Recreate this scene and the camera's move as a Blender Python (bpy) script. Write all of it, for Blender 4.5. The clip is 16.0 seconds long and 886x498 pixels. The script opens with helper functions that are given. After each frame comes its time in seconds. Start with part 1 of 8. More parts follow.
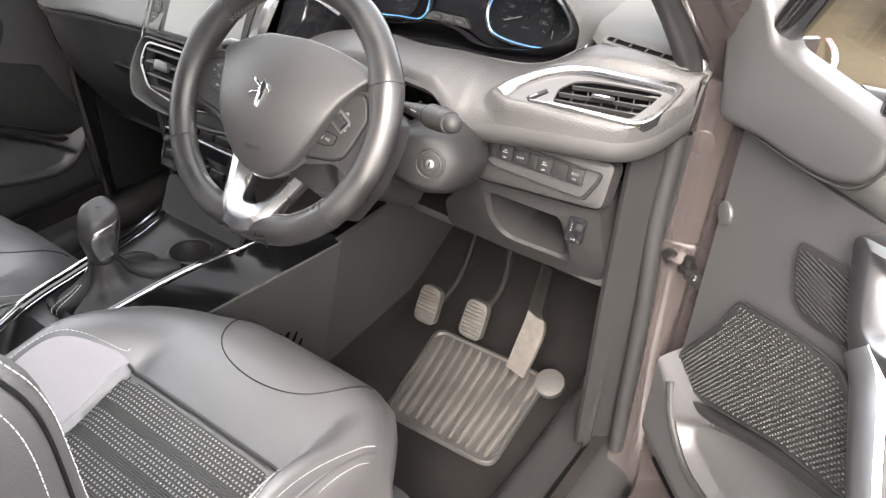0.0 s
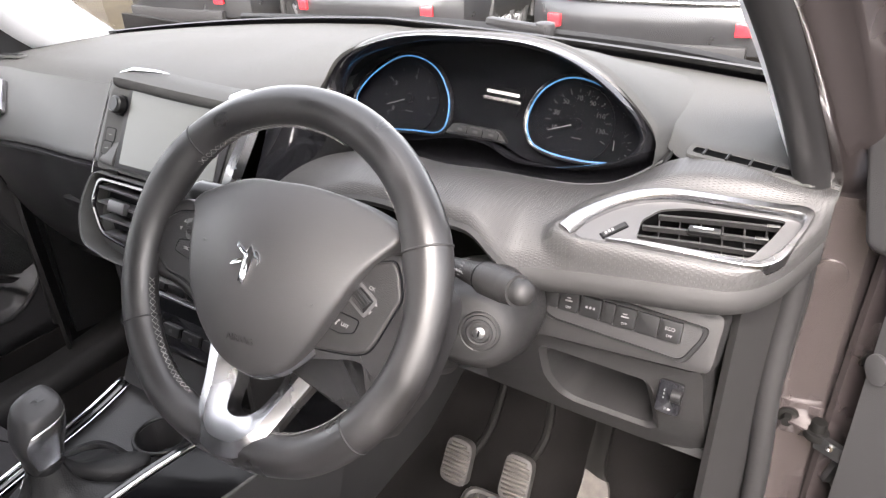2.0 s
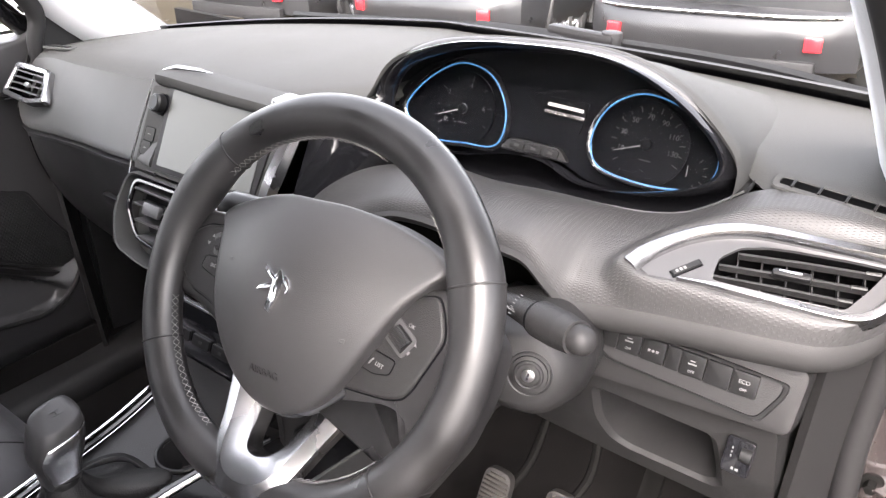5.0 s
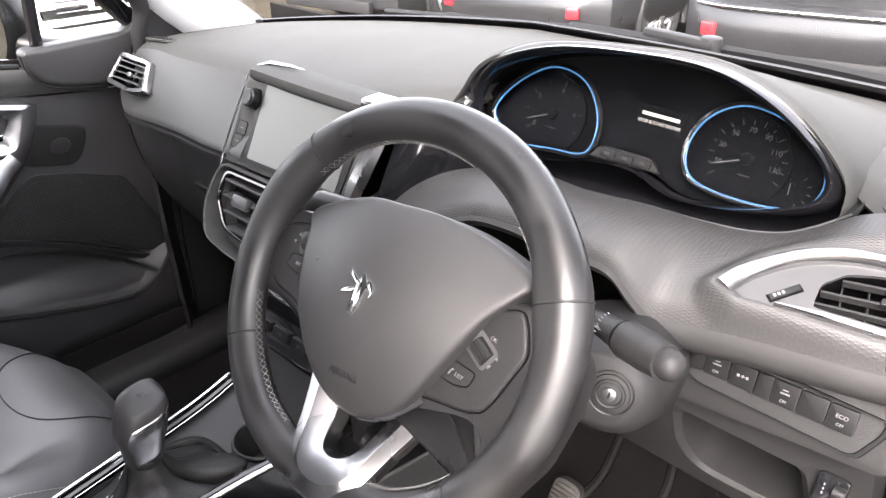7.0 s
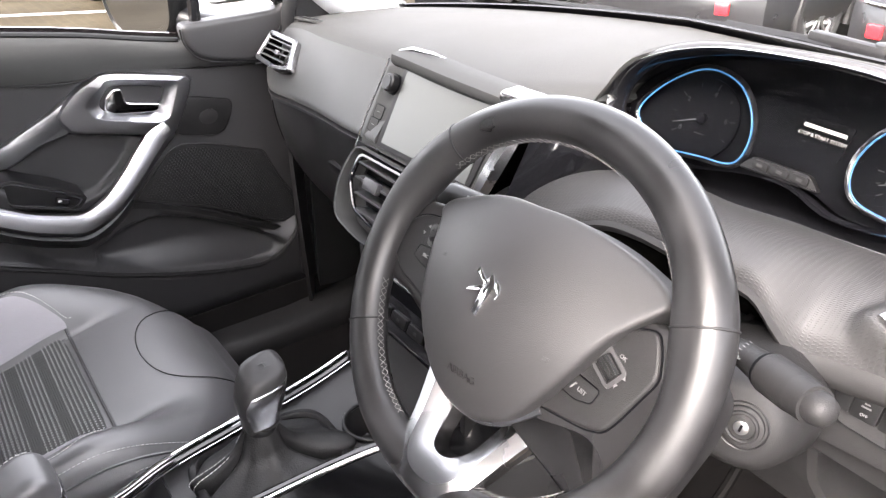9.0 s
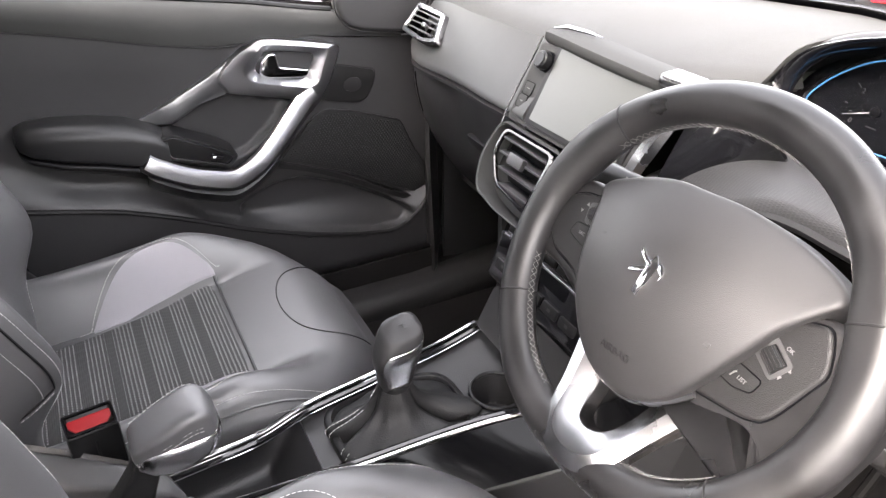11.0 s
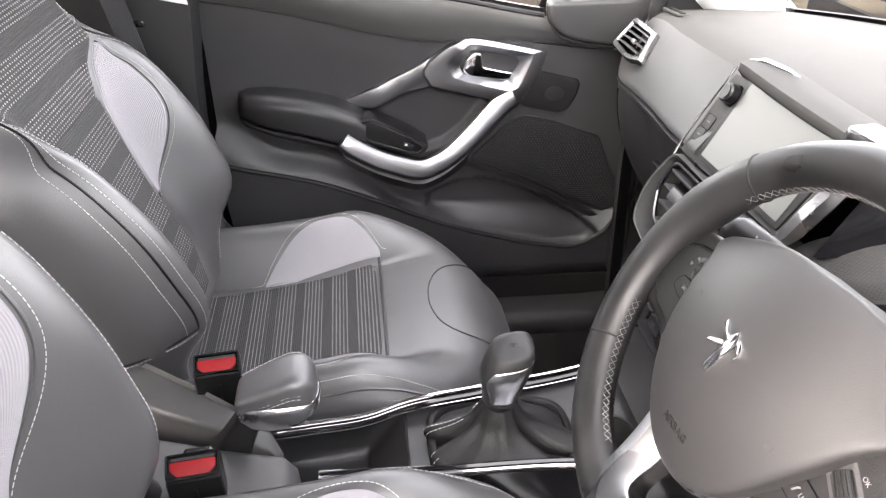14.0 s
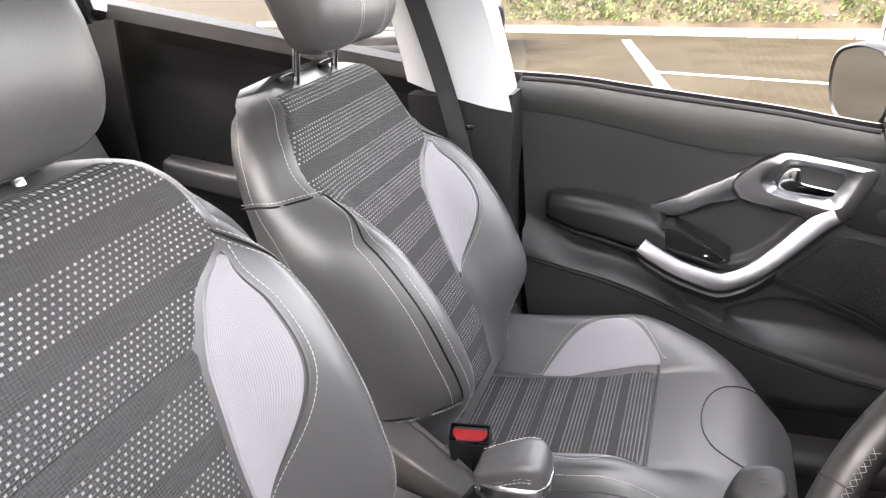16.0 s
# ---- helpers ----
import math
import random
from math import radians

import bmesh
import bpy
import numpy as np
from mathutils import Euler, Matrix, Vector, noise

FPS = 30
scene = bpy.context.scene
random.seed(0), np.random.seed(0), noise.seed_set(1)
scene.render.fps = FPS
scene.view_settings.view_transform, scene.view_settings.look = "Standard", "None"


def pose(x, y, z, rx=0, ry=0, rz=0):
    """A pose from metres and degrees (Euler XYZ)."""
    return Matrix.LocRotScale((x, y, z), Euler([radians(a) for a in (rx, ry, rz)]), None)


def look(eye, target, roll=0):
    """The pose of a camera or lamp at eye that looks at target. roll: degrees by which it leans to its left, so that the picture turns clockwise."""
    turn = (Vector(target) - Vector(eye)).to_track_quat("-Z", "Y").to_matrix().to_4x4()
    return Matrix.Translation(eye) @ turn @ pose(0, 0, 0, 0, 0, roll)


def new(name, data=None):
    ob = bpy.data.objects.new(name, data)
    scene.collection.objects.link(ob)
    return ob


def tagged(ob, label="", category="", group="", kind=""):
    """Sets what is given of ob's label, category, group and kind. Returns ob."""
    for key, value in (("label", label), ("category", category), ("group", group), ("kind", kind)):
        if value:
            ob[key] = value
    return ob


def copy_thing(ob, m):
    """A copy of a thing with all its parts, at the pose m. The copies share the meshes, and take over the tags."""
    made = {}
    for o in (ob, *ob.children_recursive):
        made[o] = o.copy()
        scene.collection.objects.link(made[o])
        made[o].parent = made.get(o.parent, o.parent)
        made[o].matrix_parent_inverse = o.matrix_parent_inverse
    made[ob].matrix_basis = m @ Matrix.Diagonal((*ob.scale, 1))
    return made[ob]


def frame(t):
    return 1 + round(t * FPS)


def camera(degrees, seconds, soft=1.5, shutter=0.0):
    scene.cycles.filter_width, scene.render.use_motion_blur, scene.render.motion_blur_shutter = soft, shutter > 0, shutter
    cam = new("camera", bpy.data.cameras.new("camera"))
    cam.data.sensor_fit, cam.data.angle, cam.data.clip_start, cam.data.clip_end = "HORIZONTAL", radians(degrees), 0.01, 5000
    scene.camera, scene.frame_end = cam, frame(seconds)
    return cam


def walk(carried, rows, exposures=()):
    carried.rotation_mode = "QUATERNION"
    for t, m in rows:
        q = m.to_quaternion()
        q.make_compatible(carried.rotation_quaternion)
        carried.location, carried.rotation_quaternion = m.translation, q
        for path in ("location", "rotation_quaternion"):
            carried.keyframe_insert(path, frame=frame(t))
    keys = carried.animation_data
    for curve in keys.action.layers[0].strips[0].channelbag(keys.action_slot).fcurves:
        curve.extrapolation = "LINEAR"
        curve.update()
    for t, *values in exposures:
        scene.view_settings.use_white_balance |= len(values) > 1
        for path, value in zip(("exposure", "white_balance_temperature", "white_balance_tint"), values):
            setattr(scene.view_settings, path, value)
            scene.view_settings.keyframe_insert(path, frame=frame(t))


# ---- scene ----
cam = camera(61.5, 16.0, soft=1.3)
PATH = [
    (0, (0.969, -0.553, 1.297), (0.047, 0.817, 0.169), 3.0),
    (0.5, (0.906, -0.448, 1.274), (-0.027, 0.985, 0.236), 1.6),
    (1, (0.854, -0.39, 1.271), (-0.111, 1.058, 0.286), 0.2),
    (1.5, (0.798, -0.367, 1.268), (-0.164, 1.1, 0.308), -0.5),
    (2, (0.763, -0.373, 1.256), (-0.18, 1.109, 0.299), -0.2),
    (2.5, (0.744, -0.361, 1.249), (-0.201, 1.117, 0.289), -0.3),
    (3, (0.734, -0.338, 1.248), (-0.218, 1.137, 0.29), -0.3),
    (5.3, (0.72, -0.317, 1.243), (-0.346, 1.083, 0.293), 0.7),
    (5.5, (0.719, -0.318, 1.246), (-0.363, 1.065, 0.288), 0.5),
    (6, (0.712, -0.317, 1.247), (-0.405, 1.034, 0.283), 0.6),
    (6.5, (0.708, -0.315, 1.248), (-0.446, 1.004, 0.283), 0.5),
    (7, (0.706, -0.312, 1.248), (-0.487, 0.973, 0.285), 0.6),
    (7.5, (0.704, -0.309, 1.247), (-0.531, 0.935, 0.283), 0.7),
    (8, (0.698, -0.306, 1.248), (-0.582, 0.886, 0.278), 0.8),
    (8.5, (0.691, -0.307, 1.246), (-0.641, 0.82, 0.269), 0.9),
    (9, (0.685, -0.307, 1.248), (-0.703, 0.735, 0.254), 0.8),
    (9.5, (0.682, -0.305, 1.246), (-0.759, 0.646, 0.235), 0.7),
    (9.7, (0.681, -0.305, 1.247), (-0.772, 0.611, 0.223), 0.8),
    (11.8, (0.668, -0.375, 1.253), (-0.87, 0.347, 0.198), 0.7),
    (12, (0.661, -0.364, 1.251), (-0.883, 0.336, 0.19), 0.9),
    (12.5, (0.658, -0.325, 1.248), (-0.916, 0.299, 0.185), 1.4),
    (13, (0.663, -0.288, 1.254), (-0.954, 0.22, 0.193), 1.8),
    (13.5, (0.675, -0.261, 1.251), (-0.981, 0.113, 0.193), 1.6),
    (14, (0.687, -0.24, 1.251), (-1.003, -0.016, 0.206), 1.3),
    (14.5, (0.692, -0.21, 1.25), (-1.026, -0.143, 0.228), 1.0),
    (15, (0.699, -0.188, 1.255), (-1.041, -0.305, 0.275), 1.0),
    (15.5, (0.716, -0.161, 1.262), (-1.025, -0.563, 0.363), -0.7),
    (15.7, (0.712, -0.16, 1.235), (-1.037, -0.663, 0.405), -1.1),
    (16, (0.722, -0.149, 1.269), (-0.997, -0.797, 0.477), -4.0),
]
EXPOSURES = [(0.0, 4.37, 7000, 12), (3.0, 4.06, 6750, 16), (7.0, 4.17, 6780, 16), (9.7, 4.43, 6850, 16), (12.0, 4.5, 7000, 16), (14.5, 4.58, 7050, 16), (16.0, 4.5, 7050, 15)]
SKY, SUN = 0.15, 0.5
# the whole car leans a little against the axes it is laid out in; LEVEL sets it upright
LEVEL = Matrix.Translation((0, 0, 0.2)) @ pose(0, 0, 0, 0, 3.0, 0) @ Matrix.Translation((0, 0, -0.2))
walk(cam, [(t, LEVEL @ look(eye, target, roll)) for t, eye, target, roll in PATH], EXPOSURES)
# ---- light ----
world = bpy.data.worlds.new("overcast_day")
scene.world = world
world.use_nodes = True
wn = world.node_tree.nodes
sky = wn.new("ShaderNodeTexSky")
sky.sky_type, sky.sun_disc = "NISHITA", False
sky.sun_elevation, sky.sun_rotation = radians(43), radians(157)
sky.air_density, sky.dust_density = 1.0, 4.0
hsv = wn.new("ShaderNodeHueSaturation")
hsv.inputs["Saturation"].default_value = 0.25
world.node_tree.links.new(sky.outputs[0], hsv.inputs["Color"])
world.node_tree.links.new(hsv.outputs[0], wn["Background"].inputs[0])
wn["Background"].inputs[1].default_value = SKY
sun = new("sun", bpy.data.lights.new("sun", "SUN"))
sun.data.energy, sun.data.angle, sun.data.color = SUN, radians(38), (1.0, 0.96, 0.9)
sun.matrix_world = look((2.5, -6, 6), (0, 0, 0))

# ---- helpers for building ----
BASE = {}


def thing(name, label, category, at=(0, 0, 0), group="", kind=""):
    ob = new(name)
    ob.empty_display_size = 0.05
    ob.matrix_world = Matrix.Translation(at)
    BASE[ob.name] = Matrix.Translation(at)
    return tagged(ob, label, category, group, kind)


def finish(bm, name, material, smooth=40, uv=None):
    me = bpy.data.meshes.new(name)
    bmesh.ops.recalc_face_normals(bm, faces=bm.faces[:])
    bm.to_mesh(me)
    bm.free()
    for p in me.polygons:
        p.use_smooth = smooth > 0
    if smooth:
        me.set_sharp_from_angle(angle=radians(smooth))
    me.materials.append(material)
    return me


def part(name, bm, material, parent, label="", smooth=40, kind=""):
    """One mesh under a thing or a part; bm is in the world's coordinates of that thing's base."""
    base = BASE[parent.name]
    bm.transform(base.inverted())
    ob = new(name, finish(bm, name, material, smooth))
    ob.parent = parent
    BASE[ob.name] = base
    return tagged(ob, label, kind=kind)


def solid(name, bm, material, label, category, group="", kind="", smooth=40):
    ob = new(name, finish(bm, name, material, smooth))
    BASE[ob.name] = Matrix()
    return tagged(ob, label, category, group, kind)


def spline(pts, n, closed=False):
    """Catmull-Rom through the points, n samples a span."""
    pts = [np.array(p, float) for p in pts]
    m, out = len(pts), []
    spans = m if closed else m - 1
    for i in range(spans):
        if closed:
            a, b, c, d = (pts[(i + k) % m] for k in (-1, 0, 1, 2))
        else:
            b, c = pts[i], pts[i + 1]
            a = pts[i - 1] if i else 2 * b - c
            d = pts[i + 2] if i + 2 < m else 2 * c - b
        for k in range(n):
            t = k / n
            out.append(0.5 * (2 * b + (c - a) * t + (2 * a - 5 * b + 4 * c - d) * t * t + (3 * b - a - 3 * c + d) * t**3))
    if not closed:
        out.append(pts[-1])
    return out


def curve(keys, x):
    """Smooth value (number or tuple) at x from keys {x: value}."""
    ks = sorted(keys)
    vals = np.array([np.atleast_1d(keys[k]) for k in ks], float)
    if x <= ks[0]:
        return vals[0] if vals.shape[1] > 1 else vals[0][0]
    if x >= ks[-1]:
        return vals[-1] if vals.shape[1] > 1 else vals[-1][0]
    i = max(j for j in range(len(ks)) if ks[j] <= x)
    i = min(i, len(ks) - 2)
    t = (x - ks[i]) / (ks[i + 1] - ks[i])
    slope = np.gradient(vals, np.array(ks, float), axis=0) if len(ks) > 2 else np.diff(vals, axis=0)[[0, 0]] / (ks[1] - ks[0])
    h = ks[i + 1] - ks[i]
    v = (2 * t**3 - 3 * t * t + 1) * vals[i] + (t**3 - 2 * t * t + t) * h * slope[i] + (3 * t * t - 2 * t**3) * vals[i + 1] + (t**3 - t * t) * h * slope[i + 1]
    return v if len(v) > 1 else v[0]


def loft(rings, closed=True, caps=False, uvs=None):
    """Faces between rings of equally many points."""
    bm = bmesh.new()
    rows = [[bm.verts.new(p) for p in ring] for ring in rings]
    n = len(rows[0])
    layer = bm.loops.layers.uv.new("UVMap") if uvs else None
    for i in range(len(rows) - 1):
        for j in range(n if closed else n - 1):
            k = (j + 1) % n
            f = bm.faces.new((rows[i][j], rows[i][k], rows[i + 1][k], rows[i + 1][j]))
            if uvs:
                for lp, (a, b) in zip(f.loops, ((i, j), (i, k), (i + 1, k), (i + 1, j))):
                    lp[layer].uv = uvs(a, b)
    if caps:
        bm.faces.new(rows[0][::-1])
        bm.faces.new(rows[-1])
    return bm


def sheet(f, nu, nv, thick=0.0, uv=None, toward=None):
    """An open surface f(u, v), u and v from 0 to 1, with thickness behind it (seen from toward) and uv in metres."""
    us, vs = np.linspace(0, 1, nu + 1), np.linspace(0, 1, nv + 1)
    grid = [[Vector(f(u, v)) for v in vs] for u in us]
    bm = loft(grid, closed=False, uvs=(lambda a, b: (uv[0] * us[a], uv[1] * vs[b])) if uv else None)
    if thick:
        bmesh.ops.recalc_face_normals(bm, faces=bm.faces[:])
        bm.normal_update()
        if toward and sum(f.normal.dot(Vector(toward)) for f in bm.faces) < 0:
            bmesh.ops.reverse_faces(bm, faces=bm.faces[:])
        bmesh.ops.solidify(bm, geom=bm.faces[:], thickness=thick)
    return bm


def tube(path, r, sides=8, closed=False, squash=None):
    """A round bar along a path; r is a number or one a point."""
    path = [Vector(p) for p in path]
    n = len(path)
    rs = [r] * n if not hasattr(r, "__len__") else [float(q) for q in r]
    rings, normal = [], None
    for i, p in enumerate(path):
        a = path[(i - 1) % n] if closed or i else p
        b = path[(i + 1) % n] if closed or i < n - 1 else p
        d = (b - a).normalized()
        if normal is None:
            normal = d.orthogonal().normalized()
        normal = (normal - d * normal.dot(d)).normalized()
        side = d.cross(normal)
        rings.append([p + rs[i] * (math.cos(t) * normal + math.sin(t) * side) for t in np.linspace(0, 2 * math.pi, sides, endpoint=False)])
    if closed:
        rings.append(rings[0])
        bm = loft(rings)
        bmesh.ops.remove_doubles(bm, verts=bm.verts[:], dist=1e-6)
        return bm
    return loft(rings, caps=True)


def prism(outline, depth, m=None, bevel=0.0, segments=2, top=True):
    """An outline in the plane z = 0 raised by depth along z, edges of the raised side rounded."""
    bm = bmesh.new()
    low = [bm.verts.new((p[0], p[1], 0)) for p in outline]
    face = bm.faces.new(low)
    made = bmesh.ops.extrude_face_region(bm, geom=[face])["geom"]
    up = [v for v in made if isinstance(v, bmesh.types.BMVert)]
    bmesh.ops.translate(bm, vec=(0, 0, depth), verts=up)
    if bevel:
        ups = set(up)
        edges = [e for e in bm.edges if e.verts[0] in ups and e.verts[1] in ups]
        bmesh.ops.bevel(bm, geom=edges, offset=bevel, segments=segments, affect="EDGES", profile=0.6)
    bm.transform(m or Matrix())
    return bm


def frame_prism(outer, inner, depth, m=None, bevel=0.0):
    """A flat ring between two outlines of equally many points, raised by depth."""
    n = len(outer)
    b = bevel
    oc = np.mean(outer, 0)

    def shrink(ring, by):
        return [np.array(p, float) + by * (oc - p) / (np.linalg.norm(oc - p) + 1e-9) for p in ring]

    rings = [[(*p, 0) for p in outer], [(*p, depth - b) for p in outer], [(*p, depth) for p in shrink(outer, b)],
             [(*p, depth) for p in shrink(inner, -b)], [(*p, depth - b) for p in inner], [(*p, 0) for p in inner]]
    bm = loft(rings + [rings[0]])
    bmesh.ops.remove_doubles(bm, verts=bm.verts[:], dist=1e-7)
    bm.transform(m or Matrix())
    return bm


def box(sx, sy, sz, m=None, bevel=0.004, segments=2):
    bm = bmesh.new()
    bmesh.ops.create_cube(bm, size=1)
    bmesh.ops.scale(bm, vec=(sx, sy, sz), verts=bm.verts[:])
    if bevel:
        bmesh.ops.bevel(bm, geom=bm.edges[:], offset=min(bevel, 0.45 * min(sx, sy, sz)), segments=segments, affect="EDGES", profile=0.6)
    bm.transform(m or Matrix())
    return bm


def disc(r, depth, m=None, sides=32, bevel=0.0):
    return prism([(r * math.cos(t), r * math.sin(t)) for t in np.linspace(0, 2 * math.pi, sides, endpoint=False)], depth, m, bevel)


def join(*bms):
    out = bmesh.new()
    for bm in bms:
        me = bpy.data.meshes.new("tmp")
        bm.to_mesh(me)
        bm.free()
        out.from_mesh(me)
        bpy.data.meshes.remove(me)
    return out


def axes_pose(origin, ex, ez):
    """A pose with its x near ex and its z along ez."""
    ez = Vector(ez).normalized()
    ey = ez.cross(Vector(ex)).normalized()
    ex = ey.cross(ez)
    m = Matrix((ex, ey, ez)).transposed().to_4x4()
    m.translation = origin
    return m


def rounded(pts, r, n=4):
    """An outline with its corners rounded."""
    out, m = [], len(pts)
    for i in range(m):
        p, a, b = np.array(pts[i], float), np.array(pts[i - 1], float), np.array(pts[(i + 1) % m], float)
        da, db = np.linalg.norm(a - p), np.linalg.norm(b - p)
        k = min(r, 0.45 * da, 0.45 * db)
        s, e = p + (a - p) / da * k, p + (b - p) / db * k
        for t in np.linspace(0, 1, n + 1):
            out.append(tuple((1 - t) ** 2 * s + 2 * t * (1 - t) * p + t * t * e))
    return out


def oblong(w, h, r, n=4):
    return rounded([(-w / 2, -h / 2), (w / 2, -h / 2), (w / 2, h / 2), (-w / 2, h / 2)], r, n)


def stitches(path, pitch=0.006, length=0.0041, r=0.00045):
    """Short thread bars along a path of points."""
    path = [Vector(p) for p in path]
    run = [0.0]
    for a, b in zip(path, path[1:]):
        run.append(run[-1] + (b - a).length)
    bm, s = bmesh.new(), 0.0

    def at(d):
        i = min(max(j for j in range(len(run)) if run[j] <= d), len(path) - 2)
        return path[i].lerp(path[i + 1], (d - run[i]) / max(run[i + 1] - run[i], 1e-9))

    while s + length < run[-1]:
        a, b = at(s), at(s + length)
        d = (b - a).normalized()
        n = d.orthogonal().normalized()
        k = d.cross(n)
        rows = [[bm.verts.new(p + r * (c * n + t * k)) for c, t in ((1, 0), (0, 1), (-1, 0), (0, -1))] for p in (a, b)]
        for j in range(4):
            bm.faces.new((rows[0][j], rows[0][j - 1], rows[1][j - 1], rows[1][j]))
        bm.faces.new(rows[0])
        bm.faces.new(rows[1][::-1])
        s += pitch
    return bm


def lettering(text, size, m, depth=0.0003):
    """Raised characters in the built-in font as a mesh, centred."""
    cu = bpy.data.curves.new("text", "FONT")
    cu.body, cu.size, cu.extrude, cu.align_x, cu.align_y = text, size, depth, "CENTER", "CENTER"
    ob = bpy.data.objects.new("text", cu)
    scene.collection.objects.link(ob)
    me = bpy.data.meshes.new_from_object(ob.evaluated_get(bpy.context.evaluated_depsgraph_get()))
    bm = bmesh.new()
    bm.from_mesh(me)
    bpy.data.objects.remove(ob)
    bpy.data.curves.remove(cu)
    bpy.data.meshes.remove(me)
    bm.transform(m)
    return bm


# ---- materials ----
def material(name, color, rough=0.5, metal=0.0, bump=0.0, scale=400.0, vary=0.15, vary_scale=6.0, coat=0.0, spec=0.5, stretch=(1, 1, 1), rough_vary=0.1):
    """Principled surface with fine grain as relief and slow changes of tone and gloss."""
    m = bpy.data.materials.new(name)
    m.use_nodes = True
    nt = m.node_tree
    n, ln = nt.nodes, nt.links
    b = n["Principled BSDF"]
    b.inputs["Metallic"].default_value, b.inputs["Coat Weight"].default_value = metal, coat
    b.inputs["Specular IOR Level"].default_value = spec
    b.inputs["Coat Roughness"].default_value = 0.05
    tc, mp = n.new("ShaderNodeTexCoord"), n.new("ShaderNodeMapping")
    mp.inputs["Scale"].default_value = stretch
    ln.new(tc.outputs["Object"], mp.inputs[0])
    slow = n.new("ShaderNodeTexNoise")
    slow.inputs["Scale"].default_value, slow.inputs["Detail"].default_value = vary_scale, 6
    ln.new(mp.outputs[0], slow.inputs["Vector"])
    ramp = n.new("ShaderNodeMapRange")
    ramp.inputs[1].default_value, ramp.inputs[2].default_value = 0.3, 0.7
    ramp.inputs[3].default_value, ramp.inputs[4].default_value = 1 - vary, 1 + vary
    ln.new(slow.outputs[0], ramp.inputs[0])
    mul = n.new("ShaderNodeVectorMath")
    mul.operation = "SCALE"
    mul.inputs[0].default_value = color
    ln.new(ramp.outputs[0], mul.inputs["Scale"])
    ln.new(mul.outputs[0], b.inputs["Base Color"])
    rr = n.new("ShaderNodeMapRange")
    rr.inputs[1].default_value, rr.inputs[2].default_value = 0.3, 0.7
    rr.inputs[3].default_value, rr.inputs[4].default_value = max(rough * (1 - rough_vary), 0.02), min(rough * (1 + rough_vary), 1)
    ln.new(slow.outputs[0], rr.inputs[0])
    ln.new(rr.outputs[0], b.inputs["Roughness"])
    if bump:
        fine = n.new("ShaderNodeTexVoronoi")
        fine.inputs["Scale"].default_value = scale
        ln.new(mp.outputs[0], fine.inputs["Vector"])
        bp = n.new("ShaderNodeBump")
        bp.inputs["Strength"].default_value, bp.inputs["Distance"].default_value = bump, 0.0006
        ln.new(fine.outputs["Distance"], bp.inputs["Height"])
        ln.new(bp.outputs[0], b.inputs["Normal"])
    return m


def math_node(nt, op, a, b=None, clamp=False):
    k = nt.nodes.new("ShaderNodeMath")
    k.operation, k.use_clamp = op, clamp
    for i, v in enumerate((a, b)):
        if v is None:
            continue
        if isinstance(v, (int, float)):
            k.inputs[i].default_value = v
        else:
            nt.links.new(v, k.inputs[i])
    return k.outputs[0]


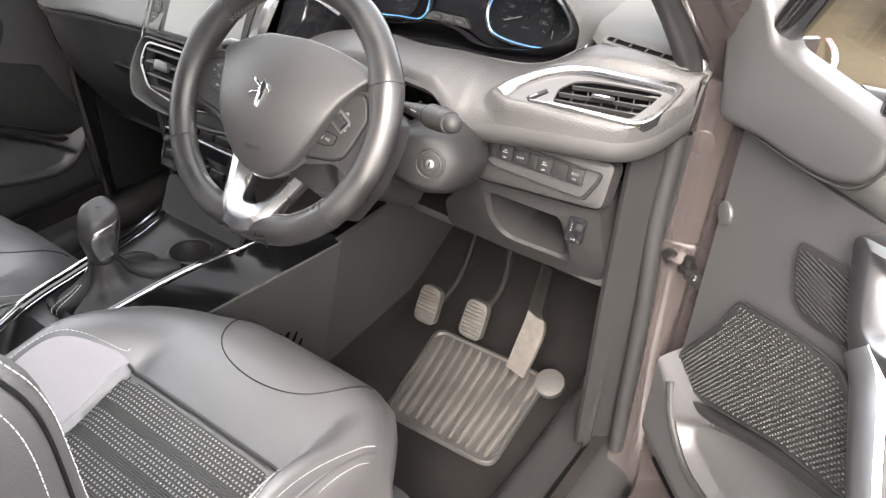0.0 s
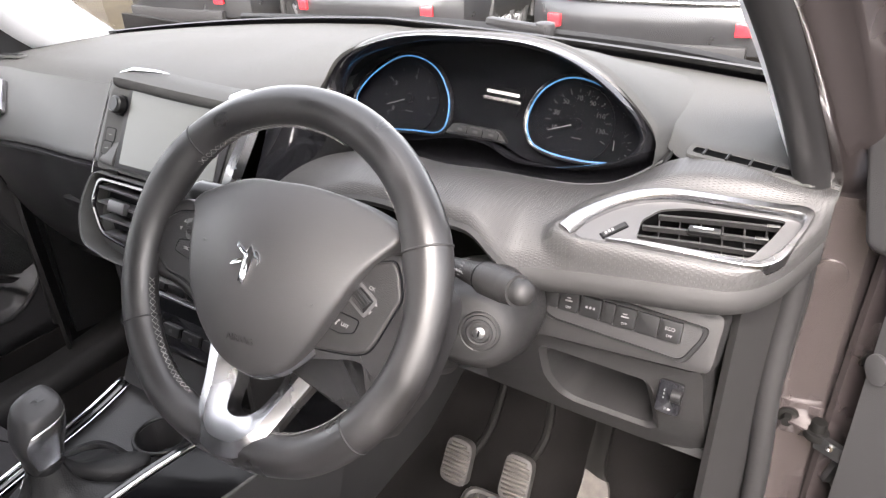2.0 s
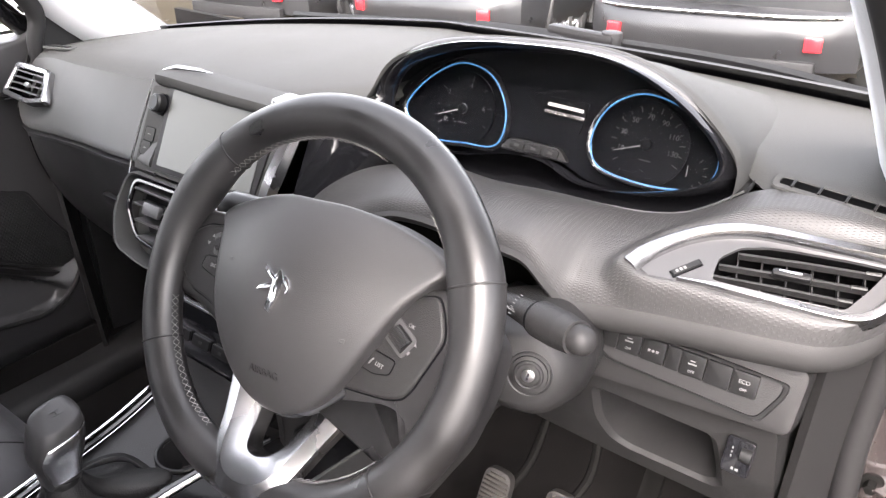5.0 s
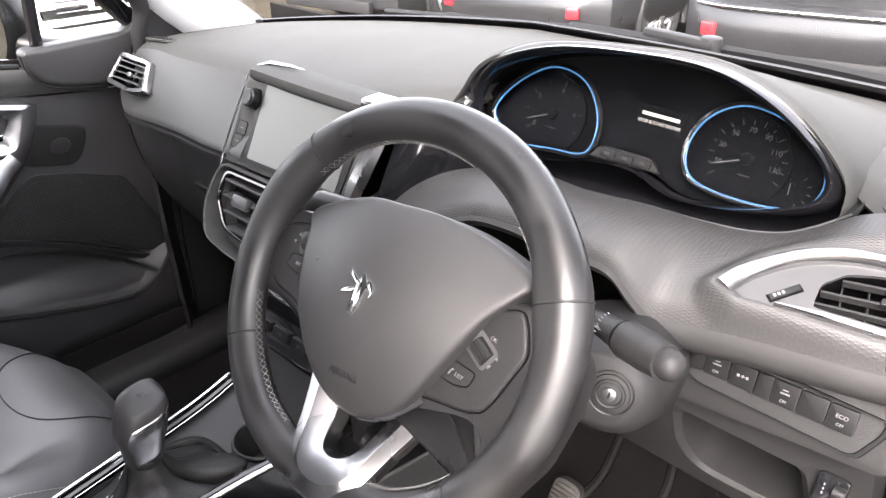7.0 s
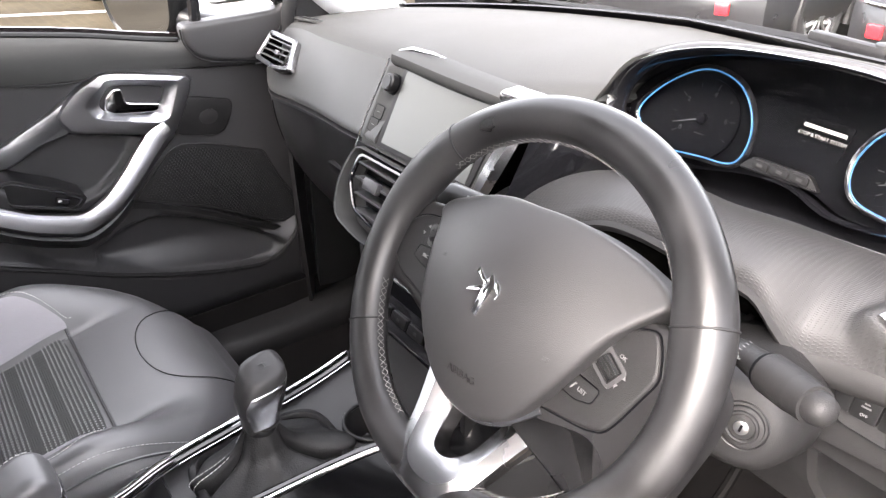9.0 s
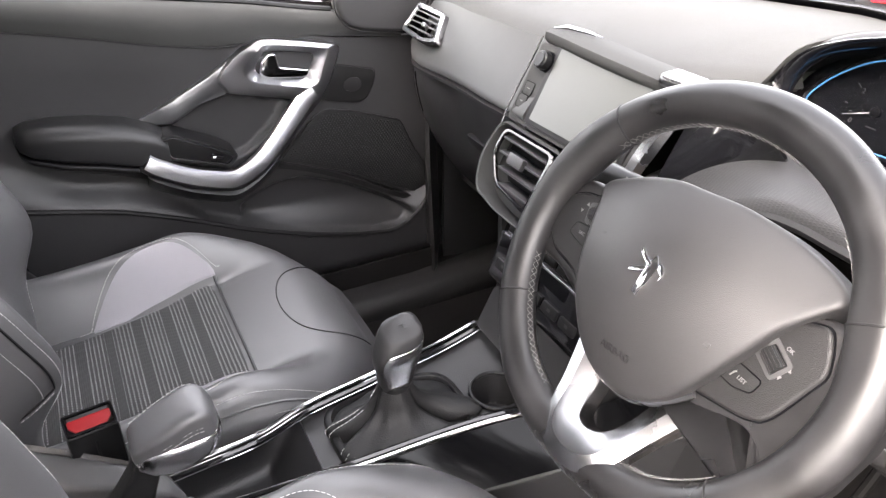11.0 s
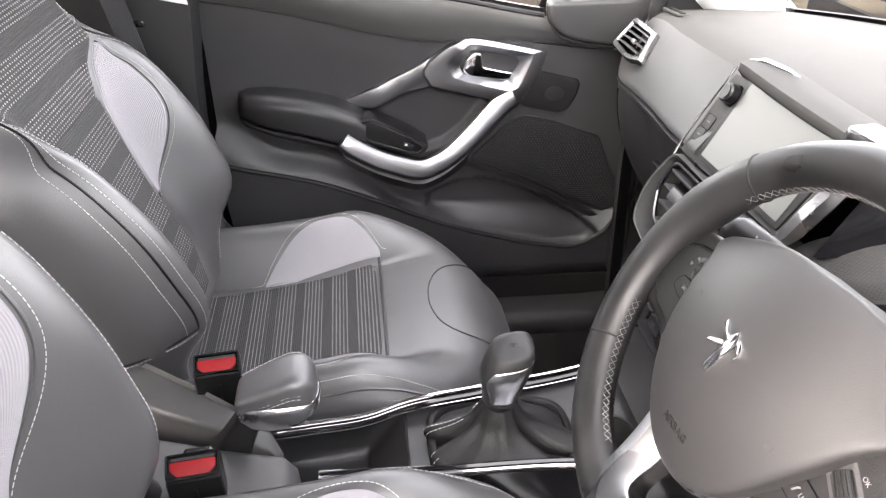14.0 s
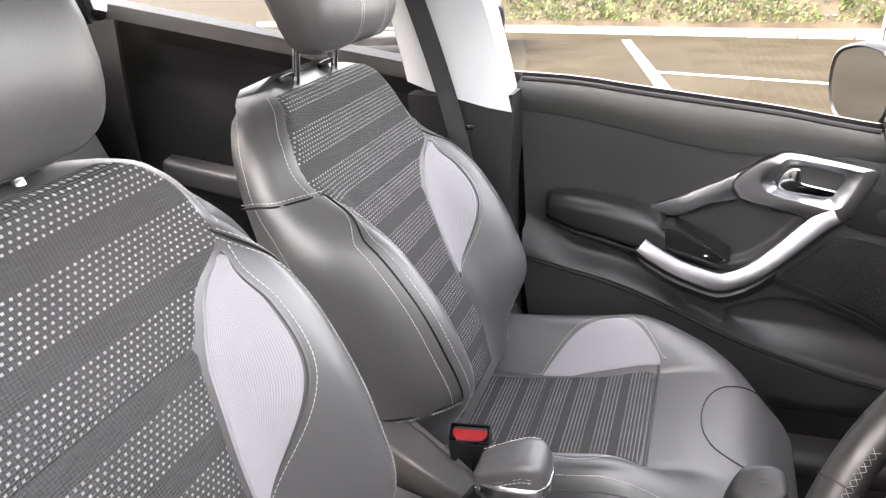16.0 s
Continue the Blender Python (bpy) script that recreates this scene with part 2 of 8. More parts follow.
def woven(name, color, dot, px, py, band, share, dot_gain=1.0):
    """Ribbed seat cloth: fine ribs, and bands in which rows of light dots show. uv in metres."""
    m = material(name, color, rough=0.85, vary=0.1, vary_scale=20, spec=0.25)
    nt = m.node_tree
    n, ln = nt.nodes, nt.links
    b = n["Principled BSDF"]
    uv = n.new("ShaderNodeUVMap")
    sep = n.new("ShaderNodeSeparateXYZ")
    ln.new(uv.outputs[0], sep.inputs[0])
    u, v = sep.outputs[0], sep.outputs[1]
    row = math_node(nt, "DIVIDE", v, py)
    odd = math_node(nt, "MULTIPLY", math_node(nt, "MODULO", math_node(nt, "FLOOR", row), 2.0), 0.5)
    fu = math_node(nt, "ABSOLUTE", math_node(nt, "SUBTRACT", math_node(nt, "FRACT", math_node(nt, "ADD", math_node(nt, "DIVIDE", u, px), odd)), 0.5))
    fv = math_node(nt, "ABSOLUTE", math_node(nt, "SUBTRACT", math_node(nt, "FRACT", row), 0.5))
    spot = math_node(nt, "MULTIPLY", math_node(nt, "LESS_THAN", fu, 0.2), math_node(nt, "LESS_THAN", fv, 0.19))
    fb = math_node(nt, "FRACT", math_node(nt, "DIVIDE", v, band))
    inband = math_node(nt, "LESS_THAN", fb, share)
    fuzz = n.new("ShaderNodeTexNoise")
    fuzz.inputs["Scale"].default_value = 30
    ln.new(uv.outputs[0], fuzz.inputs["Vector"])
    keep = math_node(nt, "ADD", math_node(nt, "MULTIPLY", fuzz.outputs[0], 0.9), 0.35, clamp=True)
    spot = math_node(nt, "MULTIPLY", math_node(nt, "MULTIPLY", spot, inband), math_node(nt, "MULTIPLY", keep, dot_gain), clamp=True)
    mix = n.new("ShaderNodeMix")
    mix.data_type = "RGBA"
    ln.new(spot, mix.inputs["Factor"])
    old = b.inputs["Base Color"].links[0].from_socket
    ln.new(old, mix.inputs["A"])
    mix.inputs["B"].default_value = (*dot, 1)
    ln.new(mix.outputs["Result"], b.inputs["Base Color"])
    rib = math_node(nt, "SINE", math_node(nt, "MULTIPLY", math_node(nt, "DIVIDE", v, py), 12.566))
    rib2 = math_node(nt, "SINE", math_node(nt, "MULTIPLY", math_node(nt, "DIVIDE", u, px), 12.566))
    hgt = math_node(nt, "ADD", math_node(nt, "ADD", rib, math_node(nt, "MULTIPLY", rib2, 0.5)), math_node(nt, "MULTIPLY", inband, 0.8))
    bp = n.new("ShaderNodeBump")
    bp.inputs["Strength"].default_value, bp.inputs["Distance"].default_value = 0.7, 0.0007
    ln.new(hgt, bp.inputs["Height"])
    ln.new(bp.outputs[0], b.inputs["Normal"])
    return m


def weave_bump(m, sx, sy, strength=0.6, dist=0.0005, dash=False):
    """Adds a fine regular relief in uv metres: small dashes or a plain cloth weave."""
    nt = m.node_tree
    n, ln = nt.nodes, nt.links
    uv = n.new("ShaderNodeUVMap")
    sep = n.new("ShaderNodeSeparateXYZ")
    ln.new(uv.outputs[0], sep.inputs[0])
    row = math_node(nt, "DIVIDE", sep.outputs[1], sy)
    odd = math_node(nt, "MULTIPLY", math_node(nt, "MODULO", math_node(nt, "FLOOR", row), 2.0), 0.5)
    a = math_node(nt, "SINE", math_node(nt, "MULTIPLY", math_node(nt, "ADD", math_node(nt, "DIVIDE", sep.outputs[0], sx), odd), 6.2832))
    b = math_node(nt, "SINE", math_node(nt, "MULTIPLY", row, 6.2832))
    h = math_node(nt, "MULTIPLY", math_node(nt, "POWER", math_node(nt, "MULTIPLY", math_node(nt, "ADD", a, 1.0), 0.5), 2.5), math_node(nt, "ADD", b, 1.0)) if dash else math_node(nt, "ADD", a, b)
    bp = n.new("ShaderNodeBump")
    bp.inputs["Strength"].default_value, bp.inputs["Distance"].default_value = strength, dist
    ln.new(h, bp.inputs["Height"])
    ln.new(bp.outputs[0], n["Principled BSDF"].inputs["Normal"])
    return m


def glass(name, color=(1, 1, 1), rough=0.0, mirror=0.55):
    """Thin clear pane: passes light straight and mirrors at a slant."""
    m = bpy.data.materials.new(name)
    m.use_nodes = True
    n, ln = m.node_tree.nodes, m.node_tree.links
    n.remove(n["Principled BSDF"])
    t, g, mx, fr = n.new("ShaderNodeBsdfTransparent"), n.new("ShaderNodeBsdfGlossy"), n.new("ShaderNodeMixShader"), n.new("ShaderNodeLayerWeight")
    steep = math_node(m.node_tree, "POWER", fr.outputs["Facing"], 5.0)
    share = math_node(m.node_tree, "MULTIPLY_ADD", steep, mirror)
    share.node.inputs[2].default_value = 0.065 * mirror
    t.inputs[0].default_value = (*color, 1)
    g.inputs["Roughness"].default_value = rough
    ln.new(share, mx.inputs[0])
    ln.new(t.outputs[0], mx.inputs[1])
    ln.new(g.outputs[0], mx.inputs[2])
    ln.new(mx.outputs[0], n["Material Output"].inputs[0])
    return m


def lit(name, color, strength):
    m = bpy.data.materials.new(name)
    m.use_nodes = True
    b = m.node_tree.nodes["Principled BSDF"]
    b.inputs["Base Color"].default_value = (*[0.3 * c for c in color], 1)
    b.inputs["Emission Color"].default_value = (*color, 1)
    b.inputs["Emission Strength"].default_value = strength
    return m


M_PAD = material("soft_dash_skin", (0.047, 0.0472, 0.0462), rough=0.7, bump=0.4, scale=700, vary=0.1, spec=0.07)
M_FASCIA = weave_bump(material("dimpled_fascia_skin", (0.032, 0.0314, 0.0318), rough=0.5, vary=0.08, spec=0.28), 0.0025, 0.0047, 0.7, 0.00022, dash=True)
M_DARK = material("dark_grained_plastic", (0.0145, 0.0143, 0.0148), rough=0.4, bump=0.25, scale=600, vary=0.1, spec=0.4)
M_TRIM = material("grey_black_plastic", (0.0125, 0.0122, 0.0125), rough=0.44, bump=0.35, scale=1300, vary=0.1, spec=0.2)
M_MOULD = material("satin_grey_console_plastic", (0.062, 0.0605, 0.061), rough=0.42, bump=0.2, scale=900, vary=0.12, spec=0.5)
M_DOOR = material("grained_door_skin", (0.029, 0.0285, 0.0293), rough=0.42, bump=0.25, scale=900, vary=0.1, spec=0.42)
M_PIANO = material("piano_black", (0.003, 0.003, 0.0033), rough=0.14, vary=0.1, spec=0.16)
M_LIP = material("matt_rolled_skin", (0.021, 0.0206, 0.0208), rough=0.6, bump=0.15, scale=900, vary=0.1, spec=0.14)
M_SMOOTH = material("satin_black_plastic", (0.0075, 0.0075, 0.0078), rough=0.34, vary=0.1, spec=0.22)
M_GLOSS = material("gloss_black", (0.006, 0.006, 0.007), rough=0.1, vary=0.1, coat=0.5)
M_LEATHER = material("black_leather", (0.058, 0.0568, 0.0582), rough=0.4, bump=0.22, scale=800, vary=0.12, spec=0.95)
M_GAITER = material("soft_black_gaiter_leather", (0.010, 0.0098, 0.0100), rough=0.5, bump=0.4, scale=500, vary=0.15, spec=0.3)
M_WHEEL = material("worn_wheel_leather", (0.0095, 0.0091, 0.0095), rough=0.4, bump=0.07, scale=2400, vary=0.35, vary_scale=18, rough_vary=0.4, spec=0.42)
M_AIRBAG = material("grained_airbag_skin", (0.022, 0.0214, 0.0219), rough=0.48, bump=0.2, scale=1700, vary=0.1, vary_scale=9, spec=0.36, rough_vary=0.2)
M_CHROME = material("satin_chrome", (0.33, 0.33, 0.338), rough=0.27, metal=1.0, vary=0.04)
M_BRIGHT = material("bright_chrome", (0.8, 0.8, 0.81), rough=0.09, metal=1.0, vary=0.03)
M_KNOB = material("polished_satin_metal", (0.62, 0.62, 0.63), rough=0.24, metal=1.0, vary=0.04)
M_SATIN = material("satin_silver_paint", (0.35, 0.35, 0.362), rough=0.3, metal=1.0, vary=0.03)
M_STITCH = material("pale_thread", (0.5, 0.49, 0.475), rough=0.8, vary=0.1)
M_THREAD = material("grey_wheel_thread", (0.17, 0.165, 0.16), rough=0.8, vary=0.15)
M_CLOTH = woven("ribbed_seat_cloth", (0.056, 0.0555, 0.056), (0.34, 0.335, 0.335), 0.0075, 0.0059, 0.0708, 0.66)
M_CLOTH_LOW = woven("fine_ribbed_cushion_cloth", (0.05, 0.0495, 0.05), (0.36, 0.355, 0.355), 0.0058, 0.0062, 0.047, 0.72)
M_PATCH = weave_bump(material("pale_grey_cloth", (0.3, 0.288, 0.305), rough=0.85, vary=0.05, spec=0.2), 0.0022, 0.0022, 0.5)
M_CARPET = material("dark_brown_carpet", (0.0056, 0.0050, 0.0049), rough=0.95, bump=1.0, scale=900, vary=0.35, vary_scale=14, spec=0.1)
M_MAT = material("black_mat_rubber", (0.018, 0.0168, 0.0162), rough=0.6, bump=0.5, scale=300, vary=0.3, vary_scale=18)
M_VENT = material("mid_grey_vent_plate", (0.034, 0.0335, 0.0345), rough=0.4, metal=0.0, vary=0.06, spec=0.4)
M_RUBBER = material("worn_rubber", (0.042, 0.0385, 0.036), rough=0.5, bump=0.5, scale=300, vary=0.4, vary_scale=18)
M_PEDAL = material("dusty_pedal_rubber", (0.036, 0.032, 0.0285), rough=0.7, bump=0.4, scale=300, vary=0.4, vary_scale=60)
M_STEEL = material("dark_steel", (0.004, 0.0038, 0.0036), rough=0.7, metal=0.0, spec=0.08, vary=0.3, vary_scale=40)
M_PAINT = material("brown_grey_metallic_paint", (0.040, 0.033, 0.033), rough=0.26, metal=0.5, vary=0.06, coat=0.6)
M_SEAL = material("black_rubber_seal", (0.011, 0.0106, 0.0111), rough=0.55, vary=0.1, spec=0.25)
M_LIGHT = material("light_grey_pillar_trim", (0.62, 0.63, 0.65), rough=0.6, bump=0.2, scale=500, vary=0.04)
M_WEB = weave_bump(material("seat_belt_webbing", (0.03, 0.03, 0.033), rough=0.7, vary=0.08), 0.004, 0.002, 0.6)
M_RED = material("red_buckle_button", (0.2, 0.009, 0.011), rough=0.5, vary=0.05, spec=0.25)
M_MESH = material("speaker_cloth", (0.011, 0.011, 0.0113), rough=0.65, vary=0.1, spec=0.25)
# dark glass in truth; the pale base colour paints in its sky reflection
M_SCREEN = material("touch_glass_reflection_tone", (0.058, 0.0595, 0.0535), rough=0.3, vary=0.02, spec=0.35)
M_WHITE = material("white_print", (0.75, 0.75, 0.75), rough=0.5, vary=0.02)
M_PRINT = material("small_pale_print", (0.11, 0.11, 0.11), rough=0.5, vary=0.02)
M_GREYPRINT = material("faint_grey_print", (0.016, 0.016, 0.0165), rough=0.5, vary=0.02)
M_BLUE = lit("blue_dial_ring", (0.07, 0.27, 0.58), 0.042)
M_TEXT = lit("lit_display_text", (0.9, 0.88, 0.82), 0.016)
# flat black for displays and joints; in the centre vents it is painted shade
M_FLATBLACK = material("display_black_and_recess_shade", (0.0022, 0.0023, 0.003), rough=0.6, vary=0.02, spec=0.05)
# near-zero black puts the shade of recesses into colour; also the door edge seal
M_VOID = material("recess_shade_and_seal_black", (0.0012, 0.0012, 0.0013), rough=0.8, vary=0.02, spec=0.02)
M_GLASS = glass("window_glass", (0.93, 0.95, 0.95))
M_TINT = glass("cluster_lens", (0.97, 0.97, 0.97), 0.0, 0.016)
M_MIRROR = material("mirror_glass", (0.4, 0.41, 0.43), rough=0.02, metal=1.0, vary=0.01)

# ---- the car's shell ----
GROUND = -0.18
FLOOR = 0.2


def lerp(a, b, t):
    return a + (b - a) * t


def smooth(a, b, x):
    t = min(max((x - a) / (b - a), 0), 1)
    return t * t * (3 - 2 * t)


car = thing("car_body", "brown-grey metallic hatchback body on damp paving, driver door open", "car", (0, -0.8, GROUND))

# floor pan with tunnel, footwells and bulkhead, carpeted
def floor_at(u, v):
    y = lerp(-2.0, 0.95, u)
    x = lerp(-0.72, 0.72, v)
    z = FLOOR
    t = abs(x)
    z += 0.2 * math.exp(-((t / 0.1) ** 4))
    if t > 0.64:
        z += 0.1 * ((t - 0.64) / 0.08) ** 2
    if y > 0.55:
        z += 1.5 * (y - 0.55) ** 1.3
    if y < -0.75:
        z += min((-0.75 - y) * 1.2, 0.17)
    return x, y, z


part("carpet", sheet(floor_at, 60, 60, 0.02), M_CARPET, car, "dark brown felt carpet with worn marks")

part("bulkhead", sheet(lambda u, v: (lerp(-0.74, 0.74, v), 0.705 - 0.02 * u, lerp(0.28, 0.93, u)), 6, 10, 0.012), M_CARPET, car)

# sills with their scuff trims
for s in (-1, 1):
    prof = [(0.60, 0.235), (0.62, 0.262), (0.68, 0.268), (0.735, 0.262), (0.77, 0.24), (0.79, 0.18), (0.79, 0.06), (0.60, 0.06)]
    rings = [[(s * x, y, z + 0.03 * max(0, (y - 0.3) / 0.3)) for x, z in rounded(prof, 0.02, 3)] for y in np.linspace(-1.4, 0.62, 24)]
    part("sill", loft(rings, caps=True), M_TRIM, car)
    outer = [[(s * x, y, z) for x, z in rounded([(0.79, 0.255), (0.835, 0.24), (0.85, 0.15), (0.82, 0.02), (0.79, 0.02)], 0.015, 3)] for y in np.linspace(-1.4, 0.75, 12)]
    part("sill_panel", loft(outer, caps=True), M_PAINT, car)

# hinge pillars, painted, with the seal along their inner edge;
# the passenger one is coloured black to stand for its corner's shade
for s in (-1, 1):
    rings = []
    for z in np.linspace(0.1, 0.96, 16):
        y0 = 0.385 + 0.03 * (z - 0.6)
        rings.append([(s * x, y0 + dy, z) for x, dy in rounded([(0.726, -0.024), (0.785, -0.012), (0.80, 0.004), (0.835, 0.05), (0.84, 0.13), (0.74, 0.13)], 0.01, 3)])
    part("hinge_pillar", loft(rings, caps=True), M_PAINT if s > 0 else M_SEAL, car)
    seal = spline([(s * 0.740, 0.352, 0.30), (s * 0.731, 0.345, 0.6), (s * 0.720, 0.346, 0.75), (s * 0.718, 0.350, 0.9), (s * 0.705, 0.345, 1.0), (s * 0.665, 0.13, 1.2), (s * 0.60, -0.13, 1.37), (s * 0.57, -0.4, 1.42)], 10)
    part("door_seal", tube(seal, [0.0125 + 0.005 * min(1, max(0, (p[2] - 0.88) / 0.12)) for p in seal], 12), M_SEAL, car)

# windscreen pillars: painted outside, light trim inside
for s in (-1, 1):
    foot, head = Vector((s * 0.725, 0.47, 0.93)), Vector((s * 0.585, -0.16, 1.41))
    outer_rings, inner_rings = [], []
    for t in np.linspace(-0.35, 1, 30):
        p = foot.lerp(head, t) + Vector((0, 0, 0.05 * math.sin(math.pi * max(t, 0))))
        outer_rings.append([p + Vector((s * dx, dy, dz)) for dx, dy, dz in ((0.010, -0.028, -0.02), (0.024, -0.034, -0.021), (0.034, -0.031, -0.020), (0.040, -0.019, -0.013), (0.052, -0.016, -0.012), (0.058, -0.012, -0.013), (0.064, 0.002, -0.013), (0.076, 0.008, -0.012), (0.083, 0.03, 0.0), (0.08, 0.07, 0.02), (0.03, 0.1, 0.04), (0.0, 0.05, 0.03))])
        w = 0.02 * (1 - t)
        inner_rings.append([p + Vector((s * dx, dy, dz)) for dx, dy, dz in ((0.014, -0.035, -0.022), (-0.01 - w, -0.02, -0.012), (-0.035 - w, 0.03, 0.01), (-0.03 - w, 0.075, 0.03), (0.0, 0.05, 0.03))])
    part("windscreen_pillar", loft(outer_rings, caps=True), M_PAINT, car, smooth=60)
    part("pillar_trim", loft(inner_rings, caps=True), M_LIGHT, car, "light grey pillar trim")

# middle pillars: dark below, light above
for s in (-1, 1):
    low, up = [], []
    for z in np.linspace(0.24, 0.958, 12):
        w = 0.10 + 0.014 * smooth(0.7, 0.95, z)
        low.append([(s * x, -0.625 + k * w - 0.07 * max(0, 0.5 - z), z) for x, k in ((0.70, -1.0), (0.685, -0.5), (0.685, 0.5), (0.70, 0.95), (0.79, 0.98), (0.80, -1.0))])
    part("pillar_lower_trim", loft(low, caps=True), M_DARK, car)
    for z in np.linspace(0.95, 1.42, 12):
        t = (z - 0.92) / 0.5
        w = 0.112 - 0.035 * t
        xo = lerp(0.70, 0.575, t**1.5)
        tilt = 0.075 * max(0.0, 1 - 3 * t)
        up.append([(s * (xo + dx), -0.622 - 0.075 * t + k * w, z - tilt * k * 0.5 + 0.004) for dx, k in ((0.0, -1.0), (-0.016, -0.55), (-0.018, 0.0), (-0.016, 0.55), (0.0, 0.98), (0.08, 0.98), (0.09, -1.0))])
    part("pillar_upper_trim", loft(up, caps=True), M_LIGHT, car, "light grey pillar trim")
    slot = box(0.012, 0.06, 0.012, pose(s * 0.688, -0.625, 0.895), 0.004)
    part("belt_slot", slot, M_GLOSS, car)

# roof with lining, bonnet, tail, wings: plain closing panels
def roof_z(x, y):
    u = (-0.12 - y) / 1.98
    return 1.45 + 0.05 * math.sin(math.pi * min(u + 0.15, 1)) - 0.06 * (x / 0.6) ** 2 - 0.08 * max(0, u - 0.6)


part("roof", sheet(lambda u, v: (lerp(-0.6, 0.6, v), lerp(-0.12, -2.1, u), roof_z(lerp(-0.6, 0.6, v), lerp(-0.12, -2.1, u))), 20, 14, 0.01), M_PAINT, car)
part("roof_lining", sheet(lambda u, v: (lerp(-0.595, 0.595, v), lerp(-0.13, -2.08, u), roof_z(lerp(-0.595, 0.595, v), lerp(-0.13, -2.08, u)) - 0.05), 20, 14, 0.006), M_LIGHT, car, "light grey roof lining")
bonnet = sheet(lambda u, v: (lerp(-0.78, 0.78, v) * (1 - 0.12 * u), lerp(0.84, 1.75, u), 0.885 - 0.16 * u - 0.08 * u**2 - 0.1 * abs(2 * v - 1) ** 3), 14, 14, 0.02)
part("bonnet", bonnet, M_PAINT, car)
nose = sheet(lambda u, v: (lerp(-0.7, 0.7, v) * (1 + 0.05 * math.sin(3 * u)), 1.76 + 0.12 * math.sin(math.pi * u) - 0.25 * abs(2 * v - 1) ** 4, lerp(0.63, 0.02, u)), 10, 14, 0.02)
part("front_bumper", nose, M_PAINT, car)
tail = sheet(lambda u, v: (lerp(-0.72, 0.72, v), lerp(-2.1, -2.35, math.sin(math.pi * u / 2)) - 0.05 * math.cos(math.pi * (v - 0.5)), lerp(1.3, 0.05, u)), 12, 12, 0.02)
part("tailgate", tail, M_PAINT, car)
for s in (-1, 1):
    wing = sheet(lambda u, v: (s * (0.80 + 0.06 * math.sin(math.pi * v) - 0.12 * u**3), lerp(0.50, 1.75, u), lerp(0.06, 0.86 - 0.2 * u, v)), 12, 8, 0.015)
    part("front_wing", wing, M_PAINT, car)
    flank = sheet(lambda u, v: (s * (0.80 + 0.06 * math.sin(math.pi * v)), lerp(-1.42, -2.12, u), lerp(0.06, 0.95, v)), 8, 8, 0.015)
    part("rear_wing", flank, M_PAINT, car)
    cpil = loft([[(s * lerp(0.78, 0.6, t) + s * dx, lerp(-1.565, -1.80, t) + dy, lerp(1.10, 1.4, t)) for dx, dy in ((-0.04, 0.04), (0.02, 0.05), (0.02, -0.62 + 0.3 * t), (-0.04, -0.62 + 0.3 * t))] for t in np.linspace(0, 1, 6)], caps=True)
    part("rear_pillar", cpil, M_LIGHT, car, "light grey pillar trim")

# dark trim inside the tail
for s in (-1, 1):
    part("rear_side_trim", sheet(lambda u, v: (s * (0.735 - 0.03 * math.sin(math.pi * v)), lerp(-1.47, -2.12, u), lerp(0.22, 1.12, v)), 8, 8, 0.01), M_DARK, car)
part("parcel_shelf", sheet(lambda u, v: (lerp(-0.70, 0.70, v), lerp(-1.62, -2.12, u), 0.98 + 0.01 * math.sin(math.pi * v)), 6, 12, 0.012), M_DARK, car)

# windscreen with its black edge band, and wiper arms lying at its foot
def screen_base_y(x):
    return 0.69 - (0.15 if x < 0 else 0.05) * x * x


def screen_base_z(x):
    return 0.988 + 0.08 * x - 0.06 * x * x if x < 0 else 0.988 + 0.02 * x - 0.04 * x * x


def windscreen_at(u, v):
    x = lerp(-0.70, 0.70, v) * lerp(1, 0.83, u)
    y = lerp(screen_base_y(x / lerp(1, 0.83, u)), -0.13, u) + 0.02 * math.sin(math.pi * u)
    z = lerp(screen_base_z(x) - 0.012, 1.425, u) + 0.05 * math.sin(math.pi * u)
    return x, y, z


ws = part("windscreen", sheet(windscreen_at, 16, 24), M_GLASS, car)
ws.visible_shadow = False
band = sheet(lambda u, v: Vector(windscreen_at(u * (0.085 + 0.03 * v) - 0.06, v)) + Vector((0, -0.006, 0.002)), 3, 24, 0.003)
part("windscreen_edge_band", band, M_GLOSS, car)
cowl = sheet(lambda u, v: (lerp(-0.72, 0.72, v), screen_base_y(lerp(-0.72, 0.72, v)) + lerp(-0.03, 0.14, u), screen_base_z(lerp(-0.72, 0.72, v)) - 0.022 - 0.035 * u), 4, 20, 0.02)
part("scuttle_panel", cowl, M_DARK, car)
for name, pts in (("wiper_arm", [(0.18, 0.74, 0.985), (0.10, 0.745, 0.983), (-0.05, 0.74, 0.975), (-0.40, 0.71, 0.952)]), ("wiper_arm", [(0.62, 0.70, 0.985), (0.45, 0.735, 0.99), (0.25, 0.75, 0.987), (0.0, 0.755, 0.98)])):
    part(name, tube(spline(pts, 6), 0.008, 6), M_SMOOTH, car)
part("wiper_pivot", join(box(0.12, 0.02, 0.016, pose(0.20, 0.74, 0.994, 0, 0, -8), 0.006), disc(0.016, 0.02, pose(0.25, 0.74, 0.985), 16, 0.004)), M_SEAL, car)

# ---- dashboard ----
dash = thing("dashboard", "dark grey soft-touch dashboard with dimpled fascia and chrome-edged air vents", "dashboard", (0, 0.45, 0.75))
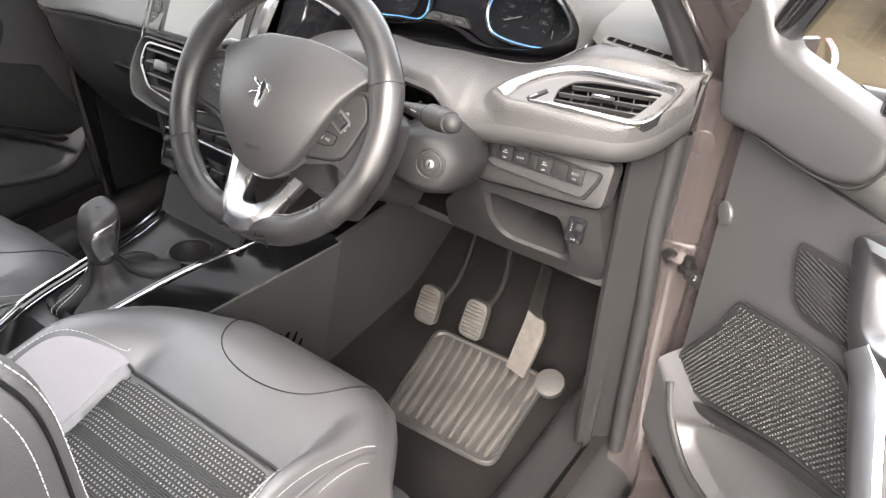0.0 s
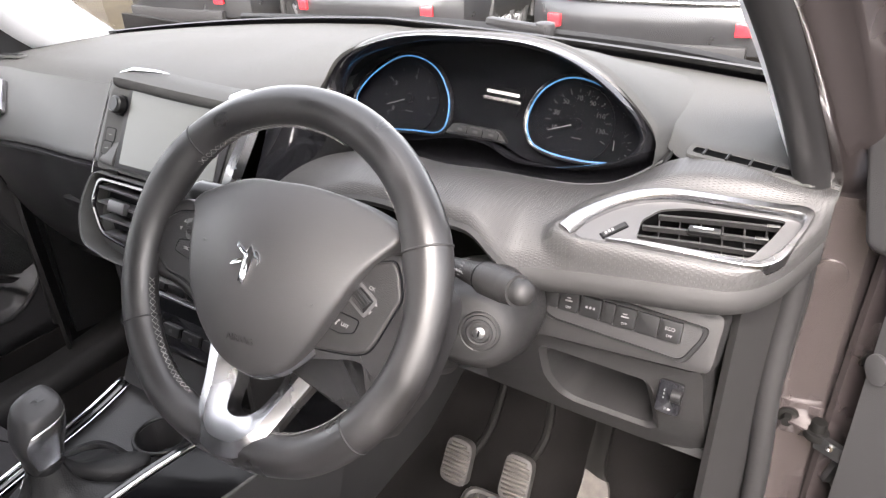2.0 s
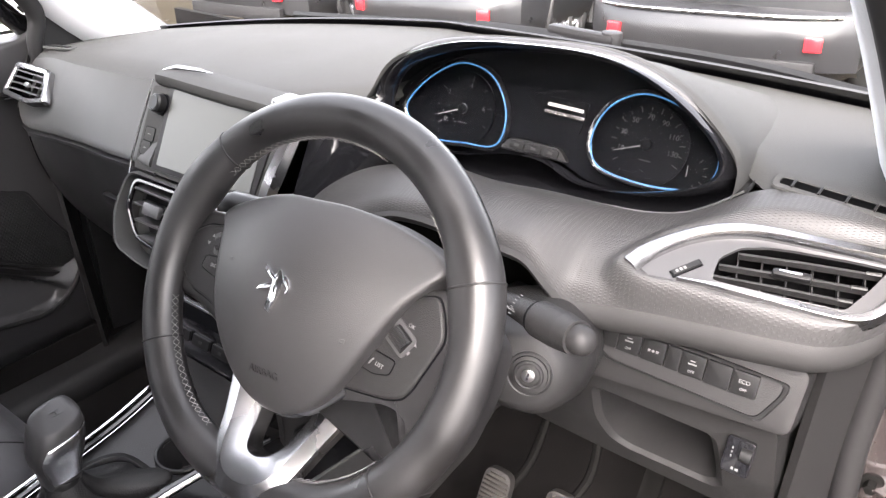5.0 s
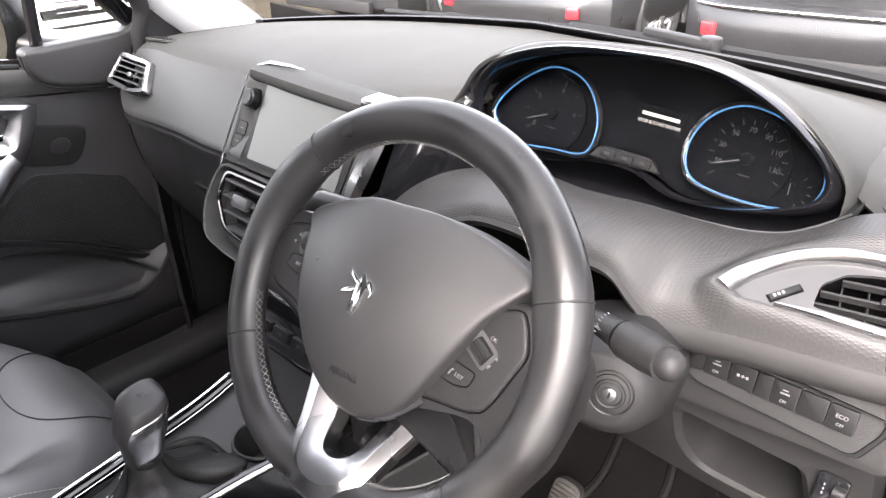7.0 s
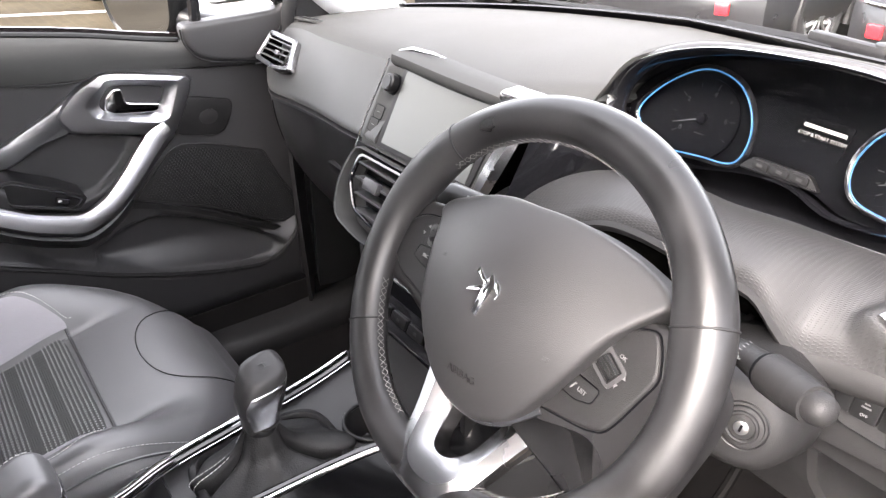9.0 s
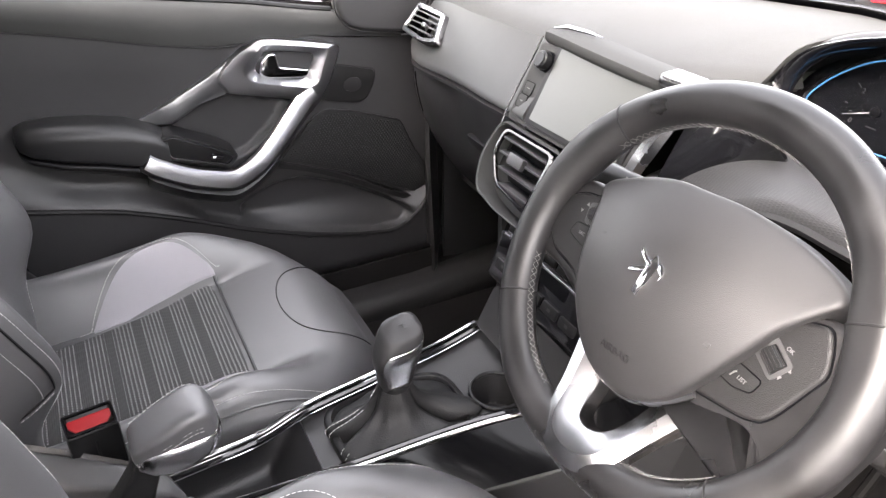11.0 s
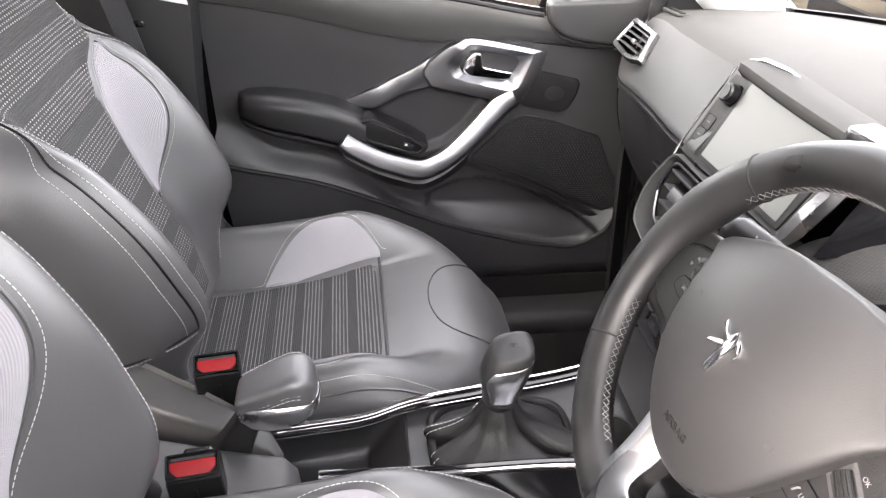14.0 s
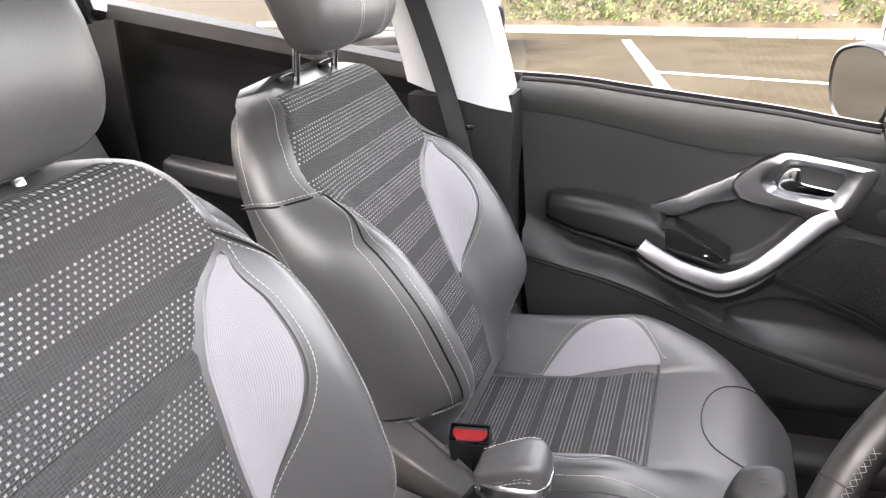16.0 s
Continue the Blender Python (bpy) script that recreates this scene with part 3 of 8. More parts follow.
BREAK = {-0.735: (0.345, 0.895), -0.66: (0.335, 0.912), -0.45: (0.292, 0.94), -0.15: (0.252, 0.972), 0.06: (0.262, 0.978), 0.13: (0.36, 0.98), 0.18: (0.44, 0.99), 0.50: (0.44, 0.99), 0.55: (0.40, 0.985), 0.59: (0.358, 0.982), 0.66: (0.352, 0.985), 0.735: (0.362, 0.972)}


def break_line(x):
    return curve(BREAK, x)


def top_at(u, v):
    x = lerp(-0.735, 0.735, v)
    by, bz = break_line(x)
    ey, ez = screen_base_y(x) - 0.03, screen_base_z(x)
    y = lerp(by, ey, u)
    z = lerp(bz, ez, u) + 0.008 * math.sin(math.pi * u) * (1 - abs(x) / 1.0)
    if u < 0.12:
        z -= 0.012 * (1 - u / 0.12) ** 2
    return x, y, z


part("top_pad", sheet(top_at, 24, 90, 0.012, uv=(0.4, 1.47)), M_PAD, dash)

FACE_LOW = {-0.735: (0.300, 0.800), -0.715: (0.288, 0.784), -0.66: (0.270, 0.780), -0.60: (0.258, 0.790), -0.50: (0.240, 0.810), -0.35: (0.210, 0.838), -0.25: (0.190, 0.853), -0.12: (0.168, 0.874)}


def face_at(u, v):
    x = lerp(-0.735, -0.11, v)
    ay, az = break_line(x)
    az -= 0.012
    by, bz = curve(FACE_LOW, x)
    y = lerp(ay, by, u) - 0.005 * math.sin(math.pi * u)
    z = lerp(az, bz, u)
    if u > 0.9:
        y += 0.012 * ((u - 0.9) / 0.1) ** 2
    return x, y, z


part("passenger_fascia", sheet(face_at, 20, 50, 0.008, uv=(0.16, 0.62)), weave_bump(material("fine_dimpled_skin", (0.04, 0.0402, 0.0395), rough=0.5, vary=0.05, spec=0.25), 0.004, 0.003, 0.2, 0.0001, dash=True), dash)
under = sheet(lambda u, v: (lerp(-0.735, -0.1, v), curve(FACE_LOW, lerp(-0.735, -0.1, v))[0] + lerp(0.004, 0.13, u), curve(FACE_LOW, lerp(-0.735, -0.1, v))[1] - lerp(0.002, -0.02, u)), 3, 20, 0.006)
part("fascia_underside", under, M_DARK, dash)
end = sheet(lambda u, v: (-0.738 - 0.002 * math.sin(math.pi * u), lerp(lerp(0.345, 0.300, v), 0.5, u), lerp(lerp(0.90, 0.800, v), 0.86, u)), 6, 6, 0.004)
part("dash_end", end, M_TRIM, dash)


# glove box and lower dash on the passenger side
def glove_at(u, v):
    x = lerp(-0.705, -0.11, v)
    ly, lz = curve(FACE_LOW, x)
    y = lerp(ly + 0.035, 0.40, u**1.6) - 0.030 * smooth(-0.45, -0.62, x) * (1 - u) + 0.07 * smooth(-0.672, -0.71, x) ** 2 - 0.012 * math.sin(math.pi * u)
    z = lerp(lz - 0.006, 0.50, u)
    return x, y, z


part("glove_box_lid", sheet(glove_at, 16, 24, 0.012, uv=(0.3, 0.6)), M_DARK, dash)
part("glove_box_latch", box(0.09, 0.012, 0.022, pose(-0.36, 0.262, 0.722, 15), 0.005), M_SMOOTH, dash)
part("pillar_side_panel", sheet(lambda u, v: (lerp(-0.665, -0.748, u), lerp(0.30, 0.362, u) + 0.05 * max(0, 0.6 - lerp(0.2, 0.84, v)), lerp(0.2, 0.84, v)), 6, 12, 0.008), M_DARK, dash)
part("glove_box_seam", tube([Vector(glove_at(u, 0.085)) + Vector((0, -0.0008, 0)) for u in np.linspace(0.02, 0.34, 10)], 0.0013, 6), M_VOID, dash)
part("footwell_panel", sheet(lambda u, v: (lerp(-0.72, -0.1, v), lerp(0.40, 0.62, u), lerp(0.50, 0.42, u)), 4, 6, 0.01), M_DARK, dash)


# passenger-side vent: a chrome frame with four blades, set in the end of the fascia
PV = axes_pose((-0.62, 0.279, 0.873), (0.15, -0.015, 0.012), (-0.12, -0.75, 0.64))
pv_quad = [np.array((PV.inverted() @ Vector(p)).xy) for p in ((-0.706, 0.306, 0.894), (-0.706, 0.263, 0.846), (-0.588, 0.256, 0.845), (-0.530, 0.253, 0.861), (-0.566, 0.288, 0.906))]
pv_mid = np.mean(pv_quad, 0)
pv_inner = [pv_mid + (p - pv_mid) * (0.86, 0.72) + (-0.003, 0.001) for p in pv_quad]
pv_out, pv_in = rounded([tuple(p) for p in pv_quad], 0.010, 5), rounded([tuple(p) for p in pv_inner], 0.005, 5)
part("vent_frame", frame_prism(pv_out, pv_in, 0.014, PV @ pose(0, 0, -0.0125), 0.0025), M_CHROME, dash, "satin chrome vent frame", smooth=40)
# pocket depth is shallow, its shade comes from the near-black colour
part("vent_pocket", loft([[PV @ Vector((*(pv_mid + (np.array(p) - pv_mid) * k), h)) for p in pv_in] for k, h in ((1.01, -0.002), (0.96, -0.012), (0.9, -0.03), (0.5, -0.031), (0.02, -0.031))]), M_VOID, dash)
for i in range(4):
    f = (i + 0.5) / 4
    a, b = lerp(pv_inner[1], pv_inner[0], f), lerp(lerp(pv_inner[2], pv_inner[3], min(1, 0.35 + 2 * f)), pv_inner[4], f)
    part("blade", loft([[PV @ Vector((p[0], p[1] + dy, h)) for dy, h in ((-0.0013, -0.001), (0.0013, -0.001), (0.0045, -0.012), (0.0022, -0.012))] for p in (a, lerp(a, b, 0.5), b)], caps=True), M_VENT, dash)
for k in range(3):
    part("guide_fin", box(0.0012, 0.030, 0.008, PV @ pose(pv_mid[0] - 0.035 + 0.035 * k, pv_mid[1], -0.015), 0), M_TRIM, dash)
part("vent_slider", box(0.016, 0.008, 0.006, PV @ pose(pv_mid[0] - 0.004, pv_mid[1] + 0.002, -0.001), 0.002), M_CHROME, dash)

# driver-side fascia, humped over the steering column
TRAY = {0.08: (0.262, 0.872), 0.13: (0.30, 0.905), 0.175: (0.318, 0.921), 0.25: (0.335, 0.919), 0.32: (0.336, 0.917), 0.385: (0.336, 0.923), 0.447: (0.336, 0.926), 0.502: (0.337, 0.933), 0.527: (0.338, 0.941), 0.55: (0.340, 0.954), 0.578: (0.347, 0.972), 0.66: (0.352, 0.982), 0.735: (0.362, 0.970)}
LIP = {0.08: (0.175, 0.80), 0.14: (0.192, 0.845), 0.205: (0.20, 0.888), 0.24: (0.20, 0.911), 0.271: (0.199, 0.925), 0.304: (0.198, 0.931), 0.349: (0.198, 0.931), 0.404: (0.20, 0.929), 0.432: (0.202, 0.923), 0.45: (0.205, 0.905), 0.464: (0.212, 0.889), 0.49: (0.220, 0.888), 0.535: (0.225, 0.895), 0.585: (0.229, 0.901), 0.645: (0.235, 0.907), 0.678: (0.244, 0.910), 0.696: (0.260, 0.912), 0.714: (0.285, 0.920), 0.735: (0.332, 0.940)}


def lip_roll(x):
    return lerp(0.012, 0.030, smooth(0.44, 0.51, x))


lip_rings = []
for x in np.linspace(0.08, 0.735, 90):
    ly, lz = curve(LIP, x)
    k = lip_roll(x)
    lip_rings.append([(x, ly + dy, lz - 0.010 + dz) for dy, dz in ((0.004, 0.002), (-0.001, -0.15 * k), (0.0005, -0.5 * k), (0.006, -0.85 * k), (0.016, -k), (0.05, -0.9 * k), (0.12, -0.5 * k))])
part("fascia_lip", loft(lip_rings, closed=False), M_LIP, dash, "smooth dark rolled edge under the fascia", smooth=60)
dash_end_r = sheet(lambda u, v: (0.733, lerp(lerp(0.372, 0.340, v), 0.47, u), lerp(lerp(0.97, 0.90, v), lerp(0.96, 0.86, v), u)), 6, 6, 0.004)
part("dash_end", dash_end_r, M_TRIM, dash)

# driver-side vent: chrome hook round a slanted grille
VA, VB, VC = Vector((0.509, 0.238, 0.932)), Vector((0.718, 0.325, 0.966)), Vector((0.693, 0.258, 0.93))
vn = (VB - VA).cross(VC - VA).normalized()
vn = -vn if vn.y > 0 else vn
DV = axes_pose(VA, VB - VA, vn)
DVI = DV.inverted()


VENT_EDGE = [(0.0, -0.006), (0.04, 0.019), (0.066, 0.027), (0.091, 0.029), (0.12, 0.025), (0.161, 0.013), (0.221, -0.003), (0.228, -0.010), (0.211, -0.039), (0.186, -0.063), (0.172, -0.0655), (0.108, -0.047), (0.043, -0.027), (0.014, -0.019)]


def outside(poly, px, py):
    """Distance outside an outline, 0 inside it."""
    inside, near = False, 1.0
    for (x1, y1), (x2, y2) in zip(poly, poly[1:] + poly[:1]):
        if (y1 > py) != (y2 > py) and px < (x2 - x1) * (py - y1) / (y2 - y1) + x1:
            inside = not inside
        dx, dy = x2 - x1, y2 - y1
        k = min(max(((px - x1) * dx + (py - y1) * dy) / (dx * dx + dy * dy), 0), 1)
        near = min(near, math.hypot(px - x1 - k * dx, py - y1 - k * dy))
    return 0.0 if inside else near


def fascia_at(u, v):
    x = lerp(0.08, 0.735, v)
    ay, az = curve(TRAY, x)
    by, bz = curve(LIP, x)
    w = u
    y, z = lerp(ay, by, w), lerp(az, bz, w)
    bulge = math.sin(math.pi * w)
    y -= 0.014 * bulge
    z += 0.018 * bulge
    if u > 0.88:
        k = (u - 0.88) / 0.12
        z -= 0.012 * k * k
        y += 0.004 * k * k
    q = DVI @ Vector((x, y, z))
    off = outside(VENT_EDGE, q.x, q.y)
    if off < 0.022:
        q.z = lerp(q.z, 0.0005, smooth(0.022, 0.003, off) * smooth(1.0, 0.95, u))
    if off <= 0.0:
        deep = outside(VENT_EDGE, lerp(0.125, q.x, 1.07), lerp(-0.022, q.y, 1.18)) <= 0
        q.z = -0.036 if outside(VENT_EDGE, lerp(0.125, q.x, 1.12), lerp(-0.022, q.y, 1.3)) <= 0 else (-0.009 if deep else -0.001)
    return tuple(DV @ q)


part("driver_fascia", sheet(fascia_at, 48, 170, 0.004, uv=(0.16, 0.66)), M_FASCIA, dash, "dimpled dark grey fascia skin")
hook_o = [(0.0, -0.006), (0.015, 0.007), (0.04, 0.019), (0.066, 0.027), (0.091, 0.029), (0.12, 0.025), (0.161, 0.013), (0.204, 0.001), (0.221, -0.003), (0.228, -0.010), (0.225, -0.019), (0.211, -0.039), (0.198, -0.055), (0.186, -0.063), (0.172, -0.0655), (0.151, -0.061), (0.108, -0.047), (0.076, -0.037), (0.043, -0.027)]
hook_i = [(0.011, -0.017), (0.0235, -0.005), (0.046, 0.0075), (0.068, 0.0145), (0.092, 0.0168), (0.118, 0.014), (0.158, 0.0025), (0.200, -0.010), (0.212, -0.0145), (0.216, -0.018), (0.214, -0.024), (0.203, -0.037), (0.190, -0.049), (0.180, -0.0545), (0.171, -0.0565), (0.150, -0.052), (0.108, -0.039), (0.076, -0.0305), (0.044, -0.0262)]
hook_o, hook_i = spline([np.array(p) for p in hook_o], 4), spline([np.array(p) for p in hook_i], 4)
hook = []
for a, b in zip(hook_o, hook_i):
    hook.append([DV @ Vector((*lerp(a, b, k), h)) for k, h in ((-0.02, -0.012), (-0.02, 0.002), (0.06, 0.0045), (0.16, 0.0052), (0.66, 0.0052), (0.78, 0.0035), (1.0, -0.002), (1.0, -0.012))])
part("vent_frame", loft(hook, closed=False), M_CHROME, dash, "satin chrome hook round the vent", smooth=30)


def across(poly, angle, c=(0.125, -0.022)):
    """Where a ray from the middle of the vent meets an outline."""
    d = (math.cos(angle), math.sin(angle))
    best = 0.0
    for (x1, y1), (x2, y2) in zip(poly, poly[1:] + poly[:1]):
        ex, ey = x2 - x1, y2 - y1
        det = d[0] * ey - d[1] * ex
        if abs(det) < 1e-12:
            continue
        r = ((x1 - c[0]) * ey - (y1 - c[1]) * ex) / det
        q = ((x1 - c[0]) * d[1] - (y1 - c[1]) * d[0]) / det
        if r > 0 and -1e-6 <= q <= 1 + 1e-6:
            best = max(best, r)
    return (c[0] + best * d[0], c[1] + best * d[1])


plate = [tuple(p) for p in hook_i]
mouth = rounded([(0.078, -0.003), (0.096, 0.0075), (0.118, 0.0075), (0.137, 0.004), (0.181, -0.007), (0.205, -0.0145), (0.188, -0.034), (0.168, -0.0525), (0.131, -0.0425), (0.071, -0.0245)], 0.004, 2)
turns = sorted({round(math.atan2(y + 0.022, x - 0.125), 4) for x, y in plate + mouth})
part("vent_plate", loft([[DV @ Vector((*across(plate, a), -0.003)) for a in turns + turns[:1]], [DV @ Vector((*across(mouth, a), -0.0025)) for a in turns + turns[:1]], [DV @ Vector((*across(mouth, a), -0.006)) for a in turns + turns[:1]]], closed=False), M_VENT, dash, "mid grey vent plate", smooth=30)
# shade inside the mouth is put into the pocket's colour
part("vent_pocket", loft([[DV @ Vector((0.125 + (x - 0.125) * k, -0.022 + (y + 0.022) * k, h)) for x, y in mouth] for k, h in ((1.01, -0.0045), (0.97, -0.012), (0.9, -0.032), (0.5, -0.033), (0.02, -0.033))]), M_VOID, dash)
for a, b in (((0.094, 0.0035), (0.199, -0.0185)), ((0.078, -0.0075), (0.187, -0.0315)), ((0.073, -0.0185), (0.175, -0.0435))):
    va, vb = DV @ Vector((*a, -0.0055)), DV @ Vector((*b, -0.0055))
    wing_n = (DV.to_3x3() @ Vector((0, 0.0011, 0)))
    deep = (DV.to_3x3() @ Vector((0, -0.001, -0.006)))
    part("blade", loft([[p + wing_n, p - wing_n, p - wing_n + deep, p + wing_n + deep] for p in (va, va.lerp(vb, 0.5) + DV.to_3x3() @ Vector((0, 0, 0.001)), vb)], caps=True), M_TRIM, dash)
    part("blade_pin", tube([va.lerp(vb, 0.9), vb], 0.0021, 8), M_SMOOTH, dash)
for i in range(6):
    x = 0.092 + 0.019 * i
    part("guide_fin", box(0.0012, 0.046 - 0.002 * i, 0.010, DV @ pose(x, -0.016 - 0.17 * (x - 0.09), -0.019, 0, 0, -8), 0), M_TRIM, dash)
part("vent_slider", box(0.030, 0.0075, 0.008, DV @ pose(0.133, -0.0205, -0.003, 0, 0, -14), 0.003), M_SMOOTH, dash)
part("vent_slider_inlay", box(0.018, 0.0022, 0.001, DV @ pose(0.132, -0.0195, 0.0014, 0, 0, -14), 0.0004, 1), M_BRIGHT, dash)
wheel_slot = part("vent_wheel_slot", box(0.028, 0.0075, 0.0012, DV @ pose(0.0515, -0.0135, -0.0024, 0, 0, 27), 0.0004, 1), M_FLATBLACK, dash)
part("vent_wheel", box(0.025, 0.0055, 0.0028, DV @ pose(0.0515, -0.0135, -0.0014, 0, 0, 27), 0.001), M_SMOOTH, wheel_slot)
for k in range(3):
    part("vent_wheel_mark", box(0.0022, 0.0028, 0.0004, DV @ pose(0.044 + 0.0032 * k, -0.0172 + 0.0016 * k, 0.0002, 0, 0, 27), 0), M_PRINT, wheel_slot)

# demister slots on the corners of the top pad
for s in (-1, 1):
    m = pose(0.654, 0.354, 0.981, 16, 2, -4) if s > 0 else pose(-0.635, 0.354, 0.917, 0, -8, -9)
    part("demister_frame", frame_prism(oblong(0.126, 0.022, 0.008), oblong(0.112, 0.010, 0.004), 0.003, m, 0.0012), M_PAD, dash)
    # no hole here: a black slab paints the slot's shade
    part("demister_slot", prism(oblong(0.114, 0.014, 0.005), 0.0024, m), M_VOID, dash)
    for i in range(5):
        part("demister_rib", box(0.002, 0.012, 0.002, m @ pose(-0.045 + 0.0225 * i, 0, 0.0035), 0), M_TRIM, dash)

# ---- instrument cluster ----
cluster = thing("instrument_cluster", "black hooded instrument cluster with two blue-ringed dials switched on", "instrument cluster", (0.35, 0.38, 0.93))
CL = axes_pose((0.349, 0.365, 0.985), (1, 0, 0), (0, -0.96, 0.28))


def cl(x, z):
    """Outline point from the car's x and height, on the dial plane."""
    return (x - 0.349, (z - 0.985) * 1.02)


hood_out = spline([cl(0.130, 0.972), cl(0.165, 1.016), cl(0.25, 1.047), cl(0.346, 1.058), cl(0.432, 1.058), cl(0.495, 1.038), cl(0.545, 1.0), cl(0.548, 0.968), cl(0.50, 0.944), cl(0.42, 0.932), cl(0.37, 0.945), cl(0.325, 0.944), cl(0.25, 0.928), cl(0.165, 0.93)], 5, True)
hood_in = [(0.97 * x, 0.97 * y) for x, y in hood_out]
cx = np.mean(hood_out, 0)
rings = []
for dz, k, lift in ((-0.10, 1.04, -0.012), (-0.05, 1.04, -0.004), (0.0, 1.03, 0), (0.016, 1.015, 0.001), (0.022, 0.985, 0.001), (0.018, 0.96, 0), (-0.004, 0.945, 0)):
    rings.append([CL @ Vector((cx[0] + k * (x - cx[0]), cx[1] + k * (y - cx[1]) + lift, dz + (0.03 * max(0, (y - cx[1]) / 0.06) if dz > -0.01 else 0))) for x, y in hood_out])
part("hood", loft(rings), M_GLOSS, cluster, "gloss black cluster bezel", smooth=60)
brow = []
for dz, dy, k in ((-0.24, 0.0, 0.22), (-0.18, 0.0, 0.46), (-0.12, 0.0, 0.72), (-0.06, 0.0, 0.92), (0.004, 0.006, 1.0), (0.018, 0.005, 1.0), (0.022, 0.0, 1.0), (0.018, -0.004, 1.0)):
    brow.append([CL @ Vector((x * 1.04, (y * k if y > 0 else y) + dy * (1 if y > 0 else 0.5) - 0.29 * min(0, dz + 0.03) * (k < 1), dz + 0.02 * max(0, y / 0.07))) for x, y in spline([cl(0.122, 0.94), cl(0.128, 0.968), cl(0.165, 1.018), cl(0.25, 1.05), cl(0.346, 1.061), cl(0.432, 1.061), cl(0.497, 1.04), cl(0.546, 1.0), cl(0.556, 0.97), cl(0.552, 0.945)], 6)])
part("cowl", loft(brow, closed=False), M_PAD, cluster, "soft grey cowl over the dials", smooth=60)
trim_line = spline([cl(0.16, 1.006), cl(0.19, 1.03), cl(0.25, 1.05), cl(0.346, 1.061), cl(0.432, 1.061), cl(0.497, 1.04), cl(0.535, 1.011)], 8)
trim_n = len(trim_line) - 1
trim_taper = [min(1.0, i / 14, (trim_n - i) / 14) ** 0.7 for i in range(trim_n + 1)]
trim_rings = [[CL @ Vector((x * (1.015 + (k - 1.015) * w), y + 0.0005 + (dy - 0.0005) * w, 0.021 + (dz - 0.021) * w + 0.02 * max(0, y / 0.07))) for (x, y), w in zip(trim_line, trim_taper)] for k, dy, dz in ((1.035, 0.003, 0.016), (1.03, 0.0035, 0.0225), (1.015, 0.0005, 0.0255), (0.99, -0.0045, 0.026), (0.985, -0.006, 0.022))]
part("cowl_trim", loft(trim_rings, closed=False), M_VENT, cluster, "satin grey strip", smooth=60)
part("dial_plate", prism(hood_in, 0.002, CL @ pose(0, 0, -0.022)), M_FLATBLACK, cluster)
dialL = spline([cl(0.160, 0.970), cl(0.186, 1.004), cl(0.228, 1.028), cl(0.272, 1.020), cl(0.298, 0.985), cl(0.293, 0.948), cl(0.25, 0.941), cl(0.20, 0.937), cl(0.172, 0.95)], 6, True)
dialR = spline([cl(0.405, 0.985), cl(0.419, 1.016), cl(0.452, 1.033), cl(0.498, 1.024), cl(0.530, 0.998), cl(0.538, 0.977), cl(0.526, 0.957), cl(0.49, 0.948), cl(0.44, 0.9485), cl(0.413, 0.958)], 6, True)
CG = CL @ pose(0, 0, -0.012)
for ring, cxy, marks, top in ((dialL, cl(0.236, 0.978), "rev", 7), (dialR, cl(0.462, 0.985), "speed", 14)):
    part("dial_ring", tube([CG @ Vector((x, y, 0.004)) for x, y in ring], 0.0009, 8, closed=True), M_BLUE, cluster, "lit blue dial ring")
    part("dial_bezel", tube([CG @ Vector((1.0 * x + 0.05 * (x - cxy[0]), 1.0 * y + 0.05 * (y - cxy[1]), 0.002)) for x, y in ring], 0.003, 8, closed=True), M_GLOSS, cluster)
    part("dial_face", disc(0.043, 0.002, CG @ pose(*cxy, -0.006), 40), M_FLATBLACK, cluster)
    for i in range(top + 1):
        a = radians(215 - 240 * i / top)
        m = CG @ pose(cxy[0] + 0.036 * math.cos(a), cxy[1] + 0.036 * math.sin(a), -0.0035, 0, 0, math.degrees(a))
        part("scale_mark", box(0.006 if i % 2 == 0 else 0.0035, 0.0009, 0.0004, m, 0), M_GREYPRINT, cluster)
        if i % 2 == 0 and marks == "rev" or i % 2 == 1 and marks == "speed":
            txt = str(i) if marks == "rev" else str(10 * i)
            part("scale_number", lettering(txt, 0.0075, CG @ pose(cxy[0] + 0.028 * math.cos(a), cxy[1] + 0.028 * math.sin(a), -0.0035)), M_GREYPRINT, cluster)
    needle = prism([(0.004, -0.0005), (-0.004, -0.0007), (-0.035, -0.0003), (-0.035, 0.0003), (-0.004, 0.0007), (0.004, 0.0005)], 0.0008, CG @ pose(*cxy, -0.002, 0, 0, 25 - 4))
    part("needle", needle, M_PRINT, cluster, "white pointer")
    part("needle_hub", disc(0.006, 0.004, CG @ pose(*cxy, -0.004), 20, 0.001), M_FLATBLACK, cluster)
    part("dial_caption", box(0.012, 0.0012, 0.0004, CG @ pose(cxy[0] + 0.002, cxy[1] - 0.016, -0.0035), 0), M_GREYPRINT, cluster)
part("fuel_needle", box(0.0008, 0.011, 0.0006, CG @ pose(*cl(0.508, 0.969), -0.004, 0, 0, 4), 0), M_PRINT, cluster)
for i in range(5):
    a = radians(-60 + 28 * i)
    part("fuel_mark", box(0.004, 0.0009, 0.0004, CG @ pose(cl(0.508, 0.969)[0] + 0.018 * math.cos(a), cl(0.508, 0.969)[1] + 0.016 * math.sin(a), -0.0045, 0, 0, math.degrees(a)), 0), M_GREYPRINT, cluster)
part("centre_display", prism(rounded([cl(0.327, 0.976), cl(0.386, 0.979), cl(0.391, 1.012), cl(0.329, 1.012)], 0.003), 0.002, CG @ pose(0, 0, -0.008)), M_FLATBLACK, cluster)
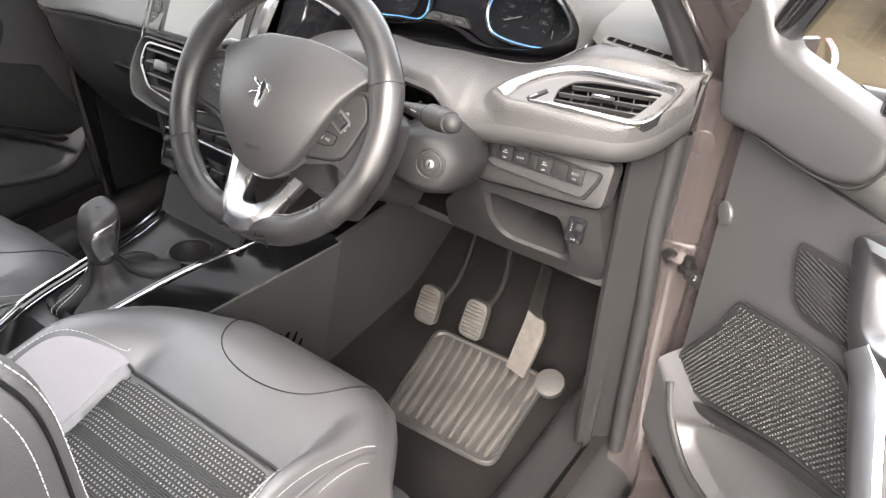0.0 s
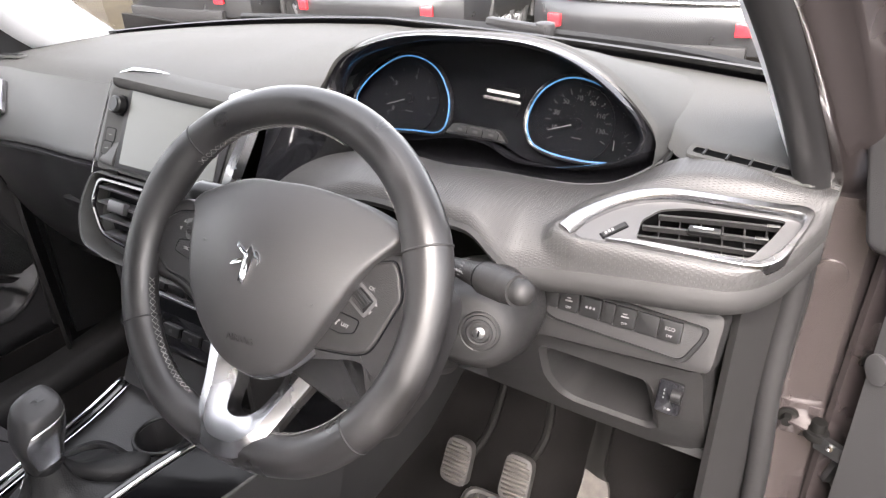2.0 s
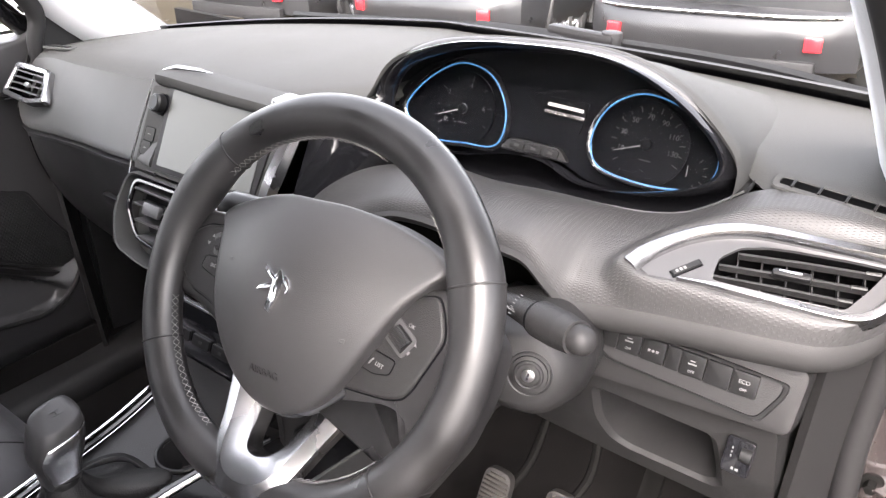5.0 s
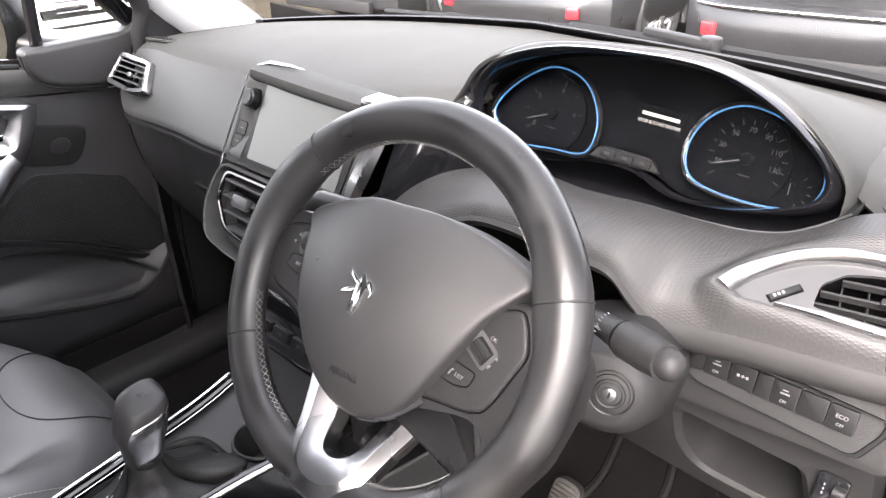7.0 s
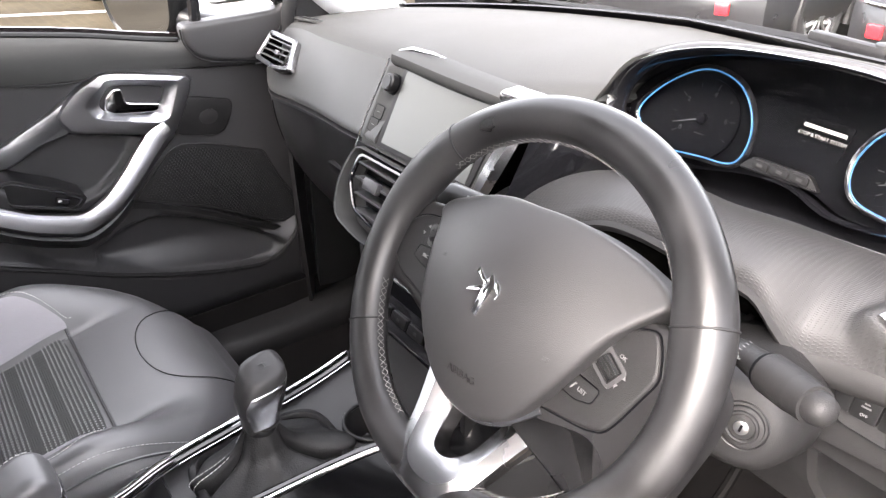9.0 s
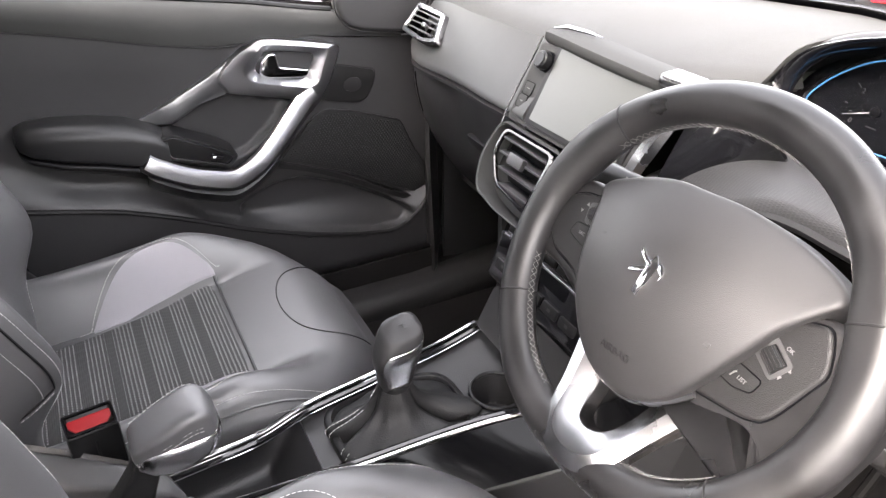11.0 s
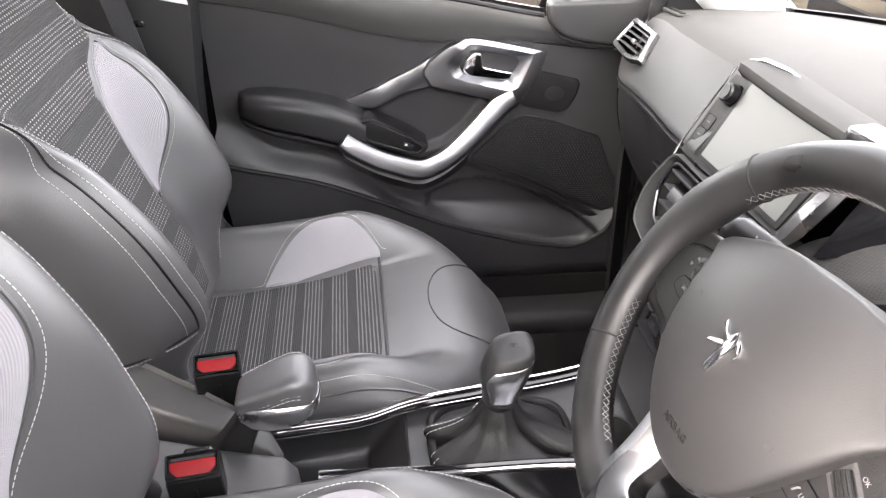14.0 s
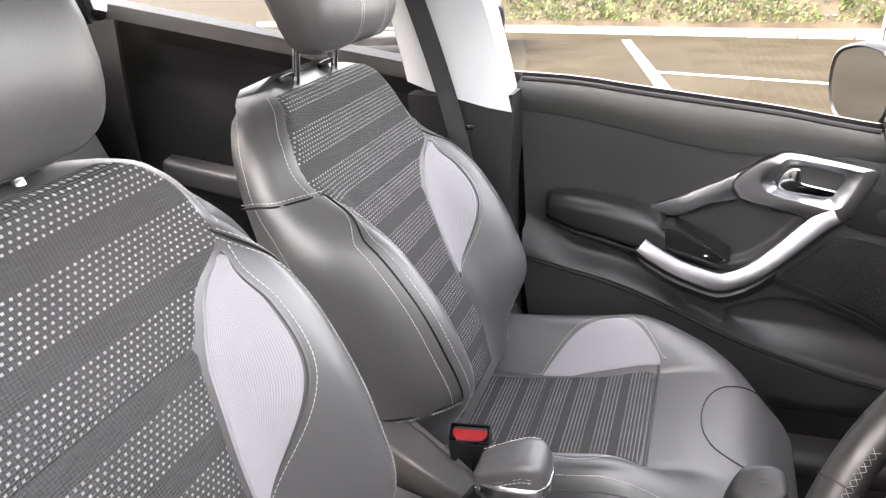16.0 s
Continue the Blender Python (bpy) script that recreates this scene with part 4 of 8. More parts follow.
part("display_badge_bar", box(0.043, 0.0036, 0.0003, CG @ pose(*cl(0.364, 1.0035), -0.0055, 0, 0, -1), 0), M_TEXT, cluster, "lit white bar in place of a badge word")
part("display_line", lettering("STOP & START SYSTEM", 0.0048, CG @ pose(*cl(0.364, 0.9955), -0.0055, 0, 0, -1), 0.0001), M_TEXT, cluster)
part("trip_button_bar", prism(rounded([cl(0.306, 0.948), cl(0.392, 0.950), cl(0.378, 0.963), cl(0.318, 0.962)], 0.005), 0.008, CL @ pose(0, 0, 0.0), 0.002), M_SMOOTH, cluster)
for i in range(3):
    b = part("trip_button", prism(oblong(0.018, 0.009, 0.003), 0.003, CL @ pose(-0.020 + 0.021 * i, -0.0295, 0.007, 0, 0, -2), 0.001), M_SMOOTH, cluster)
    part("button_mark", box(0.006, 0.003, 0.0003, CL @ pose(-0.020 + 0.021 * i, -0.0295, 0.0102, 0, 0, -2), 0), M_GREYPRINT, b)
lens = part("lens", prism([(0.95 * x, 0.93 * y) for x, y in hood_out], 0.0008, CL @ pose(0, 0, 0.002, -3)), M_TINT, cluster)
lens.visible_shadow = False
# gloss tray below the cluster
tray_pts = {0.20: (0.342, 0.915), 0.32: (0.342, 0.913), 0.385: (0.342, 0.919), 0.447: (0.342, 0.922), 0.502: (0.343, 0.929), 0.527: (0.344, 0.937), 0.55: (0.346, 0.951), 0.572: (0.351, 0.968)}
trayf = sheet(lambda u, v: (lerp(0.145, 0.572, v), curve(tray_pts, lerp(0.145, 0.572, v))[0] + lerp(-0.006, 0.12, u), curve(tray_pts, lerp(0.145, 0.572, v))[1] + lerp(0.004, 0.006, u) ), 4, 40, 0.004)
part("tray", trayf, M_GLOSS, cluster, "gloss black tray")
part("tray_trim", tube([(x, curve(tray_pts, x)[0] - 0.008, curve(tray_pts, x)[1] + 0.004) for x in np.linspace(0.15, 0.572, 40)], 0.0011, 6), M_VENT, cluster)

# ---- switch row and lower panel by the driver's knees ----
switch_pose = axes_pose((0.572, 0.2565, 0.828), (0.178, -0.012, 0.016), (-0.02, -0.93, 0.3))
panel = thing("knee_panel", "black plastic panel with a switch row and an open stowage pocket", "dash panel", (0.58, 0.3, 0.7))
shell = rounded([(-0.115, -0.04), (0.10, -0.034), (0.106, 0.03), (-0.115, 0.045)], 0.012, 4)
part("switch_housing", prism(shell, 0.03, switch_pose @ pose(0, 0, -0.03), 0.008), M_TRIM, panel)
rim = rounded([(-0.100, 0.028), (-0.094, -0.002), (-0.072, -0.016), (0.074, -0.027), (0.090, 0.002), (0.092, 0.014)], 0.008, 4)
part("switch_rim", frame_prism(rim, [(0.94 * x, 0.88 * y) for x, y in rim], 0.003, switch_pose, 0.001), M_SMOOTH, panel)
part("switch_bed", prism([(0.945 * x, 0.9 * y) for x, y in rim], 0.0012, switch_pose), M_DARK, panel)
texts = ["", "OFF", "", None, "OFF", "", "ECO\nOFF"]
xs = [-0.074, -0.051, -0.027, -0.008, 0.010, 0.033, 0.056]
for i, (t, x) in enumerate(zip(texts, xs)):
    w = 0.0226 if t is not None else 0.0135
    b = part("switch", prism(oblong(w, 0.0215, 0.002), 0.0045, switch_pose @ pose(x, 0.006 - 0.045 * (x + 0.01), 0.001, 0, 0, -2), 0.001), M_SMOOTH, panel)
    my = 0.006 - 0.045 * (x + 0.01)
    if t == "ECO\nOFF":
        part("switch_word", lettering("ECO", 0.005, switch_pose @ pose(x, my + 0.002, 0.0057, 0, 0, -2)), M_PRINT, b)
        part("switch_word", lettering("OFF", 0.0035, switch_pose @ pose(x, my - 0.005, 0.0057, 0, 0, -2)), M_PRINT, b)
    elif t == "OFF":
        part("switch_word", lettering("OFF", 0.0035, switch_pose @ pose(x, my - 0.006, 0.0057, 0, 0, -2)), M_PRINT, b)
        part("switch_symbol", join(box(0.008, 0.0014, 0.0004, switch_pose @ pose(x, my + 0.001, 0.0057), 0), box(0.0045, 0.0011, 0.0004, switch_pose @ pose(x, my + 0.004, 0.0057), 0)), M_PRINT, b)
    elif i == 2:
        part("switch_symbol", join(*[box(0.0024, 0.0024, 0.0004, switch_pose @ pose(x - 0.004 + 0.004 * k, my, 0.0057, 0, 0, 45 * (k % 2)), 0) for k in range(3)]), M_PRINT, b)

LP = {0.80: 0.262, 0.70: 0.285, 0.61: 0.332}


def lower_y(z):
    return curve(LP, z)


# pocket opening cut into the lower panel: panel built as a ring round it
def panel_pt(x, z, back=0.0):
    return (x, lower_y(z) + 0.0 + back - 0.025 * max(0, x - 0.64) / 0.04 * -1, z)


p_out = rounded([(0.462, 0.77), (0.40, 0.70), (0.39, 0.635), (0.50, 0.63), (0.60, 0.632), (0.676, 0.632), (0.672, 0.70), (0.664, 0.786)], 0.012, 4)
p_in = rounded([(0.489, 0.752), (0.494, 0.708), (0.507, 0.682), (0.523, 0.674), (0.606, 0.677), (0.618, 0.686), (0.614, 0.72), (0.606, 0.753)], 0.010, 4)
rings = [[panel_pt(x, z, 0.10) for x, z in p_out], [panel_pt(x, z, 0.012) for x, z in p_out], [panel_pt(lerp(x, 0.55, 0.03), lerp(z, 0.72, 0.03)) for x, z in p_out],
         [panel_pt(lerp(x, 0.55, -0.12), lerp(z, 0.72, -0.12), -0.002) for x, z in p_in], [panel_pt(x, z, 0.004) for x, z in p_in], [panel_pt(lerp(x, 0.555, 0.05), lerp(z, 0.72, 0.05), 0.03) for x, z in p_in], [panel_pt(lerp(x, 0.565, 0.12), lerp(z, 0.725, 0.15), 0.115) for x, z in p_in]]
bm = loft(rings)
bm.verts.ensure_lookup_table()
bm.faces.new(bm.verts[-len(p_in):])
part("lower_panel", bm, M_TRIM, panel, smooth=35)
part("pocket_shelf", box(0.085, 0.05, 0.004, pose(0.565, 0.365, 0.722), 0.001), M_TRIM, panel)
lev = axes_pose((0.636, lower_y(0.75) - 0.004, 0.748), (1, 0.05, 0), (-0.02, -0.96, 0.27))
leveller = part("beam_height_control", prism(oblong(0.026, 0.036, 0.004), 0.005, lev, 0.0015), M_GLOSS, panel)
part("thumb_wheel", tube([lev @ Vector((0.002, 0.004, 0.004)), lev @ Vector((0.012, 0.004, 0.004))], 0.0075, 16), M_SMOOTH, leveller)
part("control_mark", join(*[box(0.0012, 0.0022, 0.0003, lev @ pose(-0.006, -0.001 + 0.0042 * k, 0.0053), 0) for k in range(3)], box(0.003, 0.0022, 0.0003, lev @ pose(0.002, -0.0125, 0.0053), 0), *[box(0.0022, 0.0005, 0.0003, lev @ pose(-0.002, -0.0135 + 0.001 * k, 0.0053), 0) for k in range(3)]), M_PRINT, leveller)
kick = sheet(lambda u, v: (lerp(0.682, 0.735, u), lerp(0.30, 0.372, u) + 0.06 * max(0, 0.62 - lerp(0.30, 0.885, v)), lerp(0.30, 0.885, v)), 6, 14, 0.01)
part("pillar_side_panel", kick, M_TRIM, panel)
part("underside", sheet(lambda u, v: (lerp(0.15, 0.68, v), lerp(0.33, 0.7, u), lerp(0.64, 0.56, u)), 6, 10, 0.012), M_DARK, panel)
part("footwell_kick_panel", sheet(lambda u, v: (0.70 - 0.02 * u, lerp(0.33, 0.85, u), lerp(0.24, 0.62, v)), 6, 6, 0.01), M_TRIM, panel)
part("footwell_kick_panel", sheet(lambda u, v: (-0.70 + 0.02 * u, lerp(0.36, 0.85, u), lerp(0.22, 0.72, v)), 6, 6, 0.01), M_DARK, dash)

# ---- steering column, key lock and stalks ----
column = thing("steering_column", "grey-black plastic column shroud with an ignition lock and two stalks", "steering column", (0.40, 0.12, 0.86))
WUP, WN = Vector((0, math.sin(radians(31)), math.cos(radians(31)))), Vector((0, -math.cos(radians(31)), math.sin(radians(31))))
WC = Vector((0.349, 0.004, 0.935))
WM = Matrix(((1, 0, 0), WUP, WN)).transposed().to_4x4()
WM.translation = WC
rings = []
for d, hw, up, dn in ((-0.045, 0.060, 0.040, 0.055), (-0.06, 0.068, 0.048, 0.066), (-0.11, 0.075, 0.050, 0.072), (-0.17, 0.078, 0.045, 0.078), (-0.26, 0.074, 0.035, 0.08)):
    rings.append([WM @ Vector((x, y, d)) for x, y in rounded([(-hw, -dn), (hw, -dn), (hw, up * 0.3), (hw * 0.7, up), (-hw * 0.7, up), (-hw, up * 0.3)], 0.03, 4)])
part("shroud", loft(rings, caps=True), M_TRIM, column)
km = axes_pose((0.481, 0.135, 0.852), (1, 0.3, 0), (0.30, -0.90, 0.28))
lobe = []
for z, r in ((-0.10, 0.052), (-0.05, 0.05), (-0.012, 0.042), (0.0, 0.034), (0.003, 0.028)):
    lobe.append([km @ Vector((r * math.cos(t) * (1.0) - 0.3 * (0.05 - r) - (0.03 if math.cos(t) < 0 else 0) * max(0, -math.cos(t)), r * math.sin(t) * 1.0, z)) for t in np.linspace(0, 2 * math.pi, 32, endpoint=False)])
part("lock_housing", loft(lobe, caps=True), M_TRIM, column)
lock = part("ignition_lock", join(disc(0.0165, 0.004, km @ pose(0, 0, 0.002), 32, 0.0015)), M_TRIM, column)
part("lock_ring", tube([km @ Vector((0.0115 * math.cos(t), 0.0115 * math.sin(t), 0.0062)) for t in np.linspace(0, 2 * math.pi, 32, endpoint=False)], 0.0018, 8, closed=True), M_TRIM, lock)
part("lock_groove", tube([km @ Vector((0.0192 * math.cos(t), 0.0192 * math.sin(t), 0.0032)) for t in np.linspace(0, 2 * math.pi, 32, endpoint=False)], 0.0009, 6, closed=True), M_SMOOTH, lock)
part("lock_barrel", disc(0.0058, 0.004, km @ pose(0, 0, 0.005), 24, 0.001), M_SATIN, lock, "bright metal lock barrel")
part("key_slot", box(0.0018, 0.006, 0.001, km @ pose(0, 0, 0.0092, 0, 0, -8), 0), M_GLOSS, lock)
root, tip = Vector((0.432, 0.128, 0.921)), Vector((0.556, 0.073, 0.950))
ax = (tip - root).normalized()
stalk = part("wiper_stalk", tube([root, root.lerp(tip, 0.25), root.lerp(tip, 0.55), root.lerp(tip, 0.8), root.lerp(tip, 0.92)], [0.0052, 0.0075, 0.0112, 0.0138, 0.0130], 20), M_TRIM, column)
part("stalk_ring", tube([root.lerp(tip, 0.60), root.lerp(tip, 0.61), root.lerp(tip, 0.80), root.lerp(tip, 0.88)], [0.0125, 0.0142, 0.0142, 0.0118], 24), M_TRIM, stalk)
part("stalk_groove", tube([root.lerp(tip, 0.585), root.lerp(tip, 0.60)], 0.0132, 24), M_FLATBLACK, stalk)
part("stalk_word", lettering("AUTO", 0.0036, axes_pose(root.lerp(tip, 0.42), ax, (-0.1, -0.6, 0.8)) @ pose(0, -0.006, 0.0103, -28)), M_PRINT, stalk)
part("stalk_end_button", tube([root.lerp(tip, 0.88), root.lerp(tip, 0.95), root.lerp(tip, 0.99), root.lerp(tip, 1.015), root.lerp(tip, 1.02)], [0.0106, 0.0108, 0.0095, 0.0055, 0.001], 24), M_TRIM, stalk, "grey end button")
sm = axes_pose(root.lerp(tip, 0.5), ax, (-0.1, -0.6, 0.8))
for k in range(7):
    a = radians(-50 + 14 * k)
    part("stalk_mark", box(0.0022, 0.0006, 0.0005, sm @ pose(-0.008, 0.0122 * math.sin(a), 0.0122 * math.cos(a), -math.degrees(a)), 0), M_PRINT, stalk)
for k, (x, y) in enumerate(((0.020, 0.0), (0.024, 0.004), (0.026, -0.003), (0.036, 0.004))):
    part("stalk_mark", box(0.003, 0.0012, 0.0008, sm @ pose(x, 0.8 * y, 0.0126 + 0.06 * max(0, x) - 0.06 * max(0, -x)), 0), M_PRINT, stalk)
root, tip = Vector((0.275, 0.10, 0.935)), Vector((0.190, 0.062, 0.951))
lstalk = part("light_stalk", tube([root, root.lerp(tip, 0.3), root.lerp(tip, 0.6), root.lerp(tip, 0.9), root.lerp(tip, 1.0)], [0.010, 0.0135, 0.0165, 0.0165, 0.011], 20), M_SMOOTH, column)
lm = axes_pose(root.lerp(tip, 0.72), (1, 0.3, 0), (0.25, -0.7, 0.65))
part("stalk_word", lettering("AUTO", 0.0044, lm @ pose(-0.003, -0.003, 0.0166)), M_PRINT, lstalk)
part("stalk_mark", box(0.002, 0.002, 0.0004, lm @ pose(0.006, 0.006, 0.0155), 0), M_PRINT, lstalk)

# ---- centre stack: screen, vents and heater controls ----
stack = thing("centre_stack", "dark centre stack with a switched-off touch screen and twin air vents", "centre stack", (0, 0.22, 0.85))
SM = axes_pose((-0.016, 0.201, 0.924), (1, 0.03, 0.02), (0, -0.89, 0.45))


hoodr = []
for y, z, hw in ((0.30, 0.972, 0.125), (0.262, 0.986, 0.132), (0.232, 0.990, 0.133), (0.216, 0.986, 0.132), (0.214, 0.977, 0.130), (0.222, 0.968, 0.128), (0.24, 0.966, 0.127), (0.30, 0.962, 0.125)):
    hoodr.append([(-0.016 + hw * k, y + 0.012 * abs(k) ** 3, z - 0.006 * abs(k) ** 4) for k in np.linspace(-1, 1, 16)])
part("screen_hood", loft(hoodr, closed=False), M_PAD, stack, smooth=60)
panel_out = rounded([(-0.133, -0.058), (0.105, -0.058), (0.128, 0.054), (-0.128, 0.054)], 0.008, 3)
part("screen_bezel", prism(panel_out, 0.008, SM @ pose(0, 0, -0.008), 0.002), M_PAD, stack)
part("screen_border", prism(rounded([(-0.094, -0.052), (0.098, -0.052), (0.112, 0.058), (-0.090, 0.058)], 0.004, 3), 0.0025, SM, 0.001), M_SEAL, stack)
part("screen", prism(rounded([(-0.083, -0.045), (0.092, -0.045), (0.094, 0.053), (-0.081, 0.053)], 0.002, 2), 0.001, SM @ pose(0, 0, 0.0025)), M_SCREEN, stack, "switched-off touch screen with a pale reflection put into its colour")
kn = part("volume_knob", tube([SM @ Vector((-0.100, 0.031, 0)), SM @ Vector((-0.100, 0.031, 0.013)), SM @ Vector((-0.100, 0.031, 0.015))], [0.0122, 0.0118, 0.0098], 28), M_SMOOTH, stack)
part("knob_cap", disc(0.0085, 0.0008, SM @ pose(-0.100, 0.031, 0.0152), 24), M_SMOOTH, kn)
part("knob_collar", tube([SM @ Vector((-0.100, 0.031, 0)), SM @ Vector((-0.100, 0.031, 0.004))], 0.0138, 28), M_FLATBLACK, kn)
for i in range(2):
    b = part("side_button", prism(oblong(0.0185, 0.0175, 0.003), 0.0012, SM @ pose(-0.1135 - 0.003 * i, -0.010 - 0.0185 * i, 0), 0.0005), M_PAD, stack)
    part("button_gap", tube([SM @ pose(-0.1135 - 0.003 * i, -0.010 - 0.0185 * i, 0.0006) @ Vector((*p, 0)) for p in oblong(0.0192, 0.0182, 0.003)], 0.0006, 6, closed=True), M_FLATBLACK, b)
    part("button_mark", box(0.006, 0.0008, 0.0003, SM @ pose(-0.1135 - 0.003 * i, -0.010 - 0.0185 * i, 0.0014), 0), M_PRINT, b)
trim_l = [(-0.147, 0.224, 0.975), (-0.146, 0.213, 0.955), (-0.149, 0.190, 0.91), (-0.151, 0.175, 0.878), (-0.148, 0.166, 0.862)]
part("side_trim", tube(spline(trim_l, 6), 0.0014, 8), M_CHROME, stack, "thin bright chrome edge")
part("hood_clip", tube([(-0.143, 0.238, 0.9845), (-0.12, 0.244, 0.9905), (-0.08, 0.248, 0.9925), (-0.055, 0.249, 0.9925)], [0.001, 0.0032, 0.0028, 0.0008], 8), M_CHROME, stack)
part("hood_clip", box(0.046, 0.038, 0.016, pose(0.104, 0.238, 0.9855, -4, 4, 14), 0.0075, 4), M_CHROME, stack)
handle_r = spline([(0.12, 0.245, 0.985), (0.122, 0.215, 0.96), (0.115, 0.19, 0.92), (0.105, 0.178, 0.888), (0.09, 0.175, 0.872)], 6)
part("side_trim", tube(handle_r, [0.004 + 0.0075 * math.sin(math.pi * i / (len(handle_r) - 1)) for i in range(len(handle_r))], 6), M_CHROME, stack, "satin chrome blade beside the screen")
gl = sheet(lambda u, v: (lerp(0.118, 0.215, v), lerp(0.26, lerp(0.20, 0.30, v), u), lerp(lerp(0.985, 0.955, v), lerp(0.87, 0.915, v), u)), 10, 10, 0.006)
part("gloss_cheek", gl, M_GLOSS, stack, "gloss black cheek")
# vent block below the screen
vb_out = rounded([(-0.142, -0.012), (-0.155, -0.07), (-0.135, -0.118), (-0.07, -0.128), (0.07, -0.128), (0.135, -0.118), (0.15, -0.06), (0.128, -0.012)], 0.02, 5)
VBM = axes_pose((-0.012, 0.172, 0.882), (1, 0.03, 0.0), (0, -0.89, 0.45))
bulk = [[VBM @ Vector((x * k, (y + 0.06) * k - 0.06, d)) for x, y in vb_out] for d, k in ((-0.12, 0.90), (-0.055, 1.0), (-0.028, 1.02), (-0.012, 1.005), (-0.002, 0.965), (0.001, 0.94), (0.0, 0.92), (-0.032, 0.90))]
part("vent_housing", loft(bulk, caps=True), M_PAD, stack)
for s in (-1, 1):
    vo = [(s * 0.93 * x, -0.058 + 0.92 * (y + 0.06)) for x, y in rounded([(0.006, -0.016), (0.13, -0.018), (0.136, -0.06), (0.10, -0.100), (0.012, -0.112)], 0.014, 4)]
    vi = [(s * 0.07 + 0.9 * (x - s * 0.07), -0.06 + 0.88 * (y + 0.06)) for x, y in vo]
    part("vent_frame", frame_prism(vo, vi, 0.005, VBM @ pose(0, 0, -0.006), 0.0015), M_GLOSS, stack)
    # back of the vent in flat black, shade painted in
    part("vent_pocket", prism(vo, 0.001, VBM @ pose(0, 0, -0.030)), M_FLATBLACK, stack)
    for i in range(4):
        yy = -0.030 - 0.021 * i
        w = [0.104, 0.104, 0.092, 0.072][i]
        part("blade", box(w, 0.0036, 0.022, VBM @ pose(s * (0.063 - 0.004 * i), 0.92 * yy - 0.003, -0.012, 14), 0.0015, 2), M_VENT, stack)
    part("vent_slider", box(0.034, 0.017, 0.010, VBM @ pose(s * 0.066, -0.052, 0.0), 0.004), M_VENT, stack)
part("stack_cheek", sheet(lambda u, v: (-0.095 + 0.01 * u, lerp(0.135, 0.30, v), lerp(0.76, 0.53, u)), 6, 5, 0.01), M_TRIM, stack)
part("stack_cheek", sheet(lambda u, v: (0.14 + 0.01 * u, lerp(0.135, 0.30, v), lerp(0.76, 0.53, u)), 6, 5, 0.01), M_TRIM, stack)
HM = axes_pose((0.022, 0.132, 0.712), (1, 0, 0), (0, -0.93, 0.36))
part("heater_panel", prism(oblong(0.215, 0.10, 0.01), 0.02, HM @ pose(0, 0, -0.02), 0.004), M_GLOSS, stack)
part("heater_display", prism(oblong(0.11, 0.018, 0.003), 0.001, HM @ pose(0, 0.006, 0.0)), M_FLATBLACK, stack)
for i in range(5):
    part("heater_key", prism(oblong(0.032, 0.014, 0.002), 0.004, HM @ pose(-0.076 + 0.038 * i, 0.032, 0), 0.001), M_SMOOTH, stack)
    k = part("heater_key", prism(oblong(0.032, 0.014, 0.002), 0.004, HM @ pose(-0.076 + 0.038 * i, -0.024, 0), 0.001), M_SMOOTH, stack)
    part("key_mark", box(0.006, 0.004, 0.0003, HM @ pose(-0.076 + 0.038 * i, -0.024, 0.0042), 0), M_GREYPRINT, k)
part("heater_trim", box(0.21, 0.004, 0.004, HM @ pose(0, 0.018, 0.002), 0.001), M_CHROME, stack)
part("stowage_recess", prism(oblong(0.2, 0.07, 0.012), 0.01, axes_pose((0.022, 0.12, 0.61), (1, 0, 0), (0, -0.9, 0.43))), M_DARK, stack)

# ---- centre console ----
console = thing("centre_console", "dark plastic console with chrome strips and gloss black flank", "console", (0.01, -0.1, 0.4))
PTRIM = {-0.40: (-0.022, 0.552), -0.31: (-0.026, 0.556), -0.235: (-0.036, 0.556), -0.19: (-0.043, 0.566), -0.09: (-0.056, 0.572), 0.06: (-0.084, 0.572), 0.10: (-0.088, 0.58)}
DTRIM = {-0.40: (0.052, 0.548), -0.31: (0.062, 0.552), -0.18: (0.080, 0.565), 0.045: (0.096, 0.572), 0.10: (0.106, 0.572), 0.16: (0.15, 0.60)}


def deck_at(u, v):
    y = lerp(-0.42, 0.15, u)
    a, b = curve(PTRIM, y), curve(DTRIM, y)
    x = lerp(a[0], b[0], v)
    z = lerp(a[1], b[1], v) - 0.006
    dip = max(0.0, 1 - abs(2 * v - 1) ** 6)
    if -0.37 < y < -0.19:
        z -= 0.05 * dip * min(1, (y + 0.37) / 0.03, (-0.19 - y) / 0.05)
    cup = math.hypot(x - 0.034, y - 0.066)
    if y > -0.19:
        z -= 0.012 * dip
    z -= 0.05 * smooth(0.037, 0.031, cup)
    return x, y, z


part("deck", sheet(deck_at, 170, 60, 0.003), M_DARK, console)
pcheek = sheet(lambda u, v: (curve(PTRIM, lerp(-0.42, 0.12, u))[0] - 0.004 - 0.03 * v, lerp(-0.42, 0.12, u), lerp(curve(PTRIM, lerp(-0.42, 0.12, u))[1] - 0.002, 0.22, v)), 20, 6, 0.006)
part("passenger_flank", pcheek, M_DARK, console)


def dflank(u, v):
    y = lerp(-0.42, 0.24, u)
    a = curve(DTRIM, min(y, 0.16))
    low = np.array((0.15 + 0.26 * (y + 0.02), 0.526 + 0.15 * (y + 0.02))) if y > -0.1 else np.array((0.1292, 0.514))
    return lerp(a[0] + 0.004, low[0], v), y, lerp(a[1] - 0.003, low[1], v)


